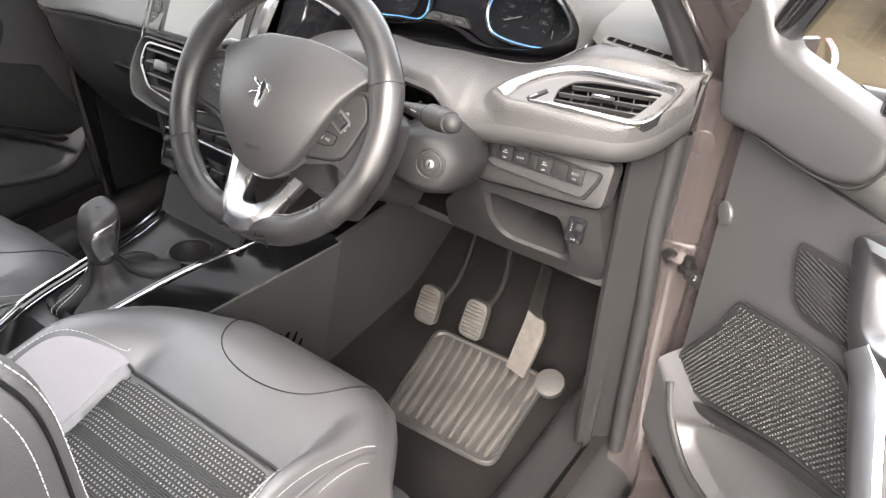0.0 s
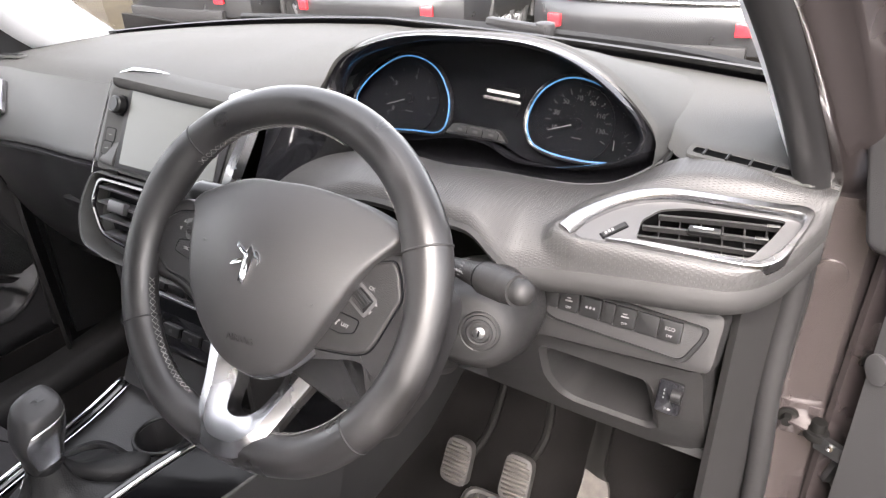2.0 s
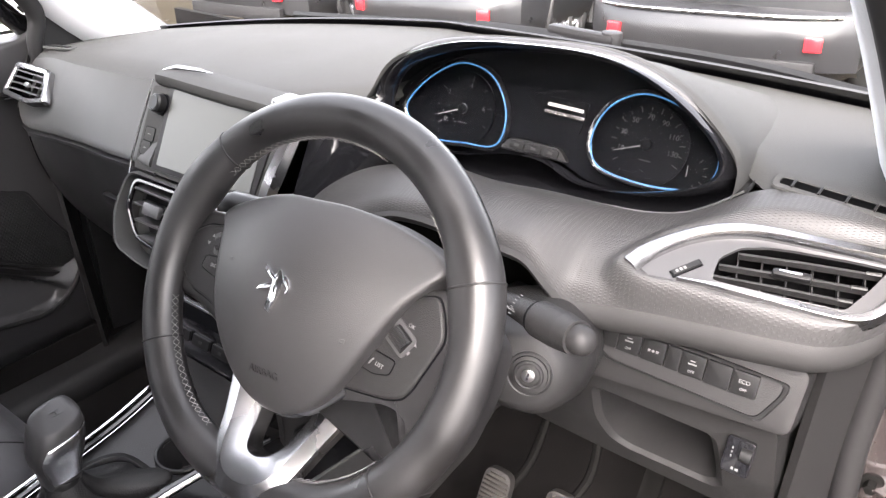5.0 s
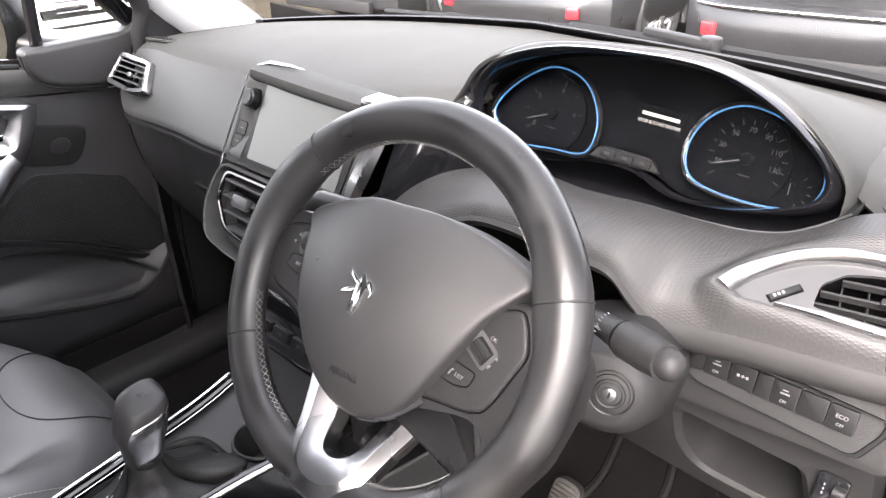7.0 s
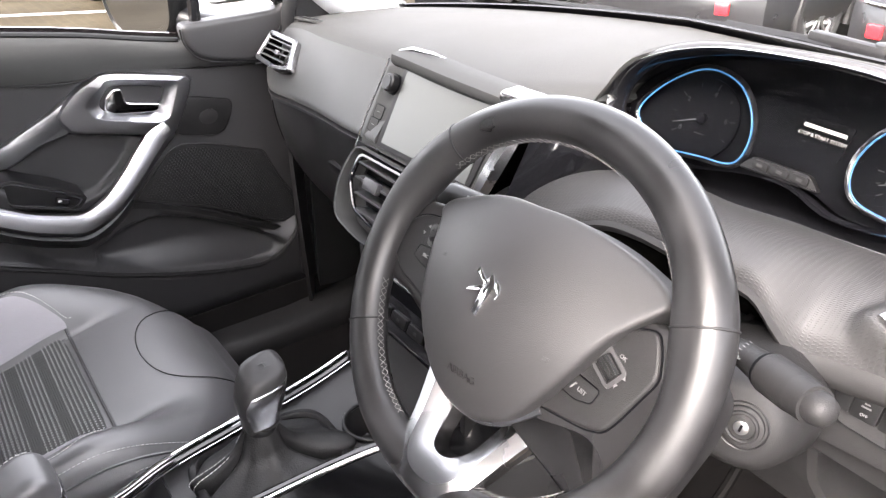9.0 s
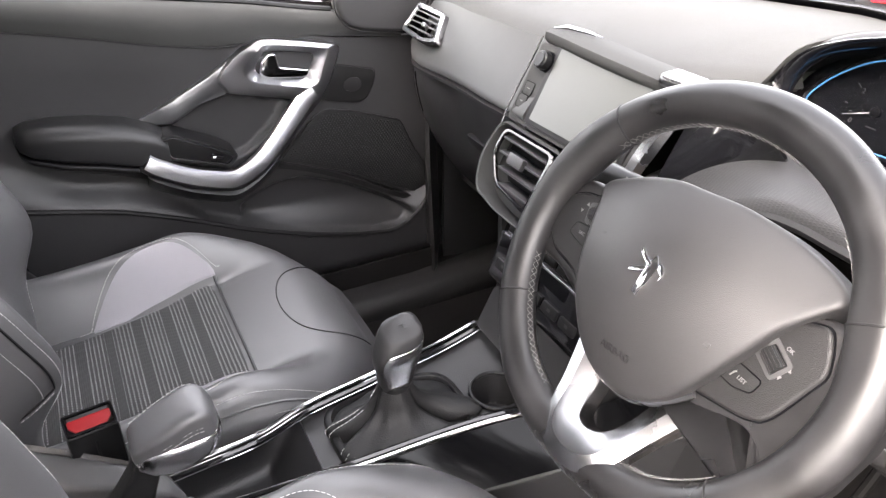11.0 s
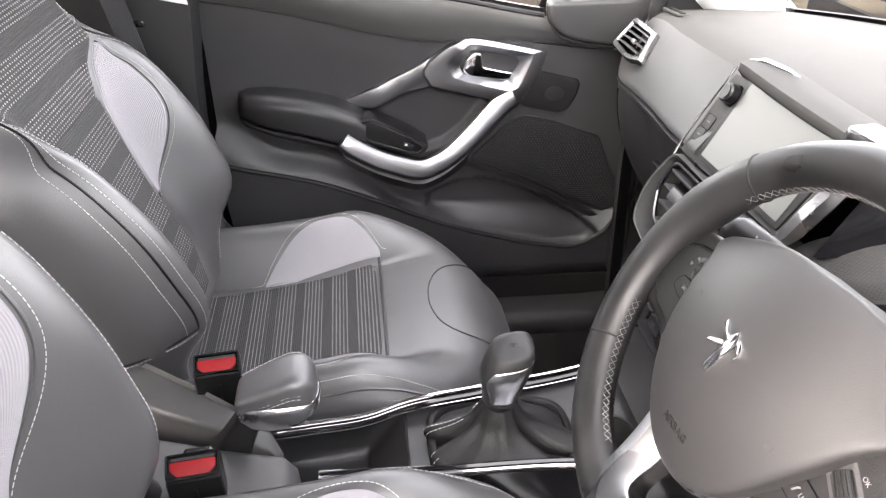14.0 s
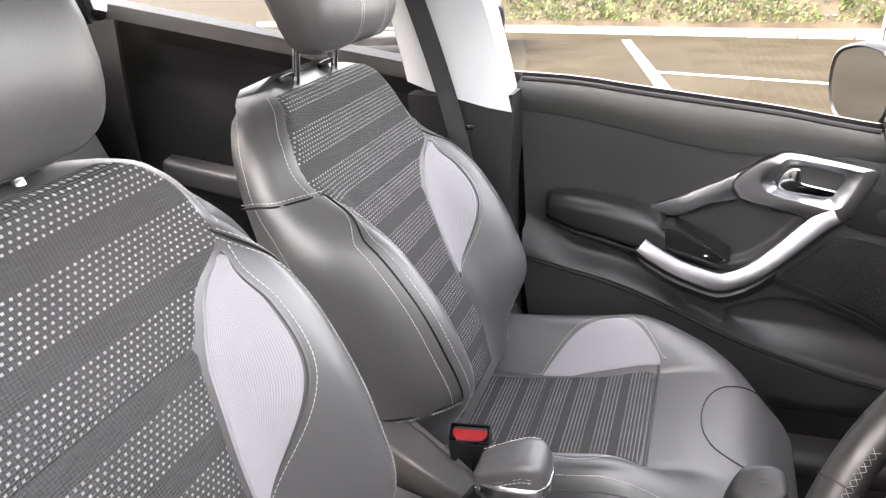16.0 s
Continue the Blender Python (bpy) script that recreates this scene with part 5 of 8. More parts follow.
part("driver_flank", sheet(dflank, 24, 6, 0.006), M_PIANO, console, "gloss black console flank")
part("driver_lower_flank", sheet(lambda u, v: (lerp(dflank(u, 1)[0] + 0.003, 0.15, v), lerp(-0.42, 0.24, u), lerp(dflank(u, 1)[2] - 0.001, 0.2, v)), 24, 8, 0.008), M_DOOR, console)
part("footwell_side", sheet(lambda u, v: (lerp(0.2185, 0.148, v) - 0.02 * u, lerp(0.238, 0.70, u), lerp(0.568, 0.21, v)), 8, 8, 0.01), M_DOOR, console)
part("flank_edge_line", tube([Vector(dflank(u, 1)) + Vector((0.004, 0, 0.001)) for u in np.linspace(0.5, 1, 24)], 0.0026, 6), M_PAD, console)
for i in range(5):
    y0, z0 = 0.078 + 0.021 * i, 0.378 - 0.009 * i
    # solid black bars paint the shade of open slots on the flank
    part("side_grille_slot", loft([[(0.172 + 0.09 * (z - 0.38) + dx, y + dy, z) for dx, dy in ((-0.004, -0.0035), (0.004, -0.0035), (0.004, 0.0035), (-0.004, 0.0035))] for y, z in ((y0, z0), (y0 + 0.02, z0 + 0.042))], caps=True), M_VOID, console)
for keys, nm in ((PTRIM, "chrome_strip"), (DTRIM, "chrome_strip")):
    pts = [(curve(keys, y)[0], y, curve(keys, y)[1]) for y in np.linspace(-0.40 if keys is PTRIM else -0.30, 0.10 if keys is PTRIM else 0.13, 50)]
    part(nm, tube(pts, 0.0031, 8), M_BRIGHT, console, "bright chrome strip")
    way = 1 if keys is PTRIM else -1
    part(nm, tube([(x + way * 0.0155, y, z - 0.0045) for x, y, z in pts], 0.0008, 6), M_BRIGHT, console, "thin chrome line")
    inner = [(x + (0.010 if keys is PTRIM else -0.010), y, z - 0.004) for x, y, z in pts]
    part("gloss_strip", tube(inner, 0.005, 8), M_GLOSS, console)
part("cup_liner", tube([(0.034, 0.066, 0.49), (0.034, 0.066, 0.505)], 0.031, 28), M_SEAL, console)
part("cup_ring", tube([(0.034 + 0.036 * math.cos(t), 0.066 + 0.036 * math.sin(t), 0.557) for t in np.linspace(0, 2 * math.pi, 32, endpoint=False)], 0.003, 8, closed=True), M_SMOOTH, console)
rear_prof = rounded([(-0.09, 0.22), (-0.085, 0.50), (-0.06, 0.535), (0.085, 0.535), (0.10, 0.50), (0.105, 0.22)], 0.02, 4)
part("rear_section", loft([[(x, y, z - 0.06 * max(0, (-0.75 - y)) / 0.2) for x, z in rear_prof] for y in np.linspace(-0.37, -0.95, 14)], caps=True), M_DARK, console)
rail = []
for y, cx, top, w in ((-0.345, 0.018, 0.545, 0.008), (-0.36, 0.014, 0.574, 0.016), (-0.40, -0.004, 0.590, 0.021), (-0.45, -0.030, 0.597, 0.028), (-0.50, -0.057, 0.602, 0.033), (-0.55, -0.085, 0.606, 0.036), (-0.62, -0.115, 0.612, 0.038)):
    rail.append([(cx + k * w, y, z) for k, z in ((-1.05, 0.40), (-1.0, top - 0.012), (-0.85, top - 0.002), (-0.4, top), (0.5, top - 0.003), (0.86, top - 0.008), (0.96, top - 0.03), (1.3, 0.45))])
part("brake_side_rail", loft([spline([np.array(p) for p in r], 3) for r in rail], closed=False), M_MOULD, console, "moulded grey rail beside the handbrake", smooth=60)
block = []
for y, x0, x1, top in ((-0.318, 0.05, 0.115, 0.50), (-0.325, 0.045, 0.12, 0.565), (-0.34, 0.042, 0.124, 0.582), (-0.40, 0.036, 0.130, 0.592), (-0.48, 0.02, 0.136, 0.602), (-0.60, 0.0, 0.14, 0.615)):
    block.append([(x, y, z) for x, z in rounded([(x0, 0.40), (x0 + 0.002, top - 0.004), (x1 - 0.012, top), (x1, top - 0.03), (x1 + 0.004, 0.40)], 0.012, 4)])
part("brake_side_block", loft(block, caps=True), M_MOULD, console, "moulded grey console top beside the driver seat", smooth=50)
part("brake_switch_bed", prism(oblong(0.05, 0.032, 0.004), 0.003, pose(0.07, -0.435, 0.5975, 4, 0, 0), 0.001), M_GLOSS, console)
part("brake_switch", prism(oblong(0.018, 0.022, 0.003), 0.006, pose(0.062, -0.435, 0.599, 4, 0, 0), 0.0015), M_VENT, console)
part("switch_mark", box(0.006, 0.007, 0.0004, pose(0.062, -0.435, 0.6055, 4), 0), M_WHITE, console)
part("lever_slot", box(0.04, 0.16, 0.01, pose(0.012, -0.47, 0.533), 0.004), M_SEAL, console)

# ---- gear lever ----
gear = thing("gear_lever", "leather gaiter gear lever with a satin metal and black leather knob", "gear lever", (0.02, -0.07, 0.56))
GAITER = ((0.548, 0.058, 0.082, -0.072), (0.556, 0.059, 0.083, -0.072), (0.565, 0.054, 0.077, -0.073), (0.576, 0.038, 0.053, -0.075), (0.588, 0.029, 0.036, -0.077), (0.603, 0.0245, 0.027, -0.078), (0.618, 0.0195, 0.0205, -0.078))


def dip(t, at, width):
    d = (t - at + math.pi) % (2 * math.pi) - math.pi
    return math.exp(-((d / width) ** 2))


def gaiter_at(t, h):
    """A point of the gaiter at angle t, from its frame (h = 0) to the collar (h = 1)."""
    z, rx, ry, cy = curve({i / 6: g for i, g in enumerate(GAITER)}, h)
    sq = lerp((abs(math.cos(t)) ** 4 + abs(math.sin(t)) ** 4) ** -0.25, 1, smooth(0.25, 0.6, h))
    w = math.sin(math.pi * min(max(h, 0), 1) ** 0.8)
    low = math.sin(math.pi * min(max(h, 0), 1) ** 0.55)
    deep = 0.50 * dip(t, 0.80, 0.11) - 0.20 * dip(t, 0.55, 0.2) - 0.26 * dip(t, 1.15, 0.26)
    rear = 0.30 * dip(t, -1.42, 0.13) - 0.20 * dip(t, -1.70, 0.2) - 0.14 * dip(t, -1.12, 0.2)
    soft = 0.10 * dip(t, 2.5, 0.25) - 0.08 * dip(t, 2.9, 0.3) + 0.09 * dip(t, -2.5, 0.3) + 0.10 * dip(t, -0.25, 0.2) - 0.06 * dip(t, 0.1, 0.25)
    r = 1 - low * (deep + rear) - w * soft + 0.012 * w * math.sin(13 * t + 6 * h)
    return Vector((0.022 - 0.003 * h + rx * sq * r * math.cos(t), cy + ry * sq * r * math.sin(t), z - 0.012 * low * (deep + rear) + 0.003 * w * math.sin(4 * t + 2)))


part("gaiter", loft([[gaiter_at(t, h) for t in np.linspace(0, 2 * math.pi, 130, endpoint=False)] for h in np.linspace(0, 1, 28)], caps=True), M_GAITER, gear, "creased black leather gaiter", smooth=70)
rows = [stitches([gaiter_at(t + 0.05 * math.sin(3 * h), h) + Vector((0.001 * math.cos(t), 0.001 * math.sin(t), 0.0008)) for h in np.linspace(a, b, 30)]) for t, a, b in ((-1.66, 0.14, 0.66), (-1.78, 0.14, 0.62), (-1.20, 0.08, 0.36), (-1.06, 0.08, 0.36), (-1.75, 0.8, 0.97))]
part("gaiter_stitching", join(*rows), M_STITCH, gear, "double rows of pale stitching", kind="stuff")
squircle = [(math.cos(t) * (abs(math.cos(t)) ** 4 + abs(math.sin(t)) ** 4) ** -0.25, math.sin(t) * (abs(math.cos(t)) ** 4 + abs(math.sin(t)) ** 4) ** -0.25) for t in np.linspace(0, 2 * math.pi, 64, endpoint=False)]
part("gaiter_frame", loft([[(0.022 + (0.0585 + k) * c, -0.072 + (0.083 + k) * s, z) for c, s in squircle] for k, z in ((-0.001, 0.548), (0.0, 0.559), (0.002, 0.5615), (0.008, 0.5605), (0.0105, 0.557), (0.011, 0.548))]), M_TRIM, gear, smooth=50)
part("collar", tube([(0.019, -0.078, 0.613), (0.019, -0.078, 0.619), (0.019, -0.0775, 0.622)], [0.0205, 0.0212, 0.0195], 28), M_SMOOTH, gear)
# half widths across and along, and the middle, by height
KNOB = {0.618: (0.0175, 0.0205, 0.019, -0.0775), 0.634: (0.0180, 0.0225, 0.019, -0.077), 0.650: (0.0195, 0.0270, 0.0185, -0.0755), 0.664: (0.0215, 0.0290, 0.018, -0.0735), 0.676: (0.0222, 0.0285, 0.0175, -0.0705), 0.686: (0.0220, 0.0275, 0.017, -0.0680), 0.6935: (0.0205, 0.0255, 0.0165, -0.0660), 0.699: (0.0172, 0.0215, 0.016, -0.0645), 0.7015: (0.010, 0.013, 0.016, -0.064)}


def knob_at(t, z, k=1.0):
    a, b, cx, cy = curve(KNOB, z)
    c, s = math.copysign(abs(math.cos(t)) ** 0.66, math.cos(t)), math.copysign(abs(math.sin(t)) ** 0.66, math.sin(t))
    lean = smooth(0.655, 0.70, z)
    return Vector((cx + k * a * c, cy + k * b * s, z + lean * (0.003 * s - 0.006 * c)))


part("knob", loft([[knob_at(t, z) for t in np.linspace(0, 2 * math.pi, 40, endpoint=False)] for z in np.linspace(0.618, 0.7015, 30)], caps=True), M_AIRBAG, gear, "worn black leather knob", smooth=60)


def inlay(u, v):
    t = lerp(-0.62 - 0.25 * math.sin(math.pi * v), 1.25 + 0.3 * v, u)
    z = lerp(0.6225, 0.684, v) + 0.012 * (u - 0.5) * v
    e = min(u, 1 - u, v, 1 - v)
    return knob_at(t, z, 1.045 if e > 0.03 else 0.985)


part("knob_inlay", sheet(inlay, 30, 30), M_KNOB, gear, "satin metal inlay", smooth=60)
part("shift_pattern", join(*[box(0.001, 0.012, 0.0005, pose(0.008 + 0.008 * k, -0.064, 0.7022), 0) for k in range(3)], box(0.017, 0.001, 0.0005, pose(0.016, -0.064, 0.7022), 0)), M_GREYPRINT, gear)

# ---- parking brake lever ----
brake = thing("handbrake", "leather-wrapped handbrake lever with a satin metal underside", "handbrake", (0.02, -0.4, 0.56))
BX = 0.024


def bar(keys, power):
    """A lofted bar: (y, half width, top, bottom)."""
    rings = []
    for y, w, zt, zb in keys:
        c, h = (zt + zb) / 2, (zt - zb) / 2
        rings.append([(BX + w * math.copysign(abs(math.cos(t)) ** power, math.cos(t)), y, c + h * math.copysign(abs(math.sin(t)) ** power, math.sin(t))) for t in np.linspace(0, 2 * math.pi, 40, endpoint=False)])
    return loft(rings, caps=True)


part("grip", bar(((-0.3875, 0.017, 0.659, 0.648), (-0.3855, 0.023, 0.664, 0.645), (-0.380, 0.0265, 0.668, 0.644), (-0.362, 0.029, 0.677, 0.645), (-0.340, 0.0305, 0.688, 0.647), (-0.322, 0.0305, 0.6955, 0.649), (-0.310, 0.0295, 0.695, 0.650), (-0.302, 0.0265, 0.689, 0.652), (-0.297, 0.0205, 0.681, 0.655), (-0.2945, 0.011, 0.672, 0.660)), 0.42), M_LEATHER, brake, "black leather grip", smooth=70)
part("grip_cap", bar(((-0.3865, 0.014, 0.654, 0.643), (-0.383, 0.025, 0.657, 0.634), (-0.370, 0.0308, 0.660, 0.625), (-0.350, 0.0330, 0.663, 0.621), (-0.330, 0.0335, 0.664, 0.624), (-0.312, 0.0320, 0.664, 0.631), (-0.300, 0.027, 0.664, 0.640), (-0.2935, 0.017, 0.662, 0.648), (-0.2915, 0.007, 0.658, 0.652)), 0.45), M_KNOB, brake, "satin metal underside", smooth=70)
TOPS = {-0.384: (0.0245, 0.663), -0.362: (0.029, 0.672), -0.340: (0.0305, 0.682), -0.322: (0.0306, 0.6885), -0.310: (0.0297, 0.688)}
for s in (-1, 1):
    rows = [stitches([(BX + s * (curve(TOPS, y)[0] + dx), y, curve(TOPS, y)[1] + dz) for y in np.linspace(-0.383, -0.31, 16)]) for dx, dz in (((-0.0005, -0.013), (0.0003, -0.0175)) if s > 0 else ((-0.006, 0.0062),))]
    part("grip_stitching", join(*rows), M_STITCH, brake, kind="stuff")
strap = []
for z, y0, y1, x0, x1 in ((0.650, -0.378, -0.352, 0.012, 0.036), (0.622, -0.394, -0.362, 0.012, 0.040), (0.595, -0.412, -0.371, 0.010, 0.040), (0.572, -0.430, -0.380, 0.006, 0.042), (0.545, -0.440, -0.385, 0.002, 0.046)):
    strap.append([(x, y, z + 0.0015 * math.sin(300 * y)) for x, y in rounded([(x0, y0), (x1, y0), (x1, y1), (x0, y1)], 0.006, 3)])
part("lever_gaiter", loft(strap, caps=True), M_GAITER, brake, "flat black leather sleeve", smooth=60)

# ---- pedals and mat ----
def pedal(name, label, at, w, h, lean, arm, ribs):
    p = thing(name, label, "pedal", at)
    m = Matrix.Translation(at) @ pose(0, 0, 0, 90 - lean)
    pad = rounded([(-w / 2, -h / 2), (w / 2, -h / 2), (w / 2 * 0.92, h / 2), (-w / 2 * 0.92, h / 2)], 0.35 * w, 5)
    part("pad", prism(pad, 0.016, m @ pose(0, 0, -0.004), 0.004), M_MAT, p, "dusty ribbed rubber pad")
    for i in range(ribs):
        k = (i + 0.5) / ribs
        yy = lerp(-h / 2 + 0.006, h / 2 - 0.006, k)
        ww = w * 0.86 * math.sqrt(max(0.25, 1 - (2 * abs(k - 0.5)) ** 4))
        part("pad_rib", box(ww, 0.0052, 0.005, m @ pose(0, yy, 0.013), 0.0014, 1), M_PEDAL, p)
    part("arm", tube(spline([Vector(at) + Vector(a) for a in arm], 6), 0.0075, 8), M_STEEL, p, "dark steel arm")
    return p


pedal("clutch_pedal", "worn ribbed rubber clutch pedal on a steel arm", (0.283, 0.43, 0.340), 0.053, 0.080, 25, [(0.012, 0.02, 0.0), (0.03, 0.06, 0.05), (0.03, 0.12, 0.16), (0.02, 0.17, 0.30)], 9)
pedal("brake_pedal", "worn ribbed rubber brake pedal on a steel arm", (0.391, 0.435, 0.353), 0.053, 0.080, 25, [(0.0, 0.02, 0.0), (0.02, 0.06, 0.06), (0.0, 0.12, 0.17), (0.0, 0.17, 0.28)], 9)
acc = thing("accelerator_pedal", "long flat dusty accelerator pedal", "pedal", (0.51, 0.44, 0.36))
sec = [(0.515, 0.475, 0.520, 0.016), (0.512, 0.468, 0.47, 0.017), (0.512, 0.455, 0.43, 0.019), (0.522, 0.435, 0.405, 0.027), (0.520, 0.415, 0.365, 0.028), (0.514, 0.395, 0.315, 0.026)]
def pedal_plate(a, b):
    return sheet(lambda u, v: (lambda c: (c[0] + 0.82 * c[3] * (2 * v - 1), c[1] + 0.004 * math.cos(math.pi * v), c[2]))(curve({i / 5: s for i, s in enumerate(sec)}, lerp(a, b, u))), 20, 6, 0.01)


part("stem", pedal_plate(0.0, 0.5), M_STEEL, acc, "dark steel stem")
part("pad", pedal_plate(0.5, 1.0), M_PEDAL, acc, "dusty pedal plate")
for i in range(6):
    c = curve({k / 5: s for k, s in enumerate(sec)}, 0.66 + 0.055 * i)
    part("pad_rib", box(1.3 * c[3], 0.004, 0.0024, pose(c[0], c[1] - 0.006, c[2]), 0.0008, 1), M_RUBBER, acc)
part("stop", disc(0.03, 0.014, pose(0.555, 0.47, 0.245, 25), 24, 0.003), M_MAT, acc)

mat = thing("heel_mat", "grey ribbed rubber heel pad on the driver's carpet", "mat", (0.42, 0.34, 0.215))
hm_pts = rounded([(0.272, 0.475), (0.545, 0.487), (0.566, 0.235), (0.325, 0.222)], 0.03, 5)


def mat_z(y):
    return 0.222 + 0.35 * max(0, y - 0.40) ** 1.2


rings = [[(lerp(x, 0.42, k), lerp(y, 0.35, k), mat_z(y) + dz) for x, y in hm_pts] for k, dz in ((0, 0), (0.0, 0.006), (0.02, 0.010), (0.06, 0.010), (0.08, 0.005))]
bm = loft(rings)
bm.verts.ensure_lookup_table()
bm.faces.new(bm.verts[-len(hm_pts):])
part("base", bm, M_MAT, mat)
for i in range(11):
    k = (i + 0.5) / 11
    a, b = np.array((lerp(0.292, 0.54, k), lerp(0.462, 0.47, k))), np.array((lerp(0.342, 0.553, k), lerp(0.24, 0.248, k)))
    pts = []
    for t in np.linspace(0, 1, 10):
        q = lerp(a, b, t)
        pts.append((q[0], q[1], mat_z(q[1]) + 0.0095))
    part("rib", tube(pts, [0.003] + [0.0062] * 8 + [0.003], 8), M_RUBBER, mat)

# ---- steering wheel ----
wheel = thing("steering_wheel", "small worn black leather steering wheel with satin chrome lower spoke", "steering wheel", (0.349, 0.004, 0.935))


def rim_at(t, a=0.156, b=0.1485):
    x, y = a * math.cos(t), b * math.sin(t)
    if y < -0.128:
        y = -0.128 + 0.75 * (y + 0.128)
    return x, y


def rim_ring(t):
    x, y = rim_at(t)
    d = Vector((rim_at(t + 0.01)[0] - x, rim_at(t + 0.01)[1] - y, 0)).normalized()
    out = Vector((d.y, -d.x, 0))
    grip = math.exp(-((abs(((t - math.pi / 2 + math.pi) % (2 * math.pi)) - math.pi) - 1.15) / 0.22) ** 2)
    ro, rz = 0.0165 + 0.002 * grip, 0.0158 + 0.0015 * grip
    inner = 0.0185 + 0.004 * grip
    ring = []
    for q in np.linspace(0, 2 * math.pi, 20, endpoint=False):
        c = math.cos(q)
        ring.append(WM @ (Vector((x, y, 0)) + out * (c * (ro if c > 0 else inner)) + Vector((0, 0, rz * math.sin(q)))))
    return ring


part("rim", (lambda r: (bmesh.ops.remove_doubles(r, verts=r.verts[:], dist=1e-6), r)[1])(loft([rim_ring(t) for t in np.linspace(0, 2 * math.pi, 145)])), M_WHEEL, wheel, "worn black leather rim", smooth=80)
for t in (radians(24.6), radians(139.5), radians(212), radians(322)):
    part("rim_seam", tube([p + (p - WM @ Vector((*rim_at(t), 0))).normalized() * 0.0002 for p in rim_ring(t)], 0.0009, 6, closed=True), M_SEAL, wheel)


def rim_stitch(t0, t1):
    out = bmesh.new()
    n = int(abs(t1 - t0) * 0.14 / 0.0062)
    for i in range(n):
        t = lerp(t0, t1, i / n)
        x, y = rim_at(t)
        dvec = Vector((rim_at(t + 0.01)[0] - x, rim_at(t + 0.01)[1] - y, 0)).normalized()
        inn = Vector((-dvec.y, dvec.x, 0))
        c = Vector((x, y, 0)) + inn * 0.0195
        for s in (-1, 1):
            a = WM @ (c - s * dvec * 0.0026 + Vector((0, 0, 0.0055)) - inn * 0.0008)
            b = WM @ (c + s * dvec * 0.0026 + inn * 0.0006)
            d = (b - a).normalized()
            nn = d.orthogonal().normalized()
            kk = d.cross(nn)
            rows = [[out.verts.new(p + 0.00028 * (e * nn + f * kk)) for e, f in ((1, 0), (-0.5, 0.8), (-0.5, -0.8))] for p in (a, b)]
            for j in range(3):
                out.faces.new((rows[0][j], rows[0][j - 1], rows[1][j - 1], rows[1][j]))
    return out


for t0, t1 in ((radians(75), radians(160)), (radians(20), radians(50)), (radians(198), radians(252)), (radians(289), radians(325))):
    part("rim_stitching", rim_stitch(t0, t1), M_THREAD, wheel, "pale cross-stitching", kind="stuff")
# airbag cover: a dome over a shield outline
half = [(0.0, 0.081), (0.03, 0.0805), (0.06, 0.0745), (0.085, 0.066), (0.099, 0.060), (0.104, 0.052), (0.096, 0.040), (0.086, 0.010), (0.076, -0.022), (0.058, -0.050), (0.038, -0.070), (0.018, -0.080), (0.0, -0.083)]
WP = WM @ pose(0, 0, 0, 0, 0, 5)
wide = [(0.0, 0.081), (0.03, 0.0815), (0.065, 0.077), (0.095, 0.0685), (0.112, 0.060), (0.1175, 0.051), (0.110, 0.040), (0.094, 0.018), (0.079, -0.012), (0.062, -0.042), (0.044, -0.065), (0.020, -0.080), (0.0, -0.083)]
shield = spline(wide + [(-x, y) for x, y in half[-2:0:-1]], 4, True)


def pad_z(x, y):
    return 0.031 - 3.4 * x * x + 120 * x**4 - 3.2 * (y - 0.005) ** 2


rings = [[WP @ Vector((x * k, y * k, z)) for x, y in shield] for k, z in ((0.95, -0.05), (0.99, -0.03))]
for k, drop in ((1.0, 0.0050), (0.995, 0.0026), (0.98, 0.0009), (0.95, 0.0002), (0.9, 0), (0.8, 0), (0.68, 0), (0.55, 0), (0.42, 0), (0.3, 0), (0.18, 0), (0.08, 0), (0.01, 0)):
    rings.append([WP @ Vector((x * k, y * k, pad_z(x * k, y * k) - drop)) for x, y in shield])
part("airbag_cover", loft(rings, caps=True), M_AIRBAG, wheel, "grained black airbag cover", smooth=70)
part("airbag_word", lettering("AIRBAG", 0.0085, WP @ pose(0.0, -0.053, pad_z(0, -0.053) + 0.0002, 17, 0, 0), 0.0003), M_TRIM, wheel)
for x, y in ((-0.062, 0.02), (0.062, -0.012)):
    part("pad_mark", box(0.005, 0.003, 0.0006, WP @ pose(x, y, pad_z(x, y), 0, 12 if x > 0 else -12), 0.0003, 1), M_AIRBAG, wheel)
# badge: an abstract rearing shape of plain bright bars
bd = WP @ pose(0.0, 0.010, 0.0305)
badge = [prism([(-0.003, -0.016), (0.003, -0.018), (0.0065, -0.004), (0.009, 0.008), (0.004, 0.015), (-0.001, 0.008)], 0.003, bd, 0.0008), prism([(-0.015, -0.004), (-0.004, -0.001), (0.001, 0.004), (-0.003, 0.004), (-0.013, -0.001)], 0.003, bd, 0.0006), prism([(-0.011, 0.012), (-0.004, 0.007), (0.002, 0.004), (0.003, 0.008), (-0.004, 0.011), (-0.010, 0.016)], 0.003, bd, 0.0006), prism([(0.009, 0.006), (0.014, 0.003), (0.013, -0.002), (0.016, 0.003), (0.014, 0.009), (0.009, 0.012)], 0.003, bd, 0.0006)]
part("badge", join(*badge), M_BRIGHT, wheel, "bright chrome badge shape")
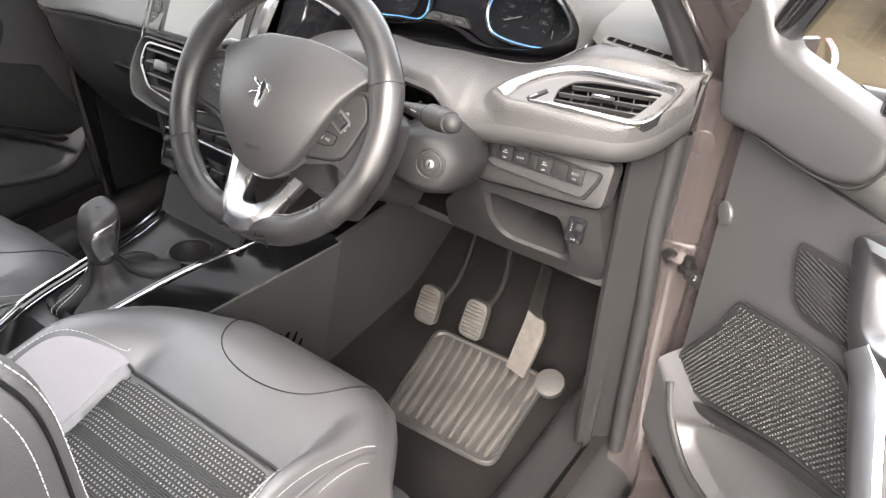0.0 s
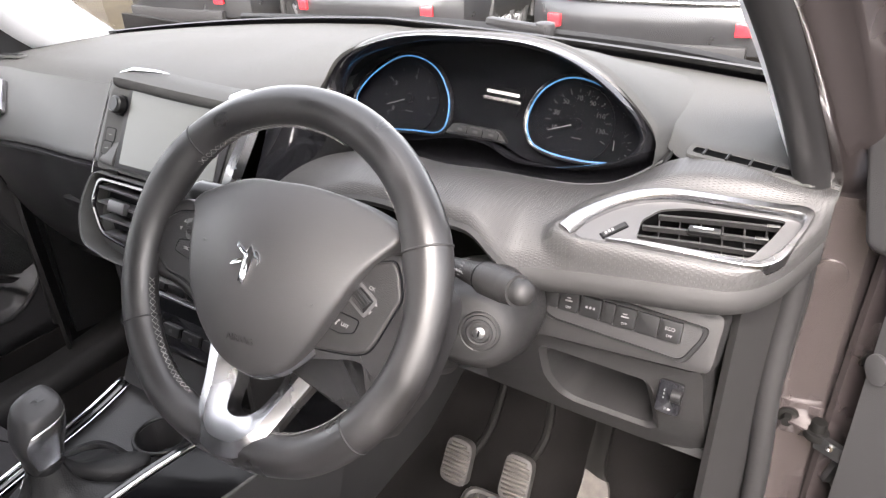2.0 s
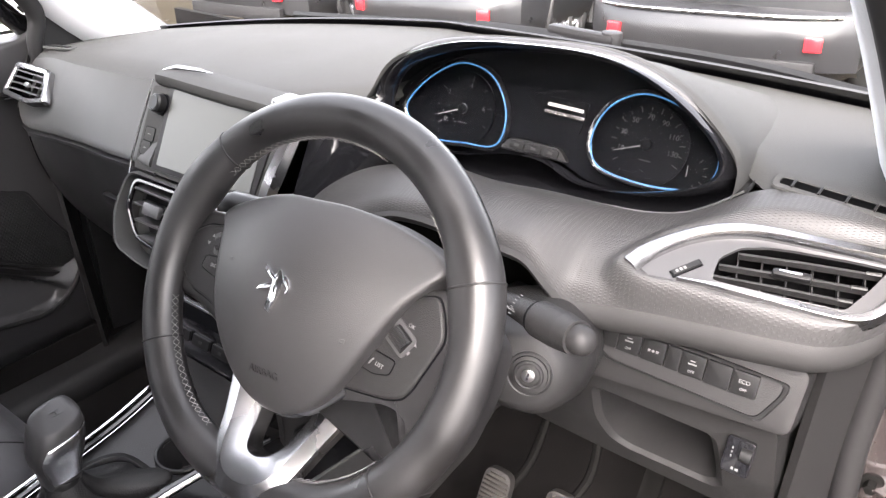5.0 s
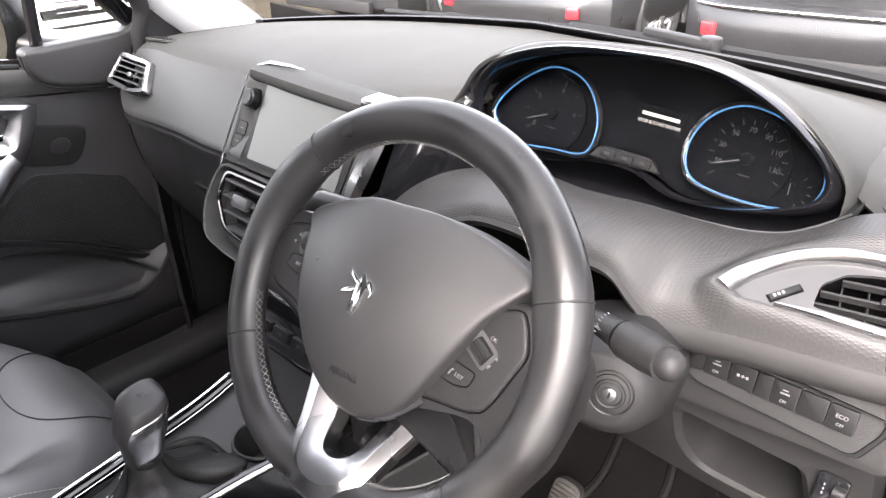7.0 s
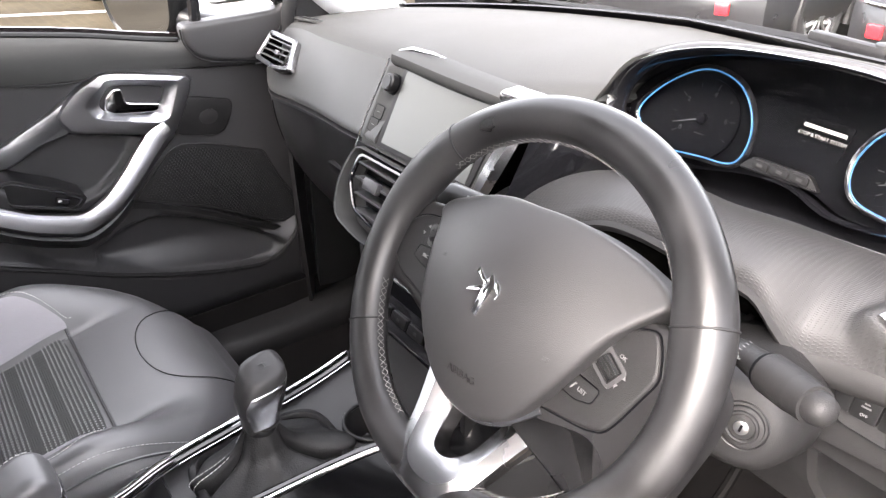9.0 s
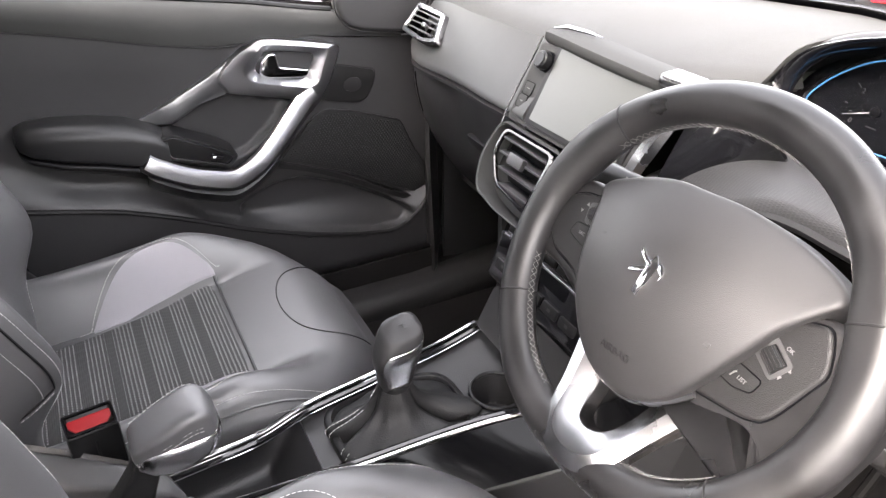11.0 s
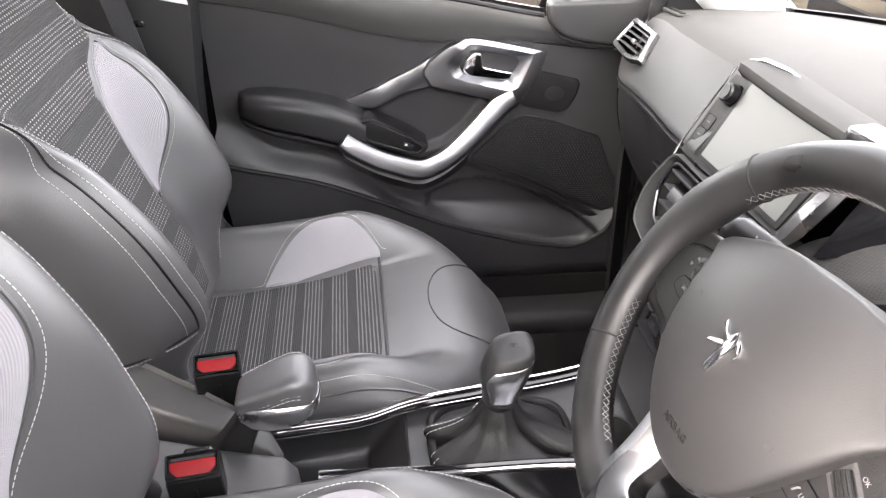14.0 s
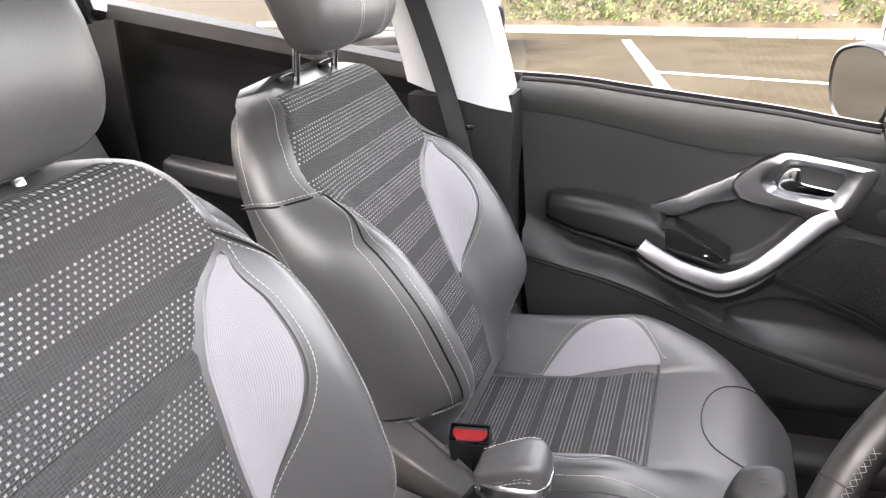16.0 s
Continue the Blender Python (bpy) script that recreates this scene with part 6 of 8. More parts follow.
for s in (-1, 1):
    WS = WM if s > 0 else WM @ pose(0, 0, 0, 0, 0, 1)
    if s > 0:
        pan = [(0.088, 0.036), (0.114, 0.046), (0.122, 0.036), (0.1295, 0.019), (0.124, 0.002), (0.1168, -0.0207), (0.1118, -0.030), (0.0995, -0.0356), (0.059, -0.0425), (0.045, -0.03), (0.06, 0.0)]
        body = [(0.06, 0.045), (0.10, 0.048), (0.124, 0.052), (0.150, 0.040), (0.166, 0.028), (0.168, 0.0), (0.162, -0.045), (0.142, -0.090), (0.130, -0.094), (0.127, -0.074), (0.120, -0.057), (0.106, -0.049), (0.09, -0.053), (0.07, -0.064), (0.03, -0.072)]
    else:
        pan = [(-0.080, 0.046), (-0.107, 0.0345), (-0.122, 0.032), (-0.1344, 0.0252), (-0.141, 0.0157), (-0.1464, 0.0), (-0.1435, -0.0096), (-0.1345, -0.0168), (-0.1216, -0.0249), (-0.1013, -0.0275), (-0.060, -0.040), (-0.05, 0.0)]
        body = [(-0.06, 0.05), (-0.10, 0.046), (-0.128, 0.044), (-0.150, 0.034), (-0.164, 0.028), (-0.168, 0.0), (-0.166, -0.016), (-0.152, -0.034), (-0.132, -0.0345), (-0.112, -0.036), (-0.07, -0.05), (-0.03, -0.06)]
    part("spoke", prism(rounded(body, 0.008, 4), 0.028, WS @ pose(0, 0, -0.032), 0.011, 5), M_WHEEL, wheel, smooth=70)
    pan = rounded(pan, 0.006, 4)
    pad_b = part("button_pod", prism(pan, 0.008, WS @ pose(0, 0, -0.0095), 0.0035, 4), M_TRIM, wheel, smooth=60)
    part("pod_gap", tube([WS @ Vector((*p, -0.0042)) for p in pan], 0.0011, 6, closed=True), M_FLATBLACK, pad_b)
    lean = -28 if s > 0 else 12
    sc = WS @ pose(0.096, 0.0085, 0, 0, 0, lean) if s > 0 else WS @ pose(-0.0965, 0.0205, 0, 0, 0, lean)
    part("scroll_bed", prism(oblong(0.024, 0.019, 0.004), 0.0016, sc @ pose(-0.001, 0, -0.0025), 0.0006), M_VENT, pad_b)
    part("scroll_wheel", tube([sc @ Vector((-0.008, 0, -0.003)), sc @ Vector((0.008, 0, -0.003))], 0.0066, 18), M_SMOOTH, pad_b)
    for k in range(8):
        a = radians(15 + 21 * k)
        part("wheel_rib", box(0.0145, 0.0009, 0.0010, sc @ pose(0, 0.0066 * math.cos(a), -0.003 + 0.0066 * math.sin(a)), 0), M_TRIM, pad_b)
    kp = [(0.0754, -0.0062), (0.0985, -0.0078), (0.0965, -0.0185), (0.0835, -0.0224), (0.068, -0.0213)] if s > 0 else [(-0.1136, 0.0068), (-0.088, 0.0096), (-0.0885, -0.0093), (-0.1078, -0.0061), (-0.1163, -0.0040)]
    kp = rounded(kp, 0.003, 3)
    key = part("pod_key", prism(kp, 0.0012, WS @ pose(0, 0, -0.0018), 0.0005), M_TRIM, pad_b)
    part("key_gap", tube([WS @ Vector((*p, -0.0010)) for p in kp], 0.0006, 6, closed=True), M_FLATBLACK, key)
    part("key_word", lettering("SRC" if s < 0 else "LIST", 0.0042, WS @ pose(-0.102 if s < 0 else 0.0865, 0.0005 if s < 0 else -0.0150, -0.0004, 0, 0, 2 if s < 0 else -6)), M_PRINT, key)
    marks = ((0.1085, 0.0088, 0), (0.1052, 0.0012, 180)) if s > 0 else ((-0.1124, 0.0240, 0), (-0.1159, 0.0168, 180))
    for ax, ay, flip in marks:
        part("arrow_mark", prism([(-0.0018, -0.0013), (0.0018, -0.0013), (0, 0.0018)], 0.0003, WS @ pose(ax, ay, -0.0014, 0, 0, flip)), M_PRINT, pad_b)
    if s > 0:
        part("pod_word", lettering("OK", 0.004, WS @ pose(0.1015, 0.0195, -0.0013, 0, 0, -8)), M_PRINT, pad_b)
        part("handset_mark", tube([WS @ Vector((0.0775, -0.0168, -0.0003)), WS @ Vector((0.0790, -0.0135, -0.0003)), WS @ Vector((0.0805, -0.0120, -0.0003))], 0.0007, 6), M_PRINT, key)
    else:
        part("mute_mark", join(*[box(0.005, 0.0008, 0.0003, WS @ pose(-0.092, 0.0318, -0.0013, 0, 0, a), 0) for a in (45, -45)], box(0.002, 0.003, 0.0003, WS @ pose(-0.0945, 0.0318, -0.0013), 0)), M_PRINT, pad_b)
# satin chrome lower spoke: two legs that meet in a U on the rim
WU = WM @ pose(0, 0, 0, 0, 0, 4)
u_out = [(0.073, -0.046, -0.022), (0.062, -0.072, -0.014), (0.050, -0.10, -0.004), (0.042, -0.122, 0.005), (0.034, -0.138, 0.011), (0.02, -0.149, 0.0145), (0.0, -0.152, 0.0155)]
u_in = [(0.036, -0.046, -0.026), (0.027, -0.072, -0.018), (0.0205, -0.096, -0.009), (0.0165, -0.108, -0.001), (0.0115, -0.1145, 0.005), (0.006, -0.1170, 0.008), (0.0, -0.1178, 0.009)]
outer_u = spline([np.array(p) for p in u_out] + [np.array((-x, y, z)) for x, y, z in u_out[-2::-1]], 4)
inner_u = spline([np.array(p) for p in u_in] + [np.array((-x, y, z)) for x, y, z in u_in[-2::-1]], 4)
spoke_u = [[WU @ (Vector(p).lerp(Vector(q), a) + Vector((0, 0, dz))) for a, dz in ((0, -0.012), (0.0, -0.002), (0.05, 0.0015), (0.12, 0.0025), (0.44, 0.0062), (0.50, 0.0055), (0.92, -0.0015), (0.97, -0.003), (1, -0.008), (0.98, -0.020))] for p, q in zip(outer_u, inner_u)]
part("lower_spoke", loft(spoke_u, closed=False), M_CHROME, wheel, "satin chrome lower spoke", smooth=24)
part("spoke_backing", loft([[WU @ (Vector(p).lerp(Vector(q), a) + Vector((0, 0, dz))) for a, dz in ((0.0, -0.012), (0.3, -0.026), (0.7, -0.026), (0.98, -0.016))] for p, q in list(zip(outer_u, inner_u))[:16] ], closed=False), M_SMOOTH, wheel)
part("spoke_backing", loft([[WU @ (Vector(p).lerp(Vector(q), a) + Vector((0, 0, dz))) for a, dz in ((0.0, -0.012), (0.3, -0.026), (0.7, -0.026), (0.98, -0.016))] for p, q in list(zip(outer_u, inner_u))[-16:] ], closed=False), M_SMOOTH, wheel)
part("chin_trim", tube([WU @ Vector((x, -0.071 - 0.012 * (1 - (x / 0.06) ** 2) + 0.022 * (x / 0.06) ** 2, -0.006)) for x in np.linspace(-0.06, 0.06, 20)], 0.0036, 8), M_CHROME, wheel)
part("hub_back", prism(oblong(0.15, 0.13, 0.04), 0.05, WM @ pose(0, 0, -0.07)), M_DARK, wheel)

# ---- front seats ----
CUSH = {-0.60: 0.462, -0.52: 0.466, -0.40: 0.474, -0.28: 0.490, -0.20: 0.506, -0.13: 0.520, -0.08: 0.520, -0.04: 0.506, -0.01: 0.478, 0.01: 0.44}


def cushion_z(x, y):
    """Top of the seat cushion, x from the seat's middle."""
    t = abs(x)
    fade = 1 - smooth(-0.27, -0.05, y)
    z = curve(CUSH, y)
    z += (0.072 * fade + 0.010) * smooth(0.135, 0.212, t)
    z -= (0.014 + 0.045 * fade) * smooth(0.222, 0.262, t) ** 1.5
    z -= 0.006 * math.exp(-((t - 0.14) / 0.01) ** 2) * fade
    return z


def front_edge(x):
    return 0.012 - 1.4 * max(0, abs(x) - 0.09) ** 1.5


def recline(degrees):
    """Sets the backrest's directions."""
    a = radians(degrees)
    return Vector((0, -math.sin(a), math.cos(a))), Vector((0, math.cos(a), math.sin(a)))


BD, BN = recline(21)
BO = Vector((0, -0.505, 0.49))
BW = {0.0: 0.200, 0.08: 0.228, 0.14: 0.254, 0.22: 0.264, 0.30: 0.264, 0.40: 0.258, 0.46: 0.246, 0.52: 0.230, 0.565: 0.208, 0.60: 0.176, 0.62: 0.146, 0.635: 0.105}
INBOARD = (1, 1.3, 1.0, 0.0)  # inboard side, gain of its bolster and of the outboard one, rise of the outboard shoulder
BB = {0.0: 0.016, 0.08: 0.036, 0.13: 0.074, 0.22: 0.092, 0.32: 0.084, 0.40: 0.060, 0.45: 0.030, 0.48: 0.006, 0.55: 0.0, 0.63: 0.0}


def back_n(x, s):
    """How far the backrest's front stands out from its base plane."""
    w = curve(BW, s)
    t = abs(x)
    n = 0.012 * math.sin(math.pi * min(s, 0.6) / 0.6) ** 0.7 + 0.012 * math.exp(-((s - 0.12) / 0.08) ** 2)
    n += curve(BB, s) * smooth(0.115, 0.215, t) * (INBOARD[1] if x * INBOARD[0] > 0 else INBOARD[2])
    if x * INBOARD[0] < 0:
        n += INBOARD[3] * smooth(0.22, 0.46, s) * smooth(0.60, 0.47, s) * smooth(0.115, 0.215, t)
    edge = smooth(w - 0.05, w + 0.004, t)
    n -= (0.03 + 0.5 * curve(BB, s)) * edge**2
    n -= 0.06 * smooth(0.575, 0.64, s) ** 2
    return n


def back_at(x, s, lift=0.0):
    return BO + BD * along(s) + BN * (back_n(x, s) + lift) + Vector((x, 0, 0))


TOP, HEAD = 1.14, 0.07


def along(s):
    """Height up the backrest; the driver's is shorter above the shoulders."""
    return s if s < 0.46 else 0.46 + (s - 0.46) * TOP


def build_seat(label):
    seat = thing("front_seat", label, "car seat", (0, -0.3, 0.24), "front seats")
    # cushion body
    rings = []
    for y in np.concatenate([np.linspace(-0.60, -0.10, 30), np.linspace(-0.085, 0.0, 10)]):
        ring = []
        for x in np.linspace(-0.262, 0.262, 57):
            yy = y + (front_edge(x) - 0.012) * smooth(-0.3, 0.0, y)
            ring.append((x, yy, cushion_z(x, y)))
        low = cushion_z(0.262, y)
        ring += [(0.268, ring[-1][1], low - 0.03), (0.262, ring[-1][1], 0.36), (-0.262, ring[0][1], 0.36), (-0.268, ring[0][1], low - 0.03)]
        rings.append(ring)
    nose = [[(x * k, y + dy * (1 - 0.3 * (abs(x) / 0.262) ** 2), lerp(z, 0.36, m)) for x, y, z in rings[-1]] for dy, m, k in ((0.016, 0.12, 1.0), (0.026, 0.3, 0.995), (0.03, 0.55, 0.985), (0.024, 0.85, 0.98), (0.01, 1.0, 0.97))]
    cushion = part("cushion", loft(rings + nose, caps=True), M_LEATHER, seat, "black leather cushion", smooth=60)

    def cush_sheet(xa, xb, ya, yb, lift=0.0035, nu=30, nv=20):
        def f(u, v):
            y = lerp(ya, yb, u)
            x = lerp(xa(y), xb(y), v)
            e = min(u, 1 - u, v, 1 - v)
            return x, y + (front_edge(x) - 0.012) * smooth(-0.3, 0.0, y), cushion_z(x, y) + (lift if e > 0.02 else -0.003)
        return sheet(f, nu, nv, uv=(yb - ya, 0.30))

    edge = lambda y: 0.118 + 0.030 * smooth(-0.55, -0.2, y)
    cen = cush_sheet(lambda y: -edge(y), lambda y: edge(y), -0.56, -0.205)
    # uv: x across, y along
    lay = cen.loops.layers.uv.active
    for f in cen.faces:
        for lp in f.loops:
            lp[lay].uv = (lp.vert.co.x, lp.vert.co.y + 1)
    part("cushion_centre", cen, M_CLOTH_LOW, cushion, "ribbed dark cloth with rows of pale dots")
    for s in (-1, 1):
        ob = cush_sheet(lambda y: s * (edge(y) + 0.004), lambda y: s * (edge(y) + 0.004 + 0.062 * math.sin(math.pi * min(max((y + 0.42) / 0.23, 0), 1)) ** 0.75 + 0.002), -0.42, -0.19, 0.003)
        part("cushion_patch", ob, M_PATCH, cushion, "pale grey cloth side patch")
        pts = []
        for y in np.linspace(-0.44, -0.18, 40):
            x = s * (edge(y) + 0.013 + 0.062 * math.sin(math.pi * min(max((y + 0.42) / 0.23, 0), 1)) ** 0.75)
            pts.append((x, y + (front_edge(x) - 0.012) * smooth(-0.3, 0.0, y), cushion_z(x, y) + 0.0015))
        part("patch_stitching", stitches(pts), M_STITCH, cushion, kind="stuff")
        rim = []
        for y in np.linspace(-0.56, -0.02, 60):
            x = s * 0.247
            rim.append((x, y + (front_edge(x) - 0.012) * smooth(-0.3, 0.0, y), cushion_z(x, y) + 0.001))
        part("piping", tube(rim, 0.0022, 6), M_LEATHER, cushion)
        rows = []
        for x, y1 in ((s * 0.238, -0.02), (s * 0.256, -0.03)):
            rows.append(stitches([(x, y + (front_edge(x) - 0.012) * smooth(-0.3, 0.0, y), cushion_z(x, y) + 0.0012) for y in np.linspace(-0.56, y1, 60)]))
        part("side_stitching", join(*rows), M_STITCH, cushion, "double row of pale stitching", kind="stuff")
    piping = [(x, -0.203, cushion_z(x, -0.203) + 0.004) for x in np.linspace(-0.150, 0.150, 30)]
    part("cross_piping", tube(piping, 0.0028, 6), M_VENT, cushion, "grey piping")
    oval = []
    for t in np.linspace(radians(0), radians(-180), 50):
        x = 0.115 * math.cos(t)
        y = -0.03 + 0.095 * -abs(math.sin(t)) ** 0.75 + 0.02 * (abs(x) / 0.115) ** 8
        oval.append((x, y, cushion_z(x, y) + 0.0005))
    part("thigh_seam", tube(oval, 0.001, 6), M_GAITER, cushion)
    part("seat_base", box(0.46, 0.52, 0.12, pose(0, -0.30, 0.31), 0.03), M_DARK, seat)
    # backrest body
    rings = []
    ss = np.concatenate([np.linspace(0.0, 0.56, 36), np.linspace(0.575, 0.635, 8)])
    for s in ss:
        w = curve(BW, s)
        ring = [back_at(x, s) for x in np.linspace(-w, w, 49)]
        back = -0.09
        k = 1 - smooth(0.6, 0.64, s) * 0.6
        ring += [BO + BD * along(s) + BN * (lerp(back_n(w, s), back, 0.5)) + Vector((w + 0.006, 0, 0)), BO + BD * along(s) + BN * back * k + Vector((w - 0.012, 0, 0)), BO + BD * along(s) + BN * (back - 0.008) * k, BO + BD * along(s) + BN * back * k + Vector((-w + 0.012, 0, 0)), BO + BD * along(s) + BN * lerp(back_n(w, s), back, 0.5) + Vector((-w - 0.006, 0, 0))]
        rings.append(ring)
    backrest = part("backrest", loft(rings, caps=True), M_LEATHER, seat, "black leather backrest", smooth=60)
    ew = {0.0: 0.098, 0.19: 0.096, 0.30: 0.106, 0.39: 0.126, 0.435: 0.152, 0.465: 0.196, 0.50: 0.204, 0.54: 0.196, 0.58: 0.172, 0.60: 0.152, 0.62: 0.122}

    def centre(u, v):
        s = lerp(0.02, 0.612, u)
        x = lerp(-1, 1, v) * curve(ew, s)
        e = min(u, 1 - u, v, 1 - v)
        groove = -0.004 * math.exp(-((s - 0.385) / 0.006) ** 2)
        return back_at(x, s, (0.004 if e > 0.015 else -0.002) + groove)

    cen = sheet(centre, 60, 24, uv=(0.59, 0.25))
    lay = cen.loops.layers.uv.active
    for f in cen.faces:
        for lp in f.loops:
            lp[lay].uv = (lp.vert.co.x, (lp.vert.co - BO).dot(BD) + 1.03)
    part("backrest_centre", cen, M_CLOTH, backrest, "ribbed dark cloth with rows of pale dots")
    for sd in (-1, 1):
        def wedge(s):
            return 0.070 * math.sin(math.pi * min(max((s - 0.205) / 0.245, 0), 1)) ** 0.7

        def patch(u, v):
            s = lerp(0.205, 0.45, u)
            x = sd * (curve(ew, s) + 0.003 + v * (wedge(s) + 0.001))
            e = min(u, 1 - u, v, 1 - v)
            return back_at(x, s, 0.0035 if e > 0.02 else -0.002)

        part("backrest_patch", sheet(patch, 40, 14, uv=(0.32, 0.08)), M_PATCH, backrest, "pale grey cloth side patch")
        pts = [back_at(sd * (curve(ew, s) + 0.011 + wedge(s)), s, 0.0015) for s in np.linspace(0.20, 0.452, 50)]
        part("patch_piping", tube([back_at(sd * (curve(ew, s) + 0.005 + wedge(s)), s, 0.001) for s in np.linspace(0.20, 0.45, 40)], 0.0018, 6), M_LEATHER, backrest)
        part("patch_stitching", stitches(pts), M_STITCH, backrest, kind="stuff")
        ridge = lambda s, k=0.0: sd * (curve(BW, s) - k - 0.024 - 0.030 * smooth(0.40, 0.475, s))
        edge_pts = [back_at(ridge(s), s, 0.001) for s in np.linspace(0.135, 0.475, 50)]
        side = lambda s, k: BO + BD * along(s) + BN * lerp(back_n(curve(BW, s), s), -0.09, k) + Vector((sd * (curve(BW, s) + 0.0065 * min(1, 2 * k)), 0, 0))
        cross = [edge_pts[-1], back_at(sd * (curve(BW, 0.482) - 0.02), 0.482, 0.003), side(0.488, 0.1), side(0.496, 0.5), side(0.50, 0.85)]
        foot = [side(0.15, 0.7), side(0.138, 0.3), back_at(sd * (curve(BW, 0.134) - 0.008), 0.134, 0.001), edge_pts[0]]
        part("bolster_seam", tube(spline(foot, 5) + edge_pts[1:-1] + (spline(cross, 6) if HEAD else edge_pts[-1:]), 0.0017, 6), M_SMOOTH, backrest)
        part("bolster_stitching", join(stitches([back_at(ridge(s, 0.007), s, 0.0012) for s in np.linspace(0.02, 0.475, 60)]), stitches([back_at(ridge(s, -0.007), s, 0.0012) for s in np.linspace(0.135, 0.475, 50)]), *[stitches([p + BD * 0.006 for p in spline(cross, 6)]) for k in range(1 if HEAD else 0)], stitches([p - BD * 0.004 for p in spline(foot, 6)])), M_STITCH, backrest, "double row of pale stitching", kind="stuff")
        part("rear_edge_stitching", stitches([side(s, 0.55) + Vector((sd * 0.0006, 0, 0)) for s in np.linspace(0.2, 0.60, 50)]), M_STITCH, backrest, kind="stuff")
        part("inner_stitching", stitches([back_at(sd * (curve(ew, s) + 0.006), s, 0.0015) for s in np.linspace(0.478, 0.612, 30)]), M_STITCH, backrest, kind="stuff")
        part("post_collar", prism(oblong(0.04, 0.024, 0.01), 0.008, Matrix.Translation(BO + BD * along(0.622) + BN * -0.03 + Vector((sd * 0.065, 0, 0))) @ pose(0, 0, 0, 21), 0.003), M_SMOOTH, backrest)
    # headrest
    hc = BO + BD * (along(0.635) + 0.088) + BN * HEAD
    rings = []
    for k in np.linspace(-1, 1, 25):
        x = 0.136 * k
        r = (1 - abs(k) ** 5) ** 0.4
        ring = []
        for t in np.linspace(0, 2 * math.pi, 32, endpoint=False):
            c, sn = math.cos(t), math.sin(t)
            a = math.copysign(abs(c) ** 0.62, c) * 0.052 * lerp(0.55, 1, r)
            b = math.copysign(abs(sn) ** 0.62, sn) * 0.094 * lerp(0.72, 1, r)
            ring.append(hc + BN * (a + 0.012 * (1 - k * k) - 0.02 * (b / 0.09) ** 2 * (1 if a > 0 else 0)) + BD * b + Vector((x, 0, 0)))
        rings.append(ring)
    head = part("headrest", loft(rings, caps=True), M_LEATHER, seat, "grey-black leather headrest", smooth=60)
    for x in (-0.048, -0.040, 0.040, 0.048) if HEAD else ():
        pts = [hc + BN * (0.052 * abs(math.cos(t)) ** 0.62 + 0.0125 - 0.02 * abs(math.sin(t)) ** 1.24 * 1.0 + 0.001) + BD * math.copysign(abs(math.sin(t)) ** 0.62, math.sin(t)) * 0.094 + Vector((x, 0, 0)) for t in np.linspace(-1.45, 1.2, 40)]
        part("headrest_stitching", stitches(pts), M_STITCH, head, kind="stuff")
    for sd in (-1, 1):
        part("headrest_post", tube([BO + BD * along(0.60) + BN * -0.03 + Vector((sd * 0.065, 0, 0)), BO + BD * (along(0.635) + 0.065) + BN * (HEAD - 0.04) + Vector((sd * 0.065, 0, 0))], 0.006, 14), M_BRIGHT, seat, "chrome headrest post")
    hinge_cover = [(0.25, -0.52, 0.47), (0.262, -0.50, 0.50), (0.262, -0.53, 0.56)]
    for sd in (-1, 1):
        part("recliner_cover", tube([(sd * x, y, z) for x, y, z in hinge_cover], [0.02, 0.03, 0.02], 14), M_DARK, seat)
    return seat


SEAT_BASE = Vector((0, -0.3, 0.24))
passenger_seat = build_seat("passenger seat in black leather with cloth centre and pale patches")
passenger_seat.matrix_world = Matrix.Translation(SEAT_BASE + Vector((-0.355, 0, -0.012)))
BD, BN = recline(15)
TOP, HEAD, INBOARD = 0.7, 0.0, (-1, 0.85, 1.3, 0.085)
driver_seat = build_seat("raised driver seat in black leather with dotted cloth centre")
driver_seat.matrix_world = Matrix.Translation(SEAT_BASE + Vector((0.37, 0.022, 0.072)))
# the outer bolster of the driver's cushion is worn narrow by getting in and out
for ob in driver_seat.children:
    if ob.name.startswith("cushion"):
        for piece in (ob, *ob.children):
            for v in piece.data.vertices:
                if v.co.x > 0.14:
                    v.co.x = 0.14 + (v.co.x - 0.14) * 0.54

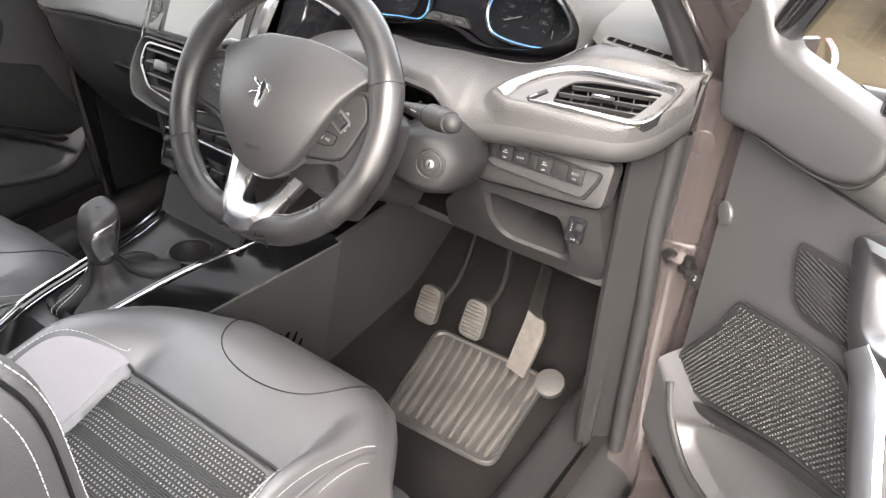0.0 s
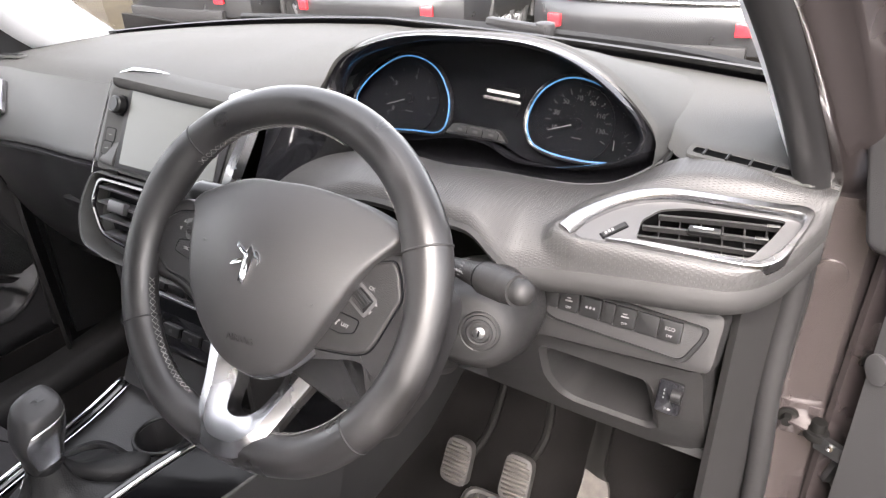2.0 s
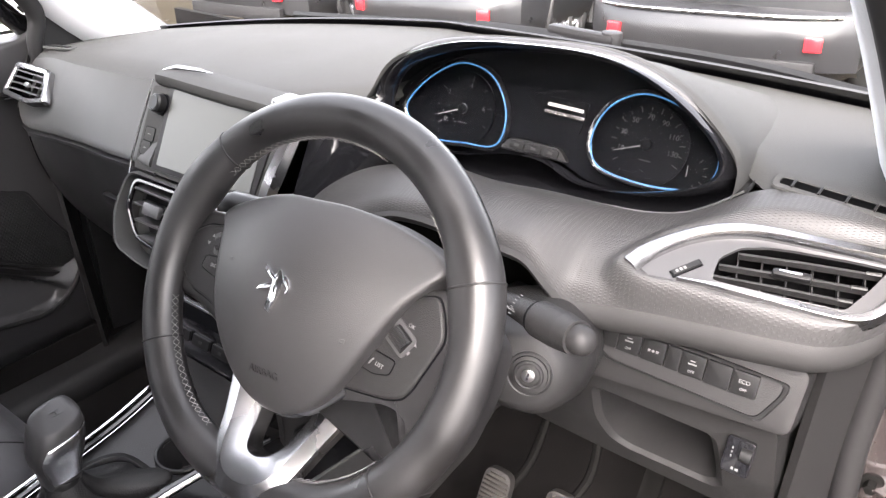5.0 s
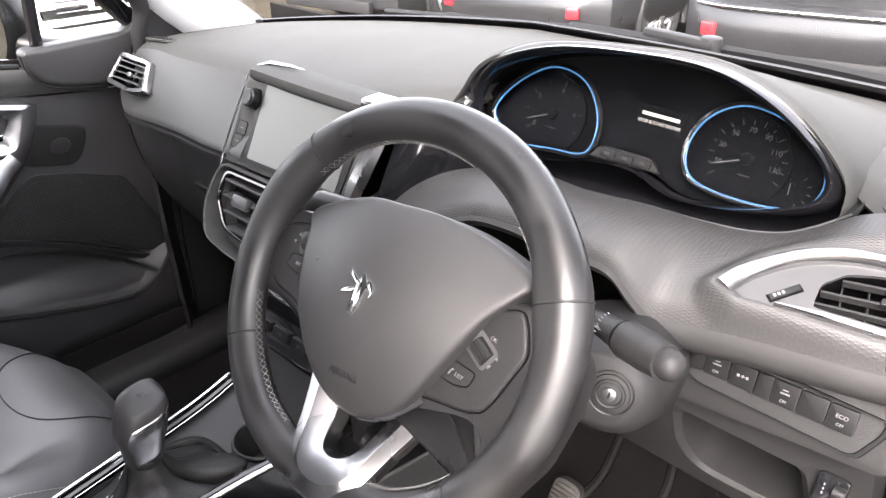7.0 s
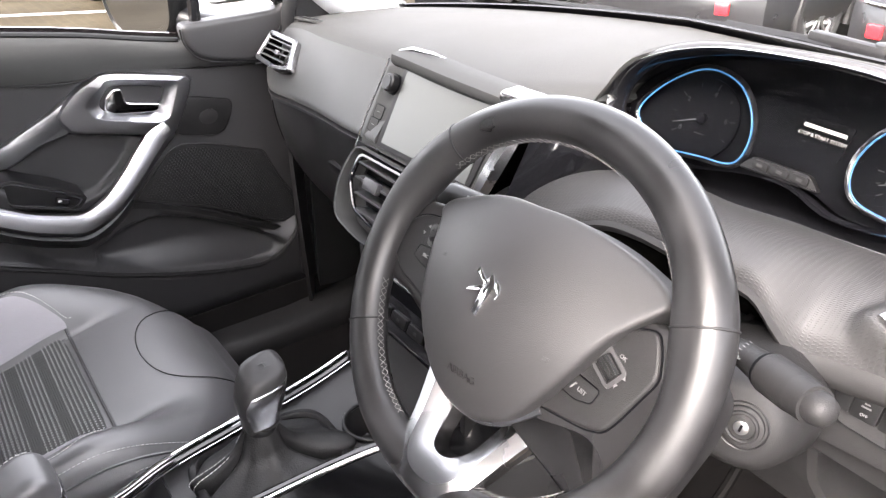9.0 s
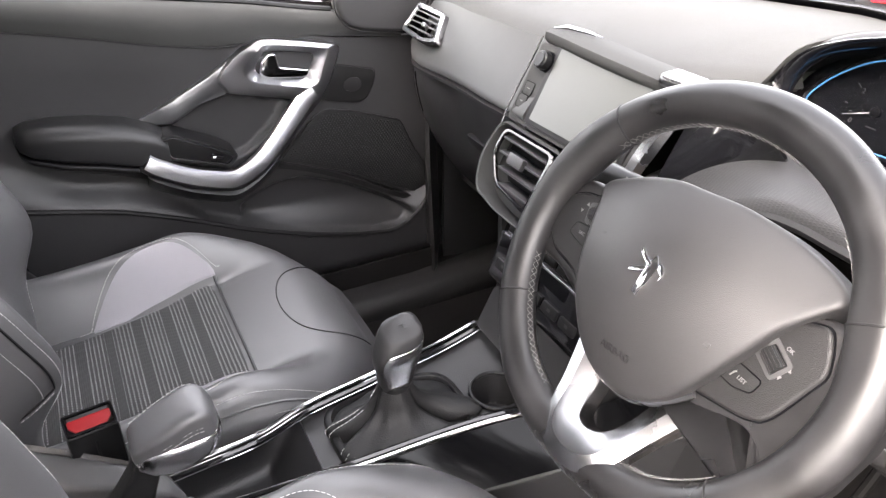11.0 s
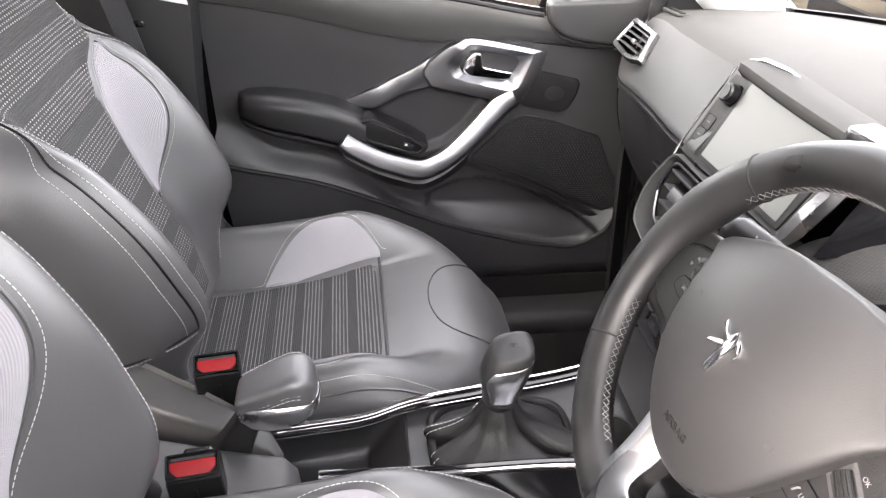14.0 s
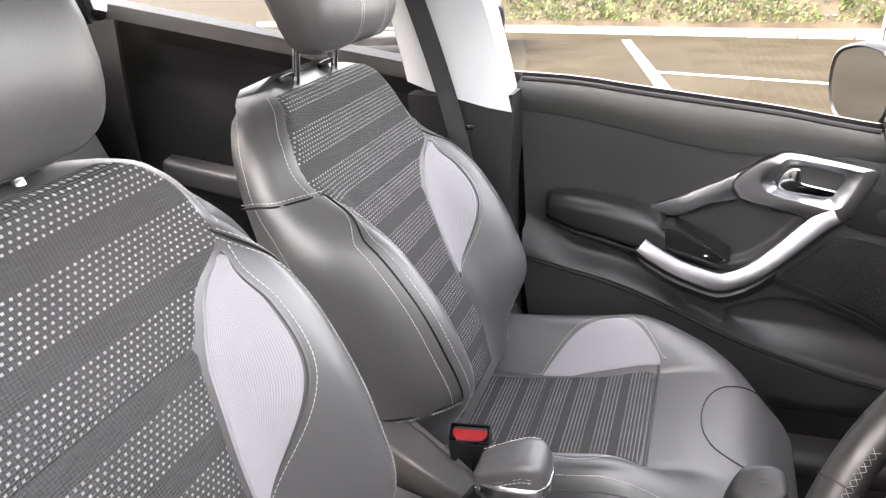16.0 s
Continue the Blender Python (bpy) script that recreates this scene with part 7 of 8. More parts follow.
# ---- buckles and belts ----
def buckle(at, turn, label):
    b = thing("seat_belt_buckle", label, "buckle", at, "belt buckles")
    m = Matrix.Translation(at) @ pose(0, 0, 0, 6, 0, turn)
    prof = rounded([(-0.014, -0.075), (0.0135, -0.075), (0.0135, 0.006), (-0.0135, -0.004)], 0.003, 3)
    part("housing", loft([[m @ Vector((x, y * k, z * k - 0.03 * (1 - k))) for y, z in prof] for x, k in ((-0.0285, 0.9), (-0.027, 1.0), (0.027, 1.0), (0.0285, 0.9))], caps=True), M_SMOOTH, b, "black plastic housing")
    lid = m @ pose(0, 0, 0.0015, 20)
    part("button", prism(rounded([(-0.0235, -0.003), (-0.016, -0.0105), (0.016, -0.0105), (0.0235, -0.003), (0.0235, 0.006), (-0.0235, 0.006)], 0.002, 3), 0.0035, lid, 0.001), M_RED, b, "red release button")
    part("bezel", frame_prism(oblong(0.055, 0.0275, 0.004), [(x * 0.925, y * 0.84) for x, y in oblong(0.055, 0.0275, 0.004)], 0.006, lid @ pose(0, 0, -0.001)), M_GLOSS, b, "glossy bezel")
    part("tongue_slot", box(0.044, 0.0035, 0.002, lid @ pose(0, 0.0085, 0.001), 0.0005, 1), M_VENT, b)
    part("front_rib", box(0.003, 0.003, 0.05, m @ pose(0, -0.0145, -0.045), 0.001, 1), M_SMOOTH, b)
    part("stalk", box(0.03, 0.012, 0.09, m @ pose(0, 0.002, -0.11), 0.004), M_DARK, b)
    return b


buckle((-0.062, -0.424, 0.632), 97, "black belt buckle with a red button by the passenger seat")
buckle((0.112, -0.424, 0.640), 97, "black belt buckle with a red button by the driver seat")


def ribbon(path, w, side, t=0.0012):
    side = Vector(side)
    pts = [Vector(p) for p in path]
    run = sum((b - a).length for a, b in zip(pts, pts[1:]))
    n = len(pts) - 1
    return sheet(lambda u, v: pts[round(u * n)] + side * (w * (v - 0.5)) + Vector((0, 0.004 * math.cos(math.pi * v), 0)), n, 4, t, uv=(run, w))


for s in (-1, 1):
    belt = thing("seat_belt", "dark grey woven seat belt hanging from the middle pillar", "seat belt", (s * 0.68, -0.62, 0.9), "seat belts")
    pts = spline([(s * 0.60, -0.735, 1.36), (s * 0.63, -0.69, 1.18), (s * 0.662, -0.655, 1.02), (s * 0.672, -0.625, 0.88), (s * 0.675, -0.60, 0.72), (s * 0.672, -0.585, 0.55), (s * 0.665, -0.58, 0.36)], 10)
    part("webbing", ribbon(pts, 0.047, (0, 1, 0.15)), M_WEB, belt)
    part("top_anchor", box(0.02, 0.07, 0.05, pose(s * 0.605, -0.74, 1.365), 0.008), M_DARK, belt)
    part("floor_anchor", box(0.03, 0.06, 0.05, pose(s * 0.672, -0.58, 0.34), 0.01), M_DARK, belt)

# rear bench
bench = thing("rear_seat", "dark rear bench seat behind the front seats", "rear seat", (0, -1.3, 0.35))
rings = [[(x, y, z) for y, z in rounded([(-1.02, 0.36), (-1.0, 0.50), (-1.06, 0.56), (-1.46, 0.50), (-1.46, 0.36)], 0.04, 4)] for x in np.linspace(-0.62, 0.62, 20)]
part("cushion", loft(rings, caps=True), M_LEATHER, bench)
rings = [[(x, y, z) for y, z in rounded([(-1.42, 0.50), (-1.40, 0.62), (-1.58, 1.06), (-1.66, 1.06), (-1.60, 0.50)], 0.04, 4)] for x in np.linspace(-0.62, 0.62, 20)]
part("backrest", loft(rings, caps=True), M_LEATHER, bench)


# ---- front doors ----
# Door panel in the closed pose of the passenger side: points are (depth, y, z), depth 0 on the panel's face and + into the car.
def build_door(s, m, label):
    """s: -1 for the passenger side; m turns the closed door about its hinge."""
    door = thing("front_door", label, "car door", (0, 0, 0), "front doors")
    X0 = 0.785

    def P(d, y, z):
        return m @ Vector((s * (X0 - d), y, z))

    def flat(dep, lift=0.0):
        """A pose whose plane is the panel: x rearwards to front (car y), y up, z into the car."""
        return m @ Matrix(((0, 0, -s, s * (X0 - dep)), (1, 0, 0, 0), (0, 1, 0, 0), (0, 0, 0, 1)))

    def pr(outline, depth, dep, bevel=0.0, seg=2):
        bm = prism(outline, depth, flat(dep), bevel, seg)
        return bm

    BELT = {-0.6: 0.972, -0.52: 0.967, -0.40: 0.957, -0.30: 0.941, -0.14: 0.918, 0.0: 0.897, 0.07: 0.883, 0.165: 0.867, 0.45: 0.848}
    SEAM = {-0.54: 0.918, -0.43: 0.903, -0.30: 0.876, -0.20: 0.852, -0.065: 0.834, 0.0: 0.836, 0.07: 0.838, 0.16: 0.832, 0.4: 0.80}
    LIP = {-0.53: 0.590, -0.485: 0.578, -0.30: 0.531, -0.19: 0.487, -0.07: 0.434, 0.047: 0.394, 0.20: 0.357, 0.262: 0.352, 0.304: 0.370, 0.34: 0.402, 0.40: 0.44}
    CREASE = {-0.53: 0.700, -0.476: 0.664, -0.41: 0.615, -0.305: 0.590, -0.20: 0.532, -0.152: 0.475, -0.11: 0.455}
    belt = lambda y: curve(BELT, y)
    lip = lambda y: curve(LIP, y)
    rear = lambda z: -0.525 + 0.10 * max(0, 0.58 - z) ** 1.2 + 0.02 * (0.9 - z)
    front = lambda z: 0.40 - 0.02 * (0.9 - z)
    pocket = rounded([(-0.097, 0.484), (-0.012, 0.522), (0.051, 0.527), (0.157, 0.487), (0.299, 0.405), (0.318, 0.384), (0.290, 0.352), (0.20, 0.352), (0.05, 0.386), (-0.075, 0.434)], 0.02, 3)
    well = rounded([(-0.205, 0.690), (-0.135, 0.722), (-0.085, 0.736), (0.046, 0.704), (0.004, 0.646), (-0.046, 0.606), (-0.10, 0.590), (-0.20, 0.640)], 0.012, 3)

    def depth_in(poly, y, z):
        """Distance inside an outline, 0 outside it."""
        inside, near, n = False, 1.0, len(poly)
        for a in range(n):
            (x1, y1), (x2, y2) = poly[a], poly[a - 1]
            if (y1 > z) != (y2 > z) and y < (x2 - x1) * (z - y1) / (y2 - y1) + x1:
                inside = not inside
            dx, dy = x2 - x1, y2 - y1
            k = min(max(((y - x1) * dx + (z - y1) * dy) / (dx * dx + dy * dy + 1e-12), 0), 1)
            near = min(near, math.hypot(y - x1 - k * dx, z - y1 - k * dy))
        return near if inside else 0.0

    def panel(u, v):
        y = lerp(-0.53, 0.40, u)
        z = lerp(0.245, belt(y) - 0.05, v)
        y = lerp(rear(z), front(z), u)
        seam = curve(SEAM, y)
        d = 0.010 * smooth(seam - 0.16, seam, z) * smooth(0.0, -0.2, y)
        low = lip(y)
        top = max(curve(CREASE, y), low + 0.014)
        d += 0.034 * smooth(top, low, z)
        d -= 0.022 * smooth(0.31, 0.24, z)
        if -0.11 < y < 0.33 and 0.34 < z < 0.54:
            d -= 0.026 * smooth(0.0, 0.012, depth_in(pocket, y, z))
        if -0.22 < y < 0.06 and 0.58 < z < 0.75:
            d -= 0.016 * smooth(0.0, 0.008, depth_in(well, y, z))
        return P(d, y, z)

    part("trim_panel", sheet(panel, 120, 110, 0.012, toward=m.to_3x3() @ Vector((-s, 0, 0))), M_DOOR, door, "dark grained door trim", smooth=50)
    sill_rail = []
    for y in np.linspace(-0.525, 0.30, 36):
        b, q = belt(y), min(curve(SEAM, y), belt(y) - 0.03)
        k = lerp(0.45, 1.0, smooth(0.05, -0.15, y))
        sill_rail.append([P(d, y, z) for d, z in ((-0.002, q - 0.012), (0.013 * k, q - 0.002), (0.016 * k, q + 0.003), (0.024 * k, lerp(q, b, 0.35)), (0.027 * k, lerp(q, b, 0.6)), (0.020 * k, lerp(q, b, 0.85)), (0.004, b), (-0.02, b + 0.002), (-0.03, b - 0.05))])
    part("window_rail", loft(sill_rail, closed=False), M_PAD, door, "soft grey-black rail under the window", smooth=60)
    part("rail_seam", tube([P(0.0125, y, curve(SEAM, y) - 0.003) for y in np.linspace(-0.51, -0.03, 24)], 0.0016, 6), M_SEAL, door)
    part("window_weather_strip", tube([P(-0.012, y, belt(y) + 0.004) for y in np.linspace(-0.52, 0.15, 24)], 0.006, 8), M_SEAL, door)
    # mirror corner
    sail = rounded([(0.150, 0.908), (0.154, 0.872), (0.174, 0.846), (0.206, 0.832), (0.266, 0.822), (0.34, 0.816), (0.42, 0.80), (0.455, 0.90), (0.43, 0.97), (0.39, 0.955), (0.35, 0.915)], 0.014, 4)
    part("mirror_corner", pr(sail, 0.034, -0.008, 0.010, 3), M_DOOR, door)
    part("mirror_corner_seam", tube([P(0.020, y, z) for y, z in spline([np.array(q) for q in ((0.148, 0.90), (0.152, 0.872), (0.172, 0.844), (0.205, 0.830), (0.266, 0.820), (0.34, 0.814))], 5)], 0.0016, 6), M_SEAL, door)
    # armrest: padded top over a darker lower shell
    arm, shell = [], []
    for y, zt, zs, zb, d in ((-0.468, 0.716, 0.704, 0.694, 0.008), (-0.462, 0.735, 0.698, 0.678, 0.044), (-0.445, 0.742, 0.690, 0.668, 0.060), (-0.40, 0.744, 0.676, 0.650, 0.070), (-0.34, 0.737, 0.662, 0.630, 0.073), (-0.28, 0.724, 0.645, 0.608, 0.073), (-0.235, 0.705, 0.634, 0.592, 0.071), (-0.215, 0.690, 0.628, 0.585, 0.069)):
        arm.append([P(dd, y, z) for dd, z in rounded([(0.0, zs - 0.004), (d * 0.9, zs), (d, zs + 0.006), (d, zt - 0.018), (d * 0.78, zt - 0.002), (0.0, zt + 0.002)], 0.012, 3)])
        shell.append([P(dd, y, z) for dd, z in rounded([(0.0, zb - 0.012), (d * 0.55, zb), (d * 0.93, zs - 0.014), (d * 0.95, zs - 0.004), (0.0, zs - 0.003)], 0.010, 3)])
    part("armrest", loft(arm, caps=True), M_DARK, door, "padded black armrest", smooth=60)
    part("armrest_shell", loft(shell, caps=True), M_TRIM, door, smooth=60)
    # switch plate in the end of the armrest
    sw = pr(rounded([(-0.232, 0.690), (-0.205, 0.694), (-0.124, 0.655), (-0.085, 0.628), (-0.105, 0.606), (-0.215, 0.640)], 0.008, 4), 0.060, 0.002, 0.004)
    swp = part("switch_plate", sw, M_SMOOTH, door)
    part("switch_plate_edge", frame_prism(rounded([(-0.226, 0.686), (-0.205, 0.689), (-0.126, 0.651), (-0.094, 0.629), (-0.108, 0.613), (-0.213, 0.645)], 0.006, 4), rounded([(-0.222, 0.683), (-0.205, 0.686), (-0.128, 0.648), (-0.099, 0.628), (-0.110, 0.617), (-0.211, 0.648)], 0.006, 4), 0.0015, flat(0.062), 0.0005), M_GLOSS, swp)
    part("window_switch", prism(oblong(0.024, 0.011, 0.003), 0.007, flat(0.0625) @ pose(-0.130, 0.635, 0, 0, 0, -24), 0.002), M_GLOSS, swp)
    part("switch_mark", prism(oblong(0.006, 0.004, 0.001), 0.0005, flat(0.0698) @ pose(-0.135, 0.637, 0), 0), M_WHITE, swp)
    # pull handle: satin hook from the bezel down and back to the armrest, edges chamfered
    pull = [(0.096, 0.715, 0.018, 0.021), (0.074, 0.700, 0.020, 0.0225), (0.045, 0.674, 0.030, 0.0225), (0.008, 0.640, 0.044, 0.021), (-0.036, 0.606, 0.060, 0.020), (-0.072, 0.588, 0.070, 0.0205), (-0.106, 0.580, 0.075, 0.0215), (-0.145, 0.590, 0.077, 0.0205), (-0.195, 0.609, 0.078, 0.0195), (-0.245, 0.637, 0.077, 0.019), (-0.263, 0.651, 0.074, 0.0185)]
    pts = spline([np.array(p) for p in pull], 5)
    rings = []
    for i, p in enumerate(pts):
        q = pts[min(i + 1, len(pts) - 1)] - pts[max(i - 1, 0)]
        t = np.array((q[0], q[1])) / math.hypot(q[0], q[1])
        nrm = np.array((-t[1], t[0]))
        hw = p[3]
        rings.append([P(p[2] + dd, p[0] + nrm[0] * k * hw, p[1] + nrm[1] * k * hw) for k, dd in ((-1, -0.016), (-1, -0.002), (-0.82, 0.004), (-0.2, 0.010), (0.45, 0.010), (0.55, 0.0075), (0.9, 0.0035), (1, -0.002), (1, -0.016))])
    part("pull_handle", loft(rings, caps=True), M_SATIN, door, "satin silver pull handle", smooth=28)
    under_pull = [[P(p[2] * k + dd, p[0] - 0.0, p[1] - 0.020 + dz) for k, dd, dz in ((1, -0.006, 0.0), (1, 0.0, -0.010), (0.62, 0.0, -0.034), (0.3, 0.0, -0.050), (0, 0.0, -0.052))] for p in pts[16:]]
    part("pull_underside", loft(under_pull, closed=False), M_DARK, door, smooth=60)
    # handle bezel with a flared cup and its arm running back to the armrest
    bez_o = [(-0.001, 0.839), (0.07, 0.827), (0.140, 0.812), (0.150, 0.808), (0.156, 0.797), (0.138, 0.752), (0.121, 0.718), (0.099, 0.693), (0.075, 0.700), (0.049, 0.707), (-0.010, 0.722), (-0.078, 0.739), (-0.088, 0.748), (-0.098, 0.774), (-0.062, 0.812), (-0.030, 0.829)]
    bez_m = [(0.003, 0.826), (0.065, 0.817), (0.118, 0.806), (0.124, 0.803), (0.124, 0.796), (0.113, 0.766), (0.104, 0.744), (0.096, 0.735), (0.078, 0.731), (0.050, 0.738), (0.005, 0.748), (-0.026, 0.758), (-0.038, 0.770), (-0.044, 0.786), (-0.030, 0.802), (-0.012, 0.816)]
    bez_i = [(0.008, 0.811), (0.060, 0.804), (0.090, 0.798), (0.098, 0.795), (0.103, 0.786), (0.098, 0.774), (0.091, 0.762), (0.080, 0.750), (0.068, 0.747), (0.045, 0.751), (0.008, 0.757), (-0.006, 0.761), (-0.016, 0.769), (-0.020, 0.779), (-0.016, 0.790), (-0.006, 0.802)]
    bez_o, bez_m, bez_i = (spline([np.array(p) for p in ring], 3, True) for ring in (bez_o, bez_m, bez_i))
    mix = lambda a, b, k: [tuple(lerp(np.array(p), np.array(q), k)) for p, q in zip(a, b)]
    slope = lambda ring, d: [P(d, y, z) for y, z in ring]
    part("handle_bezel", loft([slope(bez_o, -0.004), slope(bez_o, 0.012), slope(mix(bez_o, bez_m, 0.12), 0.0185), slope(mix(bez_o, bez_m, 0.9), 0.0215), slope(bez_m, 0.0205), slope(mix(bez_m, bez_i, 0.9), 0.0085), slope(bez_i, 0.006), slope(bez_i, -0.004)]), M_SATIN, door, "satin silver handle surround", smooth=32)
    part("handle_cup", prism(bez_i, 0.002, flat(-0.006)), M_GLOSS, door)
    tail_o = rounded([(-0.052, 0.818), (-0.109, 0.783), (-0.178, 0.747), (-0.258, 0.709), (-0.256, 0.700), (-0.204, 0.692), (-0.182, 0.699), (-0.135, 0.726), (-0.080, 0.741), (-0.060, 0.770)], 0.008, 3)
    tail_c = np.array((-0.16, 0.735))
    tail_in = [tuple(tail_c + (np.array(p) - tail_c) * (0.93, 0.74)) for p in tail_o]
    part("bezel_arm", loft([slope(tail_o, -0.002), slope(tail_o, 0.006), slope(mix(tail_o, tail_in, 0.4), 0.012), slope(tail_in, 0.0135)], caps=True), material("smoked_silver_paint", (0.2, 0.2, 0.206), rough=0.32, metal=0.9, vary=0.05), door, "smoked silver arm of the handle surround", smooth=40)
    part("door_lever", prism(rounded([(-0.014, 0.768), (0.000, 0.758), (0.070, 0.749), (0.086, 0.751), (0.090, 0.764), (0.027, 0.777), (0.023, 0.806), (0.006, 0.806), (-0.008, 0.792)], 0.007, 4), 0.010, flat(0.002), 0.004, 3), M_BRIGHT, door, "bright chrome opening lever")
    part("panel_plug", prism([(0.015 * math.cos(t) + 0.384, 0.016 * math.sin(t) + 0.686) for t in np.linspace(0, 2 * math.pi, 24, endpoint=False)], 0.004, flat(0.0), 0.0015), M_DOOR, door)
    # tweeter cover and loudspeaker grille
    tw = rounded([(0.110, 0.768), (0.154, 0.762), (0.236, 0.742), (0.232, 0.715), (0.214, 0.682), (0.194, 0.674), (0.112, 0.693)], 0.014, 4)
    tp = part("tweeter_panel", pr(tw, 0.006, 0.0, 0.002), M_TRIM, door)
    for i in range(17 if s > 0 else 0):
        z = 0.682 + 0.0048 * i
        inside = [y for y in np.linspace(0.10, 0.24, 71) if depth_in(tw, y, z) > 0.006]
        if len(inside) > 3:
            part("rib", tube([P(0.0062, inside[0], z), P(0.0062, inside[-1], z)], 0.0012, 5), M_TRIM, tp)
    part("tweeter_seam", tube([P(0.004, y, z) for y, z in [((np.array(p) - (0.17, 0.72)) * 1.02 + (0.17, 0.72)) for p in tw]], 0.0014, 6, closed=True), M_SEAL, tp)
    part("tweeter", prism([(0.020 * math.cos(t) + 0.183, 0.016 * math.sin(t) + 0.716) for t in np.linspace(0, 2 * math.pi, 28, endpoint=False)], 0.002, flat(0.005), 0.001), M_DARK, tp)
    gril = rounded([(0.094, 0.659), (0.119, 0.669), (0.176, 0.657), (0.290, 0.617), (0.322, 0.545), (0.379, 0.450), (0.353, 0.422), (0.28, 0.449), (0.154, 0.520), (0.012, 0.575)], 0.010, 4)
    g = part("speaker_grille", pr(gril, 0.005, 0.004, 0.002), M_MESH, door, "black speaker grille")
    rim_c = np.array((0.2, 0.55))
    part("grille_rim", tube([P(0.008, *(rim_c + (np.array(p) - rim_c) * 1.015)) for p in gril], 0.0022, 6, closed=True), M_TRIM, g)
    below = [[P(d, y, z + dz) for d, dz in ((0.004, 0.0), (0.013, -0.004), (0.012, -0.016), (-0.014, -0.024))] for y, z in spline([np.array(q) for q in ((-0.01, 0.578), (0.06, 0.556), (0.154, 0.513), (0.28, 0.442), (0.36, 0.410))], 6)]
    part("grille_sill", loft(below, closed=False), M_TRIM, door, smooth=50)
    bm = bmesh.new()
    for i in range(48):
        for j in range(60):
            y, z = 0.012 + 0.0066 * j + (0.0033 if i % 2 else 0), 0.425 + 0.0053 * i
            if depth_in(gril, y, z) < 0.005:
                continue
            c = [bm.verts.new(P(0.0096, y + f, z + h)) for f, h in ((-0.0025, 0), (0, -0.0019), (0.0025, 0), (0, 0.0019))]
            peak = bm.verts.new(P(0.0116, y, z))
            for k in range(4):
                bm.faces.new((c[k], c[k - 1], peak))
    part("grille_studs", bm, M_MESH, g, smooth=0, kind="stuff")
    # rounded lip of the door bin
    lipp = [P(0.033, y, lip(y) + 0.002) for y in np.linspace(-0.515, 0.33, 50)] + [P(0.030, 0.352, 0.425)]
    part("pocket_lip", tube(lipp, 0.0055, 8), M_TRIM, door)
    # outer skin, inner frame edge and seal
    skin = sheet(lambda u, v: m @ Vector((s * (0.845 + 0.025 * math.sin(math.pi * v)), lerp(-0.56, 0.44, u), lerp(0.05, belt(lerp(-0.56, 0.44, u)) + 0.01, v))), 16, 12, 0.006)
    part("outer_skin", skin, M_PAINT, door, "brown-grey metallic outer skin")
    part("front_edge", sheet(lambda u, v: m @ Vector((s * lerp(0.79, 0.86, u), 0.415 + 0.01 * math.sin(3 * v), lerp(0.08, 0.90, v))), 3, 12, 0.008), M_PAINT, door)
    part("rear_edge", sheet(lambda u, v: m @ Vector((s * lerp(0.79, 0.86, u), rear(lerp(0.08, 0.9, v)) - 0.025, lerp(0.08, 0.90, v))), 3, 12, 0.008), M_PAINT, door)
    edge_seal = [P(0.004, rear(z) - 0.008, z) for z in np.linspace(0.9, 0.36, 20)] + [P(0.004, y, 0.25) for y in np.linspace(-0.34, 0.36, 12)]
    part("door_seal", tube(edge_seal, 0.0135, 8), M_VOID, door, "black rubber edge seal")
    # window frame and glass
    top = [(0.40, 0.90), (0.20, 1.10), (-0.08, 1.29), (-0.35, 1.36), (-0.56, 1.375), (-0.585, 1.20), (-0.545, 0.96)]
    fpath = [m @ Vector((s * (0.79 - 0.30 * max(0, z - 0.9) ** 1.1), y, z)) for y, z in spline([np.array(q) for q in top], 8)]
    part("window_frame", tube(fpath, 0.02, 10), M_GLOSS, door, "black window frame")
    pane = sheet(lambda u, v: (lambda y: (lambda zt: m @ Vector((s * (0.80 - 0.30 * max(0, lerp(0.86, zt, v) - 0.9) ** 1.1), y, lerp(0.86, zt, v))))(float(np.interp(y, [-0.585, -0.56, -0.35, -0.08, 0.20, 0.36], [1.20, 1.37, 1.35, 1.28, 1.09, 0.93]))))(lerp(-0.57, 0.35, u)), 16, 8)
    gl = part("window_pane", pane, M_GLASS, door)
    gl.visible_shadow = False
    quarter = [m @ Vector((s * 0.785, y, z)) for y, z in ((0.185, 0.88), (0.19, 0.97), (0.20, 1.08))]
    part("quarter_light_bar", tube(quarter, 0.012, 8), M_GLOSS, door)
    # mirror outside
    mm = m @ Matrix.Translation((s * 0.975, 0.155, 0.925)) @ pose(0, 0, 0, 0, 0, -s * 24)
    face = rounded([(-0.095, -0.062), (-0.02, -0.085), (0.075, -0.080), (0.108, -0.02), (0.100, 0.055), (0.02, 0.082), (-0.075, 0.078), (-0.105, 0.02)], 0.04, 5)
    rings = []
    for k, a in ((-0.024, 0.93), (-0.030, 0.97), (-0.026, 1.03), (0.0, 1.06), (0.035, 0.98), (0.065, 0.75), (0.08, 0.4)):
        rings.append([mm @ Vector((s * x * a, k, z * a)) for x, z in face])
    mirror = part("mirror_shell", loft(rings, caps=True), M_SMOOTH, door, "black door mirror shell", smooth=60)
    part("mirror_glass", prism([(s * x * 0.91, z * 0.91) for x, z in face], 0.003, mm @ pose(0, -0.0235, 0, 90)), M_MIRROR, mirror)
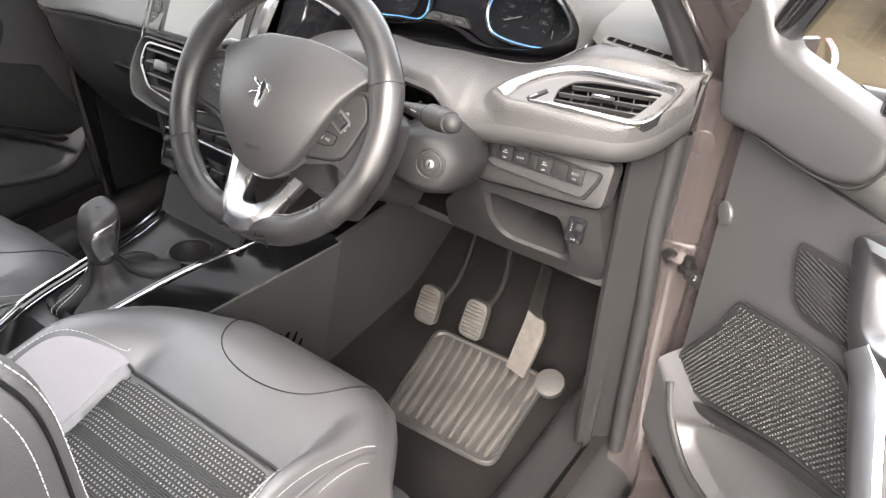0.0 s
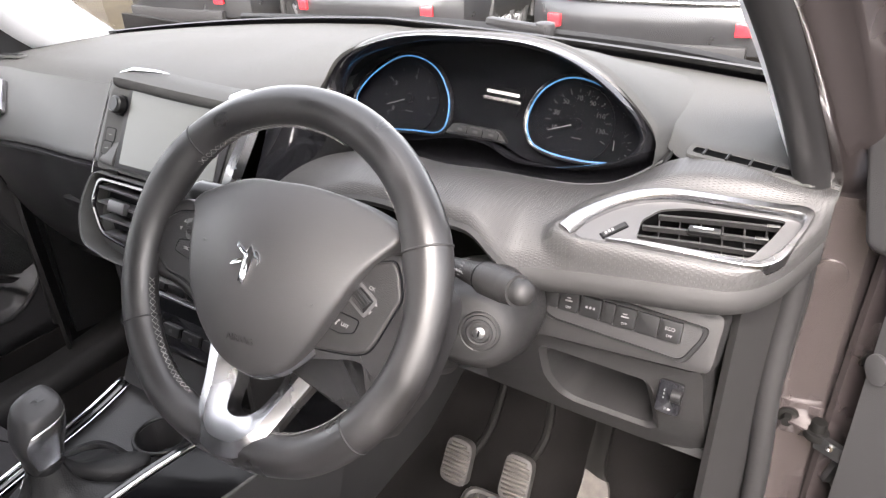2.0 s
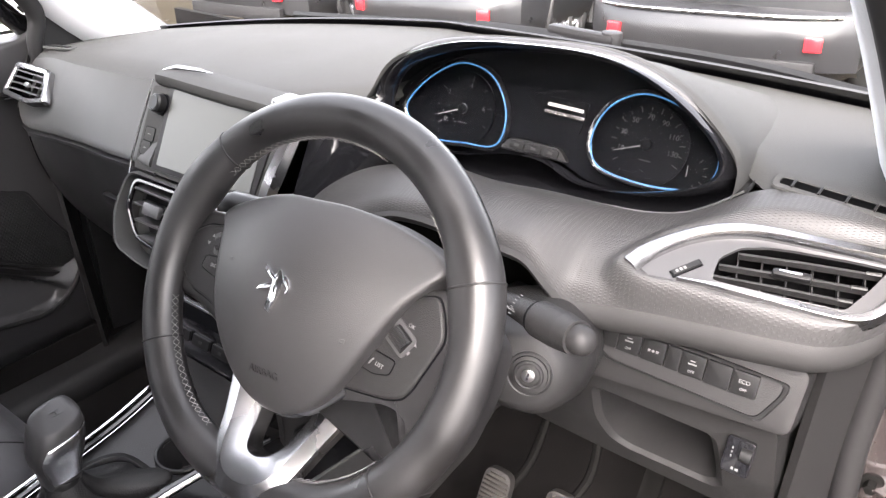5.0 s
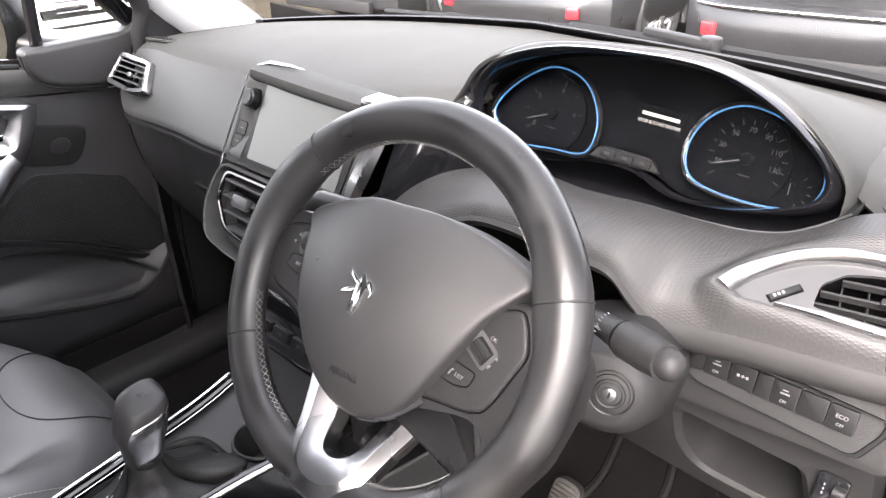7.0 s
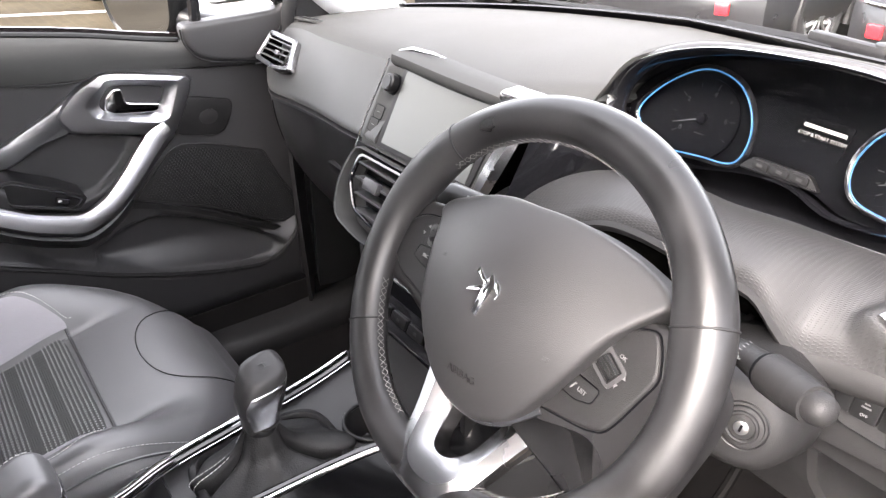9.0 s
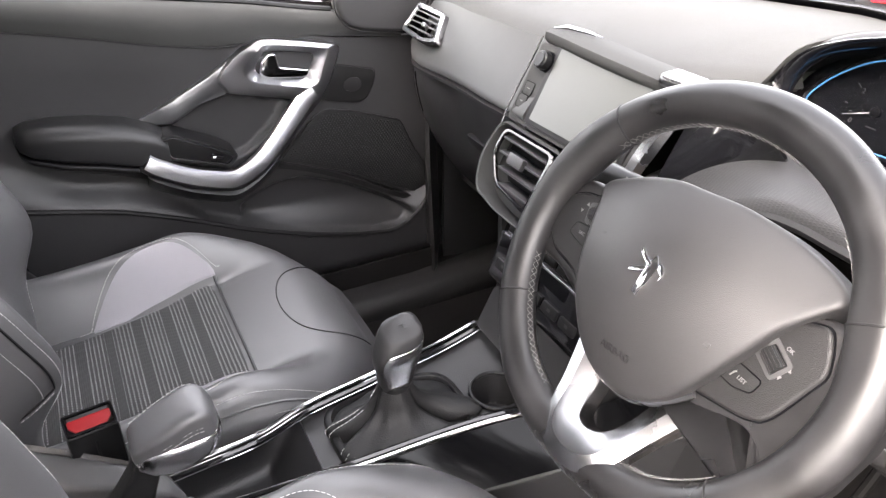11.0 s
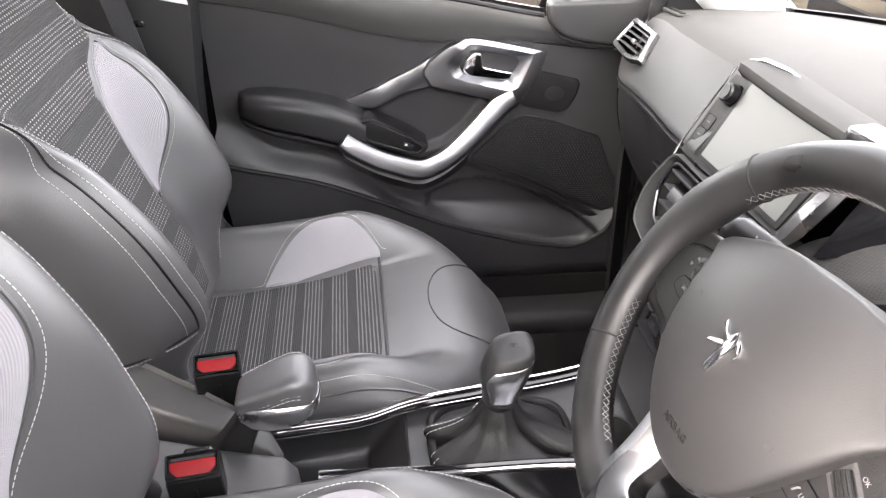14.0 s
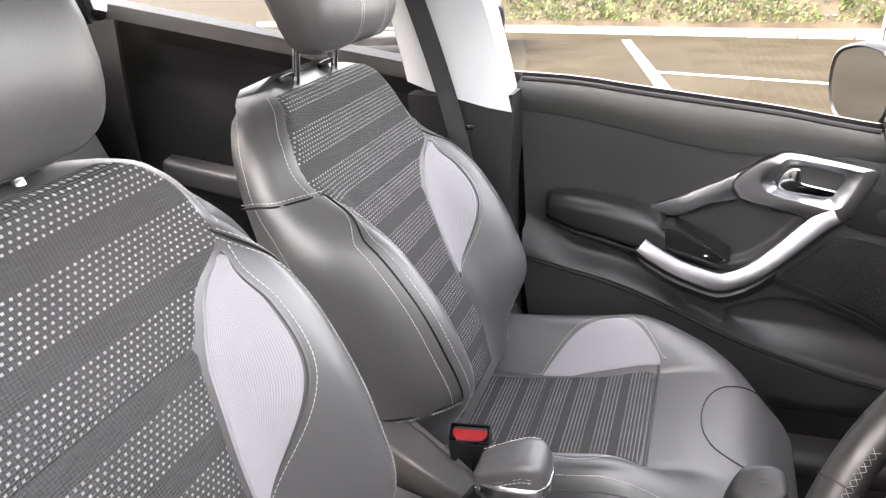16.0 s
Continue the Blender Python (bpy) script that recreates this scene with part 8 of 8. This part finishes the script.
    part("mirror_arm", tube([m @ Vector((s * 0.80, 0.25, 0.88)), m @ Vector((s * 0.86, 0.23, 0.88)), m @ Vector((s * 0.90, 0.19, 0.89))], [0.03, 0.024, 0.03], 12), M_SMOOTH, door)
    return door


build_door(-1, Matrix(), "closed passenger front door with dark trim and a satin silver pull handle")
HINGE = Vector((0.82, 0.415, 0))
OPEN = Matrix.Translation((0.812, 0.372, 0.13)) @ pose(0, 0, 0, 0, 0, 44.5) @ Matrix.Translation(-HINGE)
build_door(1, OPEN, "wide open driver door with dark trim and a satin silver pull handle")
# check strap and hinge on the pillar
strap = thing("door_check_strap", "black steel door check strap bolted to the hinge pillar", "door hinge", (0.79, 0.40, 0.70))
part("bracket", box(0.05, 0.010, 0.045, pose(0.752, 0.370, 0.70, 0, 0, 6), 0.004), M_PAINT, strap)
part("bolt", join(disc(0.011, 0.006, pose(0.744, 0.366, 0.702, 90), 20, 0.002), disc(0.0065, 0.012, pose(0.744, 0.362, 0.702, 90), 6, 0.002)), M_STEEL, strap)
part("pivot", join(disc(0.013, 0.008, pose(0.775, 0.35, 0.698), 20, 0.003), disc(0.008, 0.022, pose(0.775, 0.35, 0.696), 16, 0.002)), M_STEEL, strap)
part("bracket_ear", box(0.034, 0.026, 0.004, pose(0.765, 0.358, 0.704, 0, 0, -14), 0.0015), M_PAINT, strap)
part("strap_arm", loft([[(x, y + dy, z + dz) for dy, dz in ((-0.004, -0.009), (0.004, -0.009), (0.004, 0.009), (-0.004, 0.009))] for x, y, z in ((0.775, 0.345, 0.698), (0.82, 0.335, 0.69), (0.90, 0.325, 0.672))], caps=True), M_SMOOTH, strap)
part("strap_rivet", disc(0.004, 0.003, pose(0.79, 0.338, 0.698, 90), 10, 0.001), M_BRIGHT, strap)
plug = thing("jamb_plug", "round painted blanking plug pressed into the hinge pillar", "plug", (0.742, 0.37, 0.877))
part("disc", disc(0.017, 0.004, pose(0.745, 0.3755, 0.877, 90, 0, 10), 32, 0.0012), M_PAINT, plug)
hinge = thing("pillar_bracket", "painted metal hinge bracket bolted to the pillar", "bracket", (0.80, 0.38, 0.82))
part("leaf", box(0.035, 0.012, 0.055, pose(0.80, 0.372, 0.815, 0, 0, 12), 0.005), M_PAINT, hinge)
part("knuckle", tube([(0.822, 0.362, 0.785), (0.822, 0.362, 0.845)], 0.010, 14), M_PAINT, hinge)
part("bolt", disc(0.007, 0.008, pose(0.80, 0.366, 0.80, 90), 6, 0.002), M_STEEL, hinge)
gaiter = thing("cable_gaiter", "ribbed black rubber cable gaiter between pillar and door", "cable sleeve", (0.80, 0.38, 0.635))
part("sleeve", tube([(0.795 + 0.005 * i, 0.375 - 0.0008 * i, 0.645 - 0.0012 * i) for i in range(24)], [0.019 if i % 2 else 0.0155 for i in range(24)], 18), M_SEAL, gaiter)

# rear door on the passenger side, and a plain mirrored one
for s in (-1, 1):
    rd = thing("rear_door", "closed rear door with dark grained trim and armrest", "car door", (s * 0.78, -1.05, 0.6), "rear doors")
    belt2 = lambda y: 1.015 + 0.19 * max(0, -0.74 - y)
    tp = sheet(lambda u, v: (s * (0.775 - 0.03 * smooth(0.8, 0.97, v) + 0.03 * smooth(0.97, 1.0, v) - 0.02 * smooth(0.35, 0.30, v)), lerp(-0.70, -1.57, u), lerp(0.25, belt2(lerp(-0.70, -1.57, u)), v)), 30, 40, 0.012)
    part("trim_panel", tp, M_DARK, rd)
    rail = [[(s * (0.77 - d), y, belt2(y) + dz) for d, dz in ((0.022, -0.07), (0.034, -0.035), (0.022, -0.004), (-0.01, 0.004), (-0.03, -0.01))] for y in np.linspace(-0.70, -1.50, 20)]
    part("window_rail", loft(rail, closed=False), M_TRIM, rd)
    am = [[(s * (0.772 - dd), y, z) for dd, z in rounded([(0, zb), (d, zb + 0.01), (d, zt - 0.01), (0, zt)], 0.012, 3)] for y, zb, zt, d in ((-1.44, 0.735, 0.78, 0.02), (-1.42, 0.72, 0.79, 0.05), (-1.25, 0.69, 0.765, 0.055), (-1.05, 0.66, 0.735, 0.05), (-0.98, 0.65, 0.72, 0.02))]
    part("armrest", loft(am, caps=True), M_LEATHER, rd)
    part("speaker_grille", prism([(y, z) for y, z in rounded([(-1.40, 0.68), (-1.22, 0.64), (-1.22, 0.48), (-1.36, 0.46)], 0.02, 3)], 0.005, Matrix(((0, 0, -s, s * 0.775), (1, 0, 0, 0), (0, 1, 0, 0), (0, 0, 0, 1)))), M_MESH, rd)
    part("outer_skin", sheet(lambda u, v: (s * (0.835 + 0.03 * math.sin(math.pi * v)), lerp(-0.60, -1.44, u), lerp(0.05, 0.95, v)), 10, 8, 0.01), M_PAINT, rd)
    tf = [(s * (0.79 - 0.30 * max(0, z - 0.9) ** 1.1), y, z) for y, z in spline([np.array(q) for q in ((-0.63, 0.95), (-0.66, 1.2), (-0.67, 1.37), (-1.0, 1.38), (-1.35, 1.34), (-1.52, 1.24), (-1.55, 1.12))], 8)]
    part("window_frame", tube(tf, 0.02, 8), M_GLOSS, rd)
    pn = part("window_pane", sheet(lambda u, v: (s * (0.80 - 0.30 * max(0, lerp(0.9, 1.36, v) - 0.9) ** 1.1), lerp(-0.65, -1.53, u), lerp(0.90, 1.36 - 0.2 * max(0, u - 0.75) / 0.25, v)), 10, 6), M_GLASS, rd)
    pn.visible_shadow = False

for ob in [o for o in scene.objects if o.parent is None and o.type in ("EMPTY", "MESH")]:
    ob.matrix_world = LEVEL @ ob.matrix_world

# ---- outside ----
def paving(name, color, color2, rough):
    m = material(name, color, rough=rough, vary=0.25, vary_scale=0.6, rough_vary=0.1, spec=0.03)
    nt = m.node_tree
    n, ln = nt.nodes, nt.links
    b = n["Principled BSDF"]
    tc = n.new("ShaderNodeTexCoord")
    br = n.new("ShaderNodeTexBrick")
    br.inputs["Scale"].default_value = 1
    br.inputs["Brick Width"].default_value, br.inputs["Row Height"].default_value = 0.2, 0.1
    br.inputs["Mortar Size"].default_value = 0.004
    br.inputs["Color1"].default_value, br.inputs["Color2"].default_value = (*color, 1), (*color2, 1)
    br.inputs["Mortar"].default_value = (0.04, 0.032, 0.022, 1)
    ln.new(tc.outputs["Object"], br.inputs["Vector"])
    mul = n.new("ShaderNodeMix")
    mul.data_type, mul.blend_type = "RGBA", "MULTIPLY"
    mul.inputs["Factor"].default_value = 0.6
    old = b.inputs["Base Color"].links[0].from_socket
    ln.new(br.outputs["Color"], mul.inputs["A"])
    sc = n.new("ShaderNodeMix")
    sc.data_type = "RGBA"
    ln.new(old, sc.inputs["A"])
    dirt = n.new("ShaderNodeTexNoise")
    dirt.inputs["Scale"].default_value, dirt.inputs["Detail"].default_value = 1.3, 8
    ln.new(tc.outputs["Object"], dirt.inputs["Vector"])
    rp = n.new("ShaderNodeValToRGB")
    rp.color_ramp.elements[0].position, rp.color_ramp.elements[0].color = 0.35, (0.55, 0.5, 0.45, 1)
    rp.color_ramp.elements[1].position, rp.color_ramp.elements[1].color = 0.65, (1, 1, 1, 1)
    ln.new(dirt.outputs[0], rp.inputs[0])
    ln.new(rp.outputs[0], mul.inputs["B"])
    ln.new(mul.outputs["Result"], b.inputs["Base Color"])
    return m


M_GROUND = paving("tan_block_paving", (0.026, 0.0215, 0.0145), (0.031, 0.0255, 0.017), 0.85)
M_KERB = material("pale_kerb_stone", (0.22, 0.2, 0.17), rough=0.8, bump=0.6, scale=60, vary=0.2, vary_scale=3)
M_LINE = material("worn_white_road_paint", (0.32, 0.32, 0.31), rough=0.6, vary=0.12, vary_scale=8)
M_SOIL = material("bark_mulch", (0.1, 0.06, 0.035), rough=0.95, bump=1, scale=40, vary=0.4, vary_scale=9)
M_LEAF = material("hedge_leaves", (0.06, 0.09, 0.022), rough=0.5, vary=0.45, vary_scale=3)
M_TWIG = material("hedge_twigs", (0.06, 0.045, 0.03), rough=0.9, vary=0.3)
M_CARBLACK = material("dark_car_paint", (0.016, 0.016, 0.0175), rough=0.3, metal=0.2, vary=0.05, coat=0.25)
M_CARWHITE = material("white_car_paint", (0.75, 0.76, 0.77), rough=0.25, vary=0.03, coat=0.6)
M_TYRE = material("tyre_rubber", (0.018, 0.018, 0.018), rough=0.8, bump=0.4, scale=200, vary=0.2)
M_ALLOY = material("alloy_wheel", (0.5, 0.5, 0.52), rough=0.3, metal=0.9, vary=0.05)
M_TAIL = material("red_lamp_plastic", (0.55, 0.015, 0.02), rough=0.18, vary=0.05, coat=0.5)
M_PLATEY = material("yellow_plate", (0.36, 0.24, 0.03), rough=0.4, vary=0.05)
M_PLATEW = material("white_plate", (0.75, 0.75, 0.75), rough=0.4, vary=0.05)

bm = bmesh.new()
vals = [-400, -120, -40, -14, -8, -4, 0, 4, 8, 14, 40, 120, 400]
rows = [[bm.verts.new((x, y, GROUND)) for x in vals] for y in vals]
for i in range(len(vals) - 1):
    for j in range(len(vals) - 1):
        bm.faces.new((rows[i][j], rows[i][j + 1], rows[i + 1][j + 1], rows[i + 1][j]))
solid("ground", bm, M_GROUND, "tan block paving, damp and sunlit, with painted bay lines", "ground", kind="structure", smooth=0)


def strip(name, a, b, w, label):
    a, b = Vector((*a, 0)), Vector((*b, 0))
    d = b - a
    m = Matrix.Translation(((a.x + b.x) / 2, (a.y + b.y) / 2, GROUND + 0.004)) @ pose(0, 0, 0, 0, 0, math.degrees(math.atan2(d.y, d.x)))
    solid(name, box(d.length, w, 0.004, m, 0), M_LINE, label, "road marking", "bay lines", "structure")


KD = Vector((0.40, 0.92, 0)).normalized()
KN = Vector((-KD.y, KD.x, 0))
strip("bay_line", (-14.2, -1.75), (-5.2, -0.1), 0.16, "worn white painted parking bay line")
strip("bay_line", (-9.75, -0.9), (-8.3, 1.9), 0.12, "worn white painted parking bay line")
strip("bay_line", (-15.5, -6.5), (-7.5, -5.2), 0.16, "worn white painted parking bay line")
kerb_at = Vector((-14.7, 0, GROUND))
for i in range(-16, 14):
    c = kerb_at + KD * (0.92 * i) + Vector((0, 0, 0.06))
    solid("kerb_stone", box(0.905, 0.3, 0.14, Matrix.Translation(c) @ pose(0, 0, 0, 0, 0, math.degrees(math.atan2(KD.y, KD.x))), 0.02), M_KERB, "pale weathered kerb stone at the edge of the paving", "kerb", "kerb stones")
bed = sheet(lambda u, v: kerb_at + KD * lerp(-15, 13, u) + KN * lerp(0.16, 3.2, v) + Vector((0, 0, 0.11 + 0.05 * math.sin(9 * u + 5 * v))), 30, 6, 0.1)
solid("planting_bed", bed, M_SOIL, "brown bark mulch under the hedge", "planting bed", kind="structure")
hedge = thing("hedge", "clipped evergreen hedge of small glossy leaves behind the kerb", "hedge", kerb_at + KN * 1.3)
rng = random.Random(4)
bm = bmesh.new()
for i in range(26000):
    a, b, c = rng.uniform(-15, 13), rng.random(), rng.random()
    top = 1.0 + 0.12 * math.sin(a * 2.1) + 0.08 * math.sin(a * 5.3 + 1)
    shell = rng.random()
    if shell < 0.6:
        w, h = 0.55 + 0.1 * math.sin(a * 3.7 + 6 * c) + rng.uniform(-0.06, 0.12), 0.12 + (top - 0.12) * c
    else:
        w, h = 0.55 + 1.4 * b, top + rng.uniform(-0.12, 0.05)
    p = kerb_at + KD * a + KN * w + Vector((0, 0, 0.1 + h))
    s = rng.uniform(0.025, 0.06)
    d = Vector((rng.gauss(0, 1), rng.gauss(0, 1), rng.gauss(0, 1))).normalized()
    e = d.orthogonal().normalized()
    f = d.cross(e)
    q = [bm.verts.new(p + s * k) for k in (e, 0.45 * f + 0.1 * d, -e, -0.45 * f + 0.1 * d)]
    bm.faces.new(q)
part("leaves", bm, M_LEAF, hedge, kind="stuff", smooth=0)
inner = sheet(lambda u, v: kerb_at + KD * lerp(-15, 13, u) + KN * (0.72 + 0.06 * math.sin(60 * u)) + Vector((0, 0, lerp(0.08, 0.95, v))), 40, 4, 0.04)
part("branches", inner, M_TWIG, hedge)


def road_wheel(parent, m):
    """Tyre and spoked rim, axle along local x."""
    t = part("wheel", tube([m @ Vector((0.0, 0.27 * math.cos(a), 0.27 * math.sin(a))) for a in np.linspace(0, 2 * math.pi, 40, endpoint=False)], 0.075, 12, closed=True), M_TYRE, parent, "black tyre with a spoked alloy rim", smooth=60)
    part("rim", tube([m @ Vector((0.045, 0.205 * math.cos(a), 0.205 * math.sin(a))) for a in np.linspace(0, 2 * math.pi, 40, endpoint=False)], 0.016, 8, closed=True), M_ALLOY, t)
    sp = []
    for k in range(10):
        a = math.pi * k / 5
        sp.append(box(0.02, 0.022, 0.18, m @ pose(0.05, 0, 0, math.degrees(a)) @ pose(0, 0, 0.11), 0.005, 1))
    part("spokes", join(*sp, tube([m @ Vector((0.02, 0, 0)), m @ Vector((0.07, 0, 0))], 0.04, 16)), M_ALLOY, t)
    part("brake_disc", tube([m @ Vector((-0.02, 0, 0)), m @ Vector((0.0, 0, 0))], 0.17, 24), M_STEEL, t)
    return t


def parked_car(label, paint, rear_plate=True):
    """A parked hatchback, its tail at the origin facing -y, on the ground z = 0."""
    c = thing("parked_car", label, "car", (0, 0, 0), "parked cars")
    st = {0.0: (0.70, 0.30, 0.92), 0.06: (0.80, 0.24, 0.97), 0.35: (0.87, 0.2, 1.0), 1.2: (0.90, 0.2, 0.98), 2.6: (0.90, 0.2, 0.96), 3.5: (0.87, 0.2, 0.90), 4.0: (0.82, 0.24, 0.80), 4.2: (0.66, 0.32, 0.62)}
    rings = []
    for y in (0.0, 0.03, 0.08, 0.2, 0.5, 0.9, 1.4, 2.0, 2.6, 3.1, 3.6, 3.9, 4.08, 4.2):
        w, lo, hi = curve(st, y)
        rings.append([(x, y - 0.10 * (1 - (x / w) ** 2) * (1 if y < 0.1 else 0), z) for x, z in rounded([(-w * 0.9, lo), (w * 0.9, lo), (w, lo + 0.2), (w * 0.98, hi - 0.25), (w * 0.88, hi), (-w * 0.88, hi), (-w * 0.98, hi - 0.25), (-w, lo + 0.2)], 0.07, 4)])
    part("body", loft(rings, caps=True), paint, c, smooth=50)
    rings = [[(x, y, z) for x, z in rounded([(-w, 0.93), (w, 0.93), (w * 0.8, h), (-w * 0.8, h)], 0.08, 4)] for y, w, h in ((0.12, 0.74, 1.0), (0.35, 0.77, 1.35), (0.8, 0.78, 1.45), (1.6, 0.79, 1.47), (2.2, 0.79, 1.40), (2.9, 0.77, 1.0))]
    part("cabin_glass", loft(rings, caps=True), M_GLOSS, c, "dark tinted cabin glass", smooth=50)
    rings = [[(x, y, z) for x, z in rounded([(-w, h - 0.03), (w, h - 0.03), (w * 0.92, h + 0.015), (-w * 0.92, h + 0.015)], 0.03, 3)] for y, w, h in ((0.25, 0.62, 1.33), (0.8, 0.64, 1.46), (1.6, 0.64, 1.48), (2.25, 0.62, 1.41))]
    part("roof", loft(rings, caps=True), paint, c)
    bump = [[(x, y, z) for y, z in ((0.12, 0.24), (-0.10 + 0.16 * (x / 0.85) ** 4, 0.28), (-0.15 + 0.2 * (x / 0.85) ** 4, 0.42), (-0.14 + 0.2 * (x / 0.85) ** 4, 0.58), (-0.09 + 0.16 * (x / 0.85) ** 4, 0.62), (0.10, 0.64))] for x in np.linspace(-0.85, 0.85, 24)]
    bp = part("rear_bumper", loft(bump, closed=False), paint, c, smooth=50)
    part("bumper_strip", tube([(x, -0.155 + 0.2 * (x / 0.85) ** 4, 0.60) for x in np.linspace(-0.74, 0.74, 20)], 0.012, 8), M_CHROME, bp)
    part("bumper_lower", box(1.3, 0.06, 0.12, pose(0, -0.10, 0.29), 0.02), M_SEAL, bp)
    for s in (-1, 1):
        part("reflector", box(0.10, 0.03, 0.085, pose(s * 0.62, -0.105, 0.45, 0, 0, s * 14), 0.01), M_TAIL, bp, "red rear reflector")
        lamp = loft([[(s * x, y, z) for x, y in ((0.50, 0.0), (0.66, 0.02), (0.78, 0.09), (0.86, 0.24), (0.80, 0.26), (0.5, 0.05))] for z in (0.76, 0.83, 0.92)], caps=True)
        part("tail_lamp", lamp, M_TAIL, c, "red tail lamp")
        for y in (0.80, 3.35):
            road_wheel(c, Matrix.Translation((s * 0.80, y, 0.335)) @ (pose(0, 0, 0) if s > 0 else pose(0, 0, 0, 0, 0, 180)))
            part("wheel_arch", tube([(s * 0.875, y + 0.37 * math.cos(a), 0.335 + 0.37 * math.sin(a)) for a in np.linspace(-0.3, math.pi + 0.3, 24)], 0.03, 8), M_SEAL, c)
    if rear_plate:
        pl = part("number_plate", box(0.52, 0.012, 0.11, pose(0, -0.115, 0.80), 0.004), M_PLATEY, c, "yellow plate with dark bars")
        part("plate_bars", join(*[box(0.045, 0.004, 0.065, pose(-0.19 + 0.063 * k, -0.123, 0.80), 0) for k in range(7)]), M_GLOSS, pl)
    return c


def place(c, x, y, turn):
    c.matrix_world = Matrix.Translation((x, y, GROUND)) @ pose(0, 0, 0, 0, 0, turn)


car_a = parked_car("black hatchback parked tail-on in a row on the paving", M_CARBLACK)
for x in (-3.06, -5.32, 1.52):
    copy_thing(car_a, Matrix.Translation((x, 4.55, GROUND)))
copy_thing(car_a, Matrix.Translation((-10.4, -5.0, GROUND)) @ pose(0, 0, 0, 0, 0, 90))
place(car_a, -0.77, 4.55, 0)
white = parked_car("white car parked nose-on with a dark grille", M_CARWHITE, False)
part("front_grille", box(1.1, 0.05, 0.22, pose(0, 4.17, 0.52), 0.03), M_GLOSS, white, "black grille")
for i in range(4):
    part("grille_bar", box(1.05, 0.03, 0.018, pose(0, 4.20, 0.45 + 0.045 * i), 0.006), M_CHROME, white)
npl = part("number_plate", box(0.52, 0.015, 0.11, pose(0, 4.225, 0.50), 0.004), M_PLATEW, white, "white plate with dark bars")
part("plate_bars", join(*[box(0.045, 0.005, 0.065, pose(-0.19 + 0.063 * k, 4.234, 0.50), 0) for k in range(7)]), M_GLOSS, npl)
part("front_bumper", box(1.5, 0.12, 0.2, pose(0, 4.14, 0.30), 0.05, 3), M_CARWHITE, white)
for s in (-1, 1):
    part("headlamp", box(0.32, 0.12, 0.12, pose(s * 0.60, 4.05, 0.66, 0, 0, s * -28), 0.04, 3), M_ALLOY, white)
place(white, -10.15, 2.65, -90)
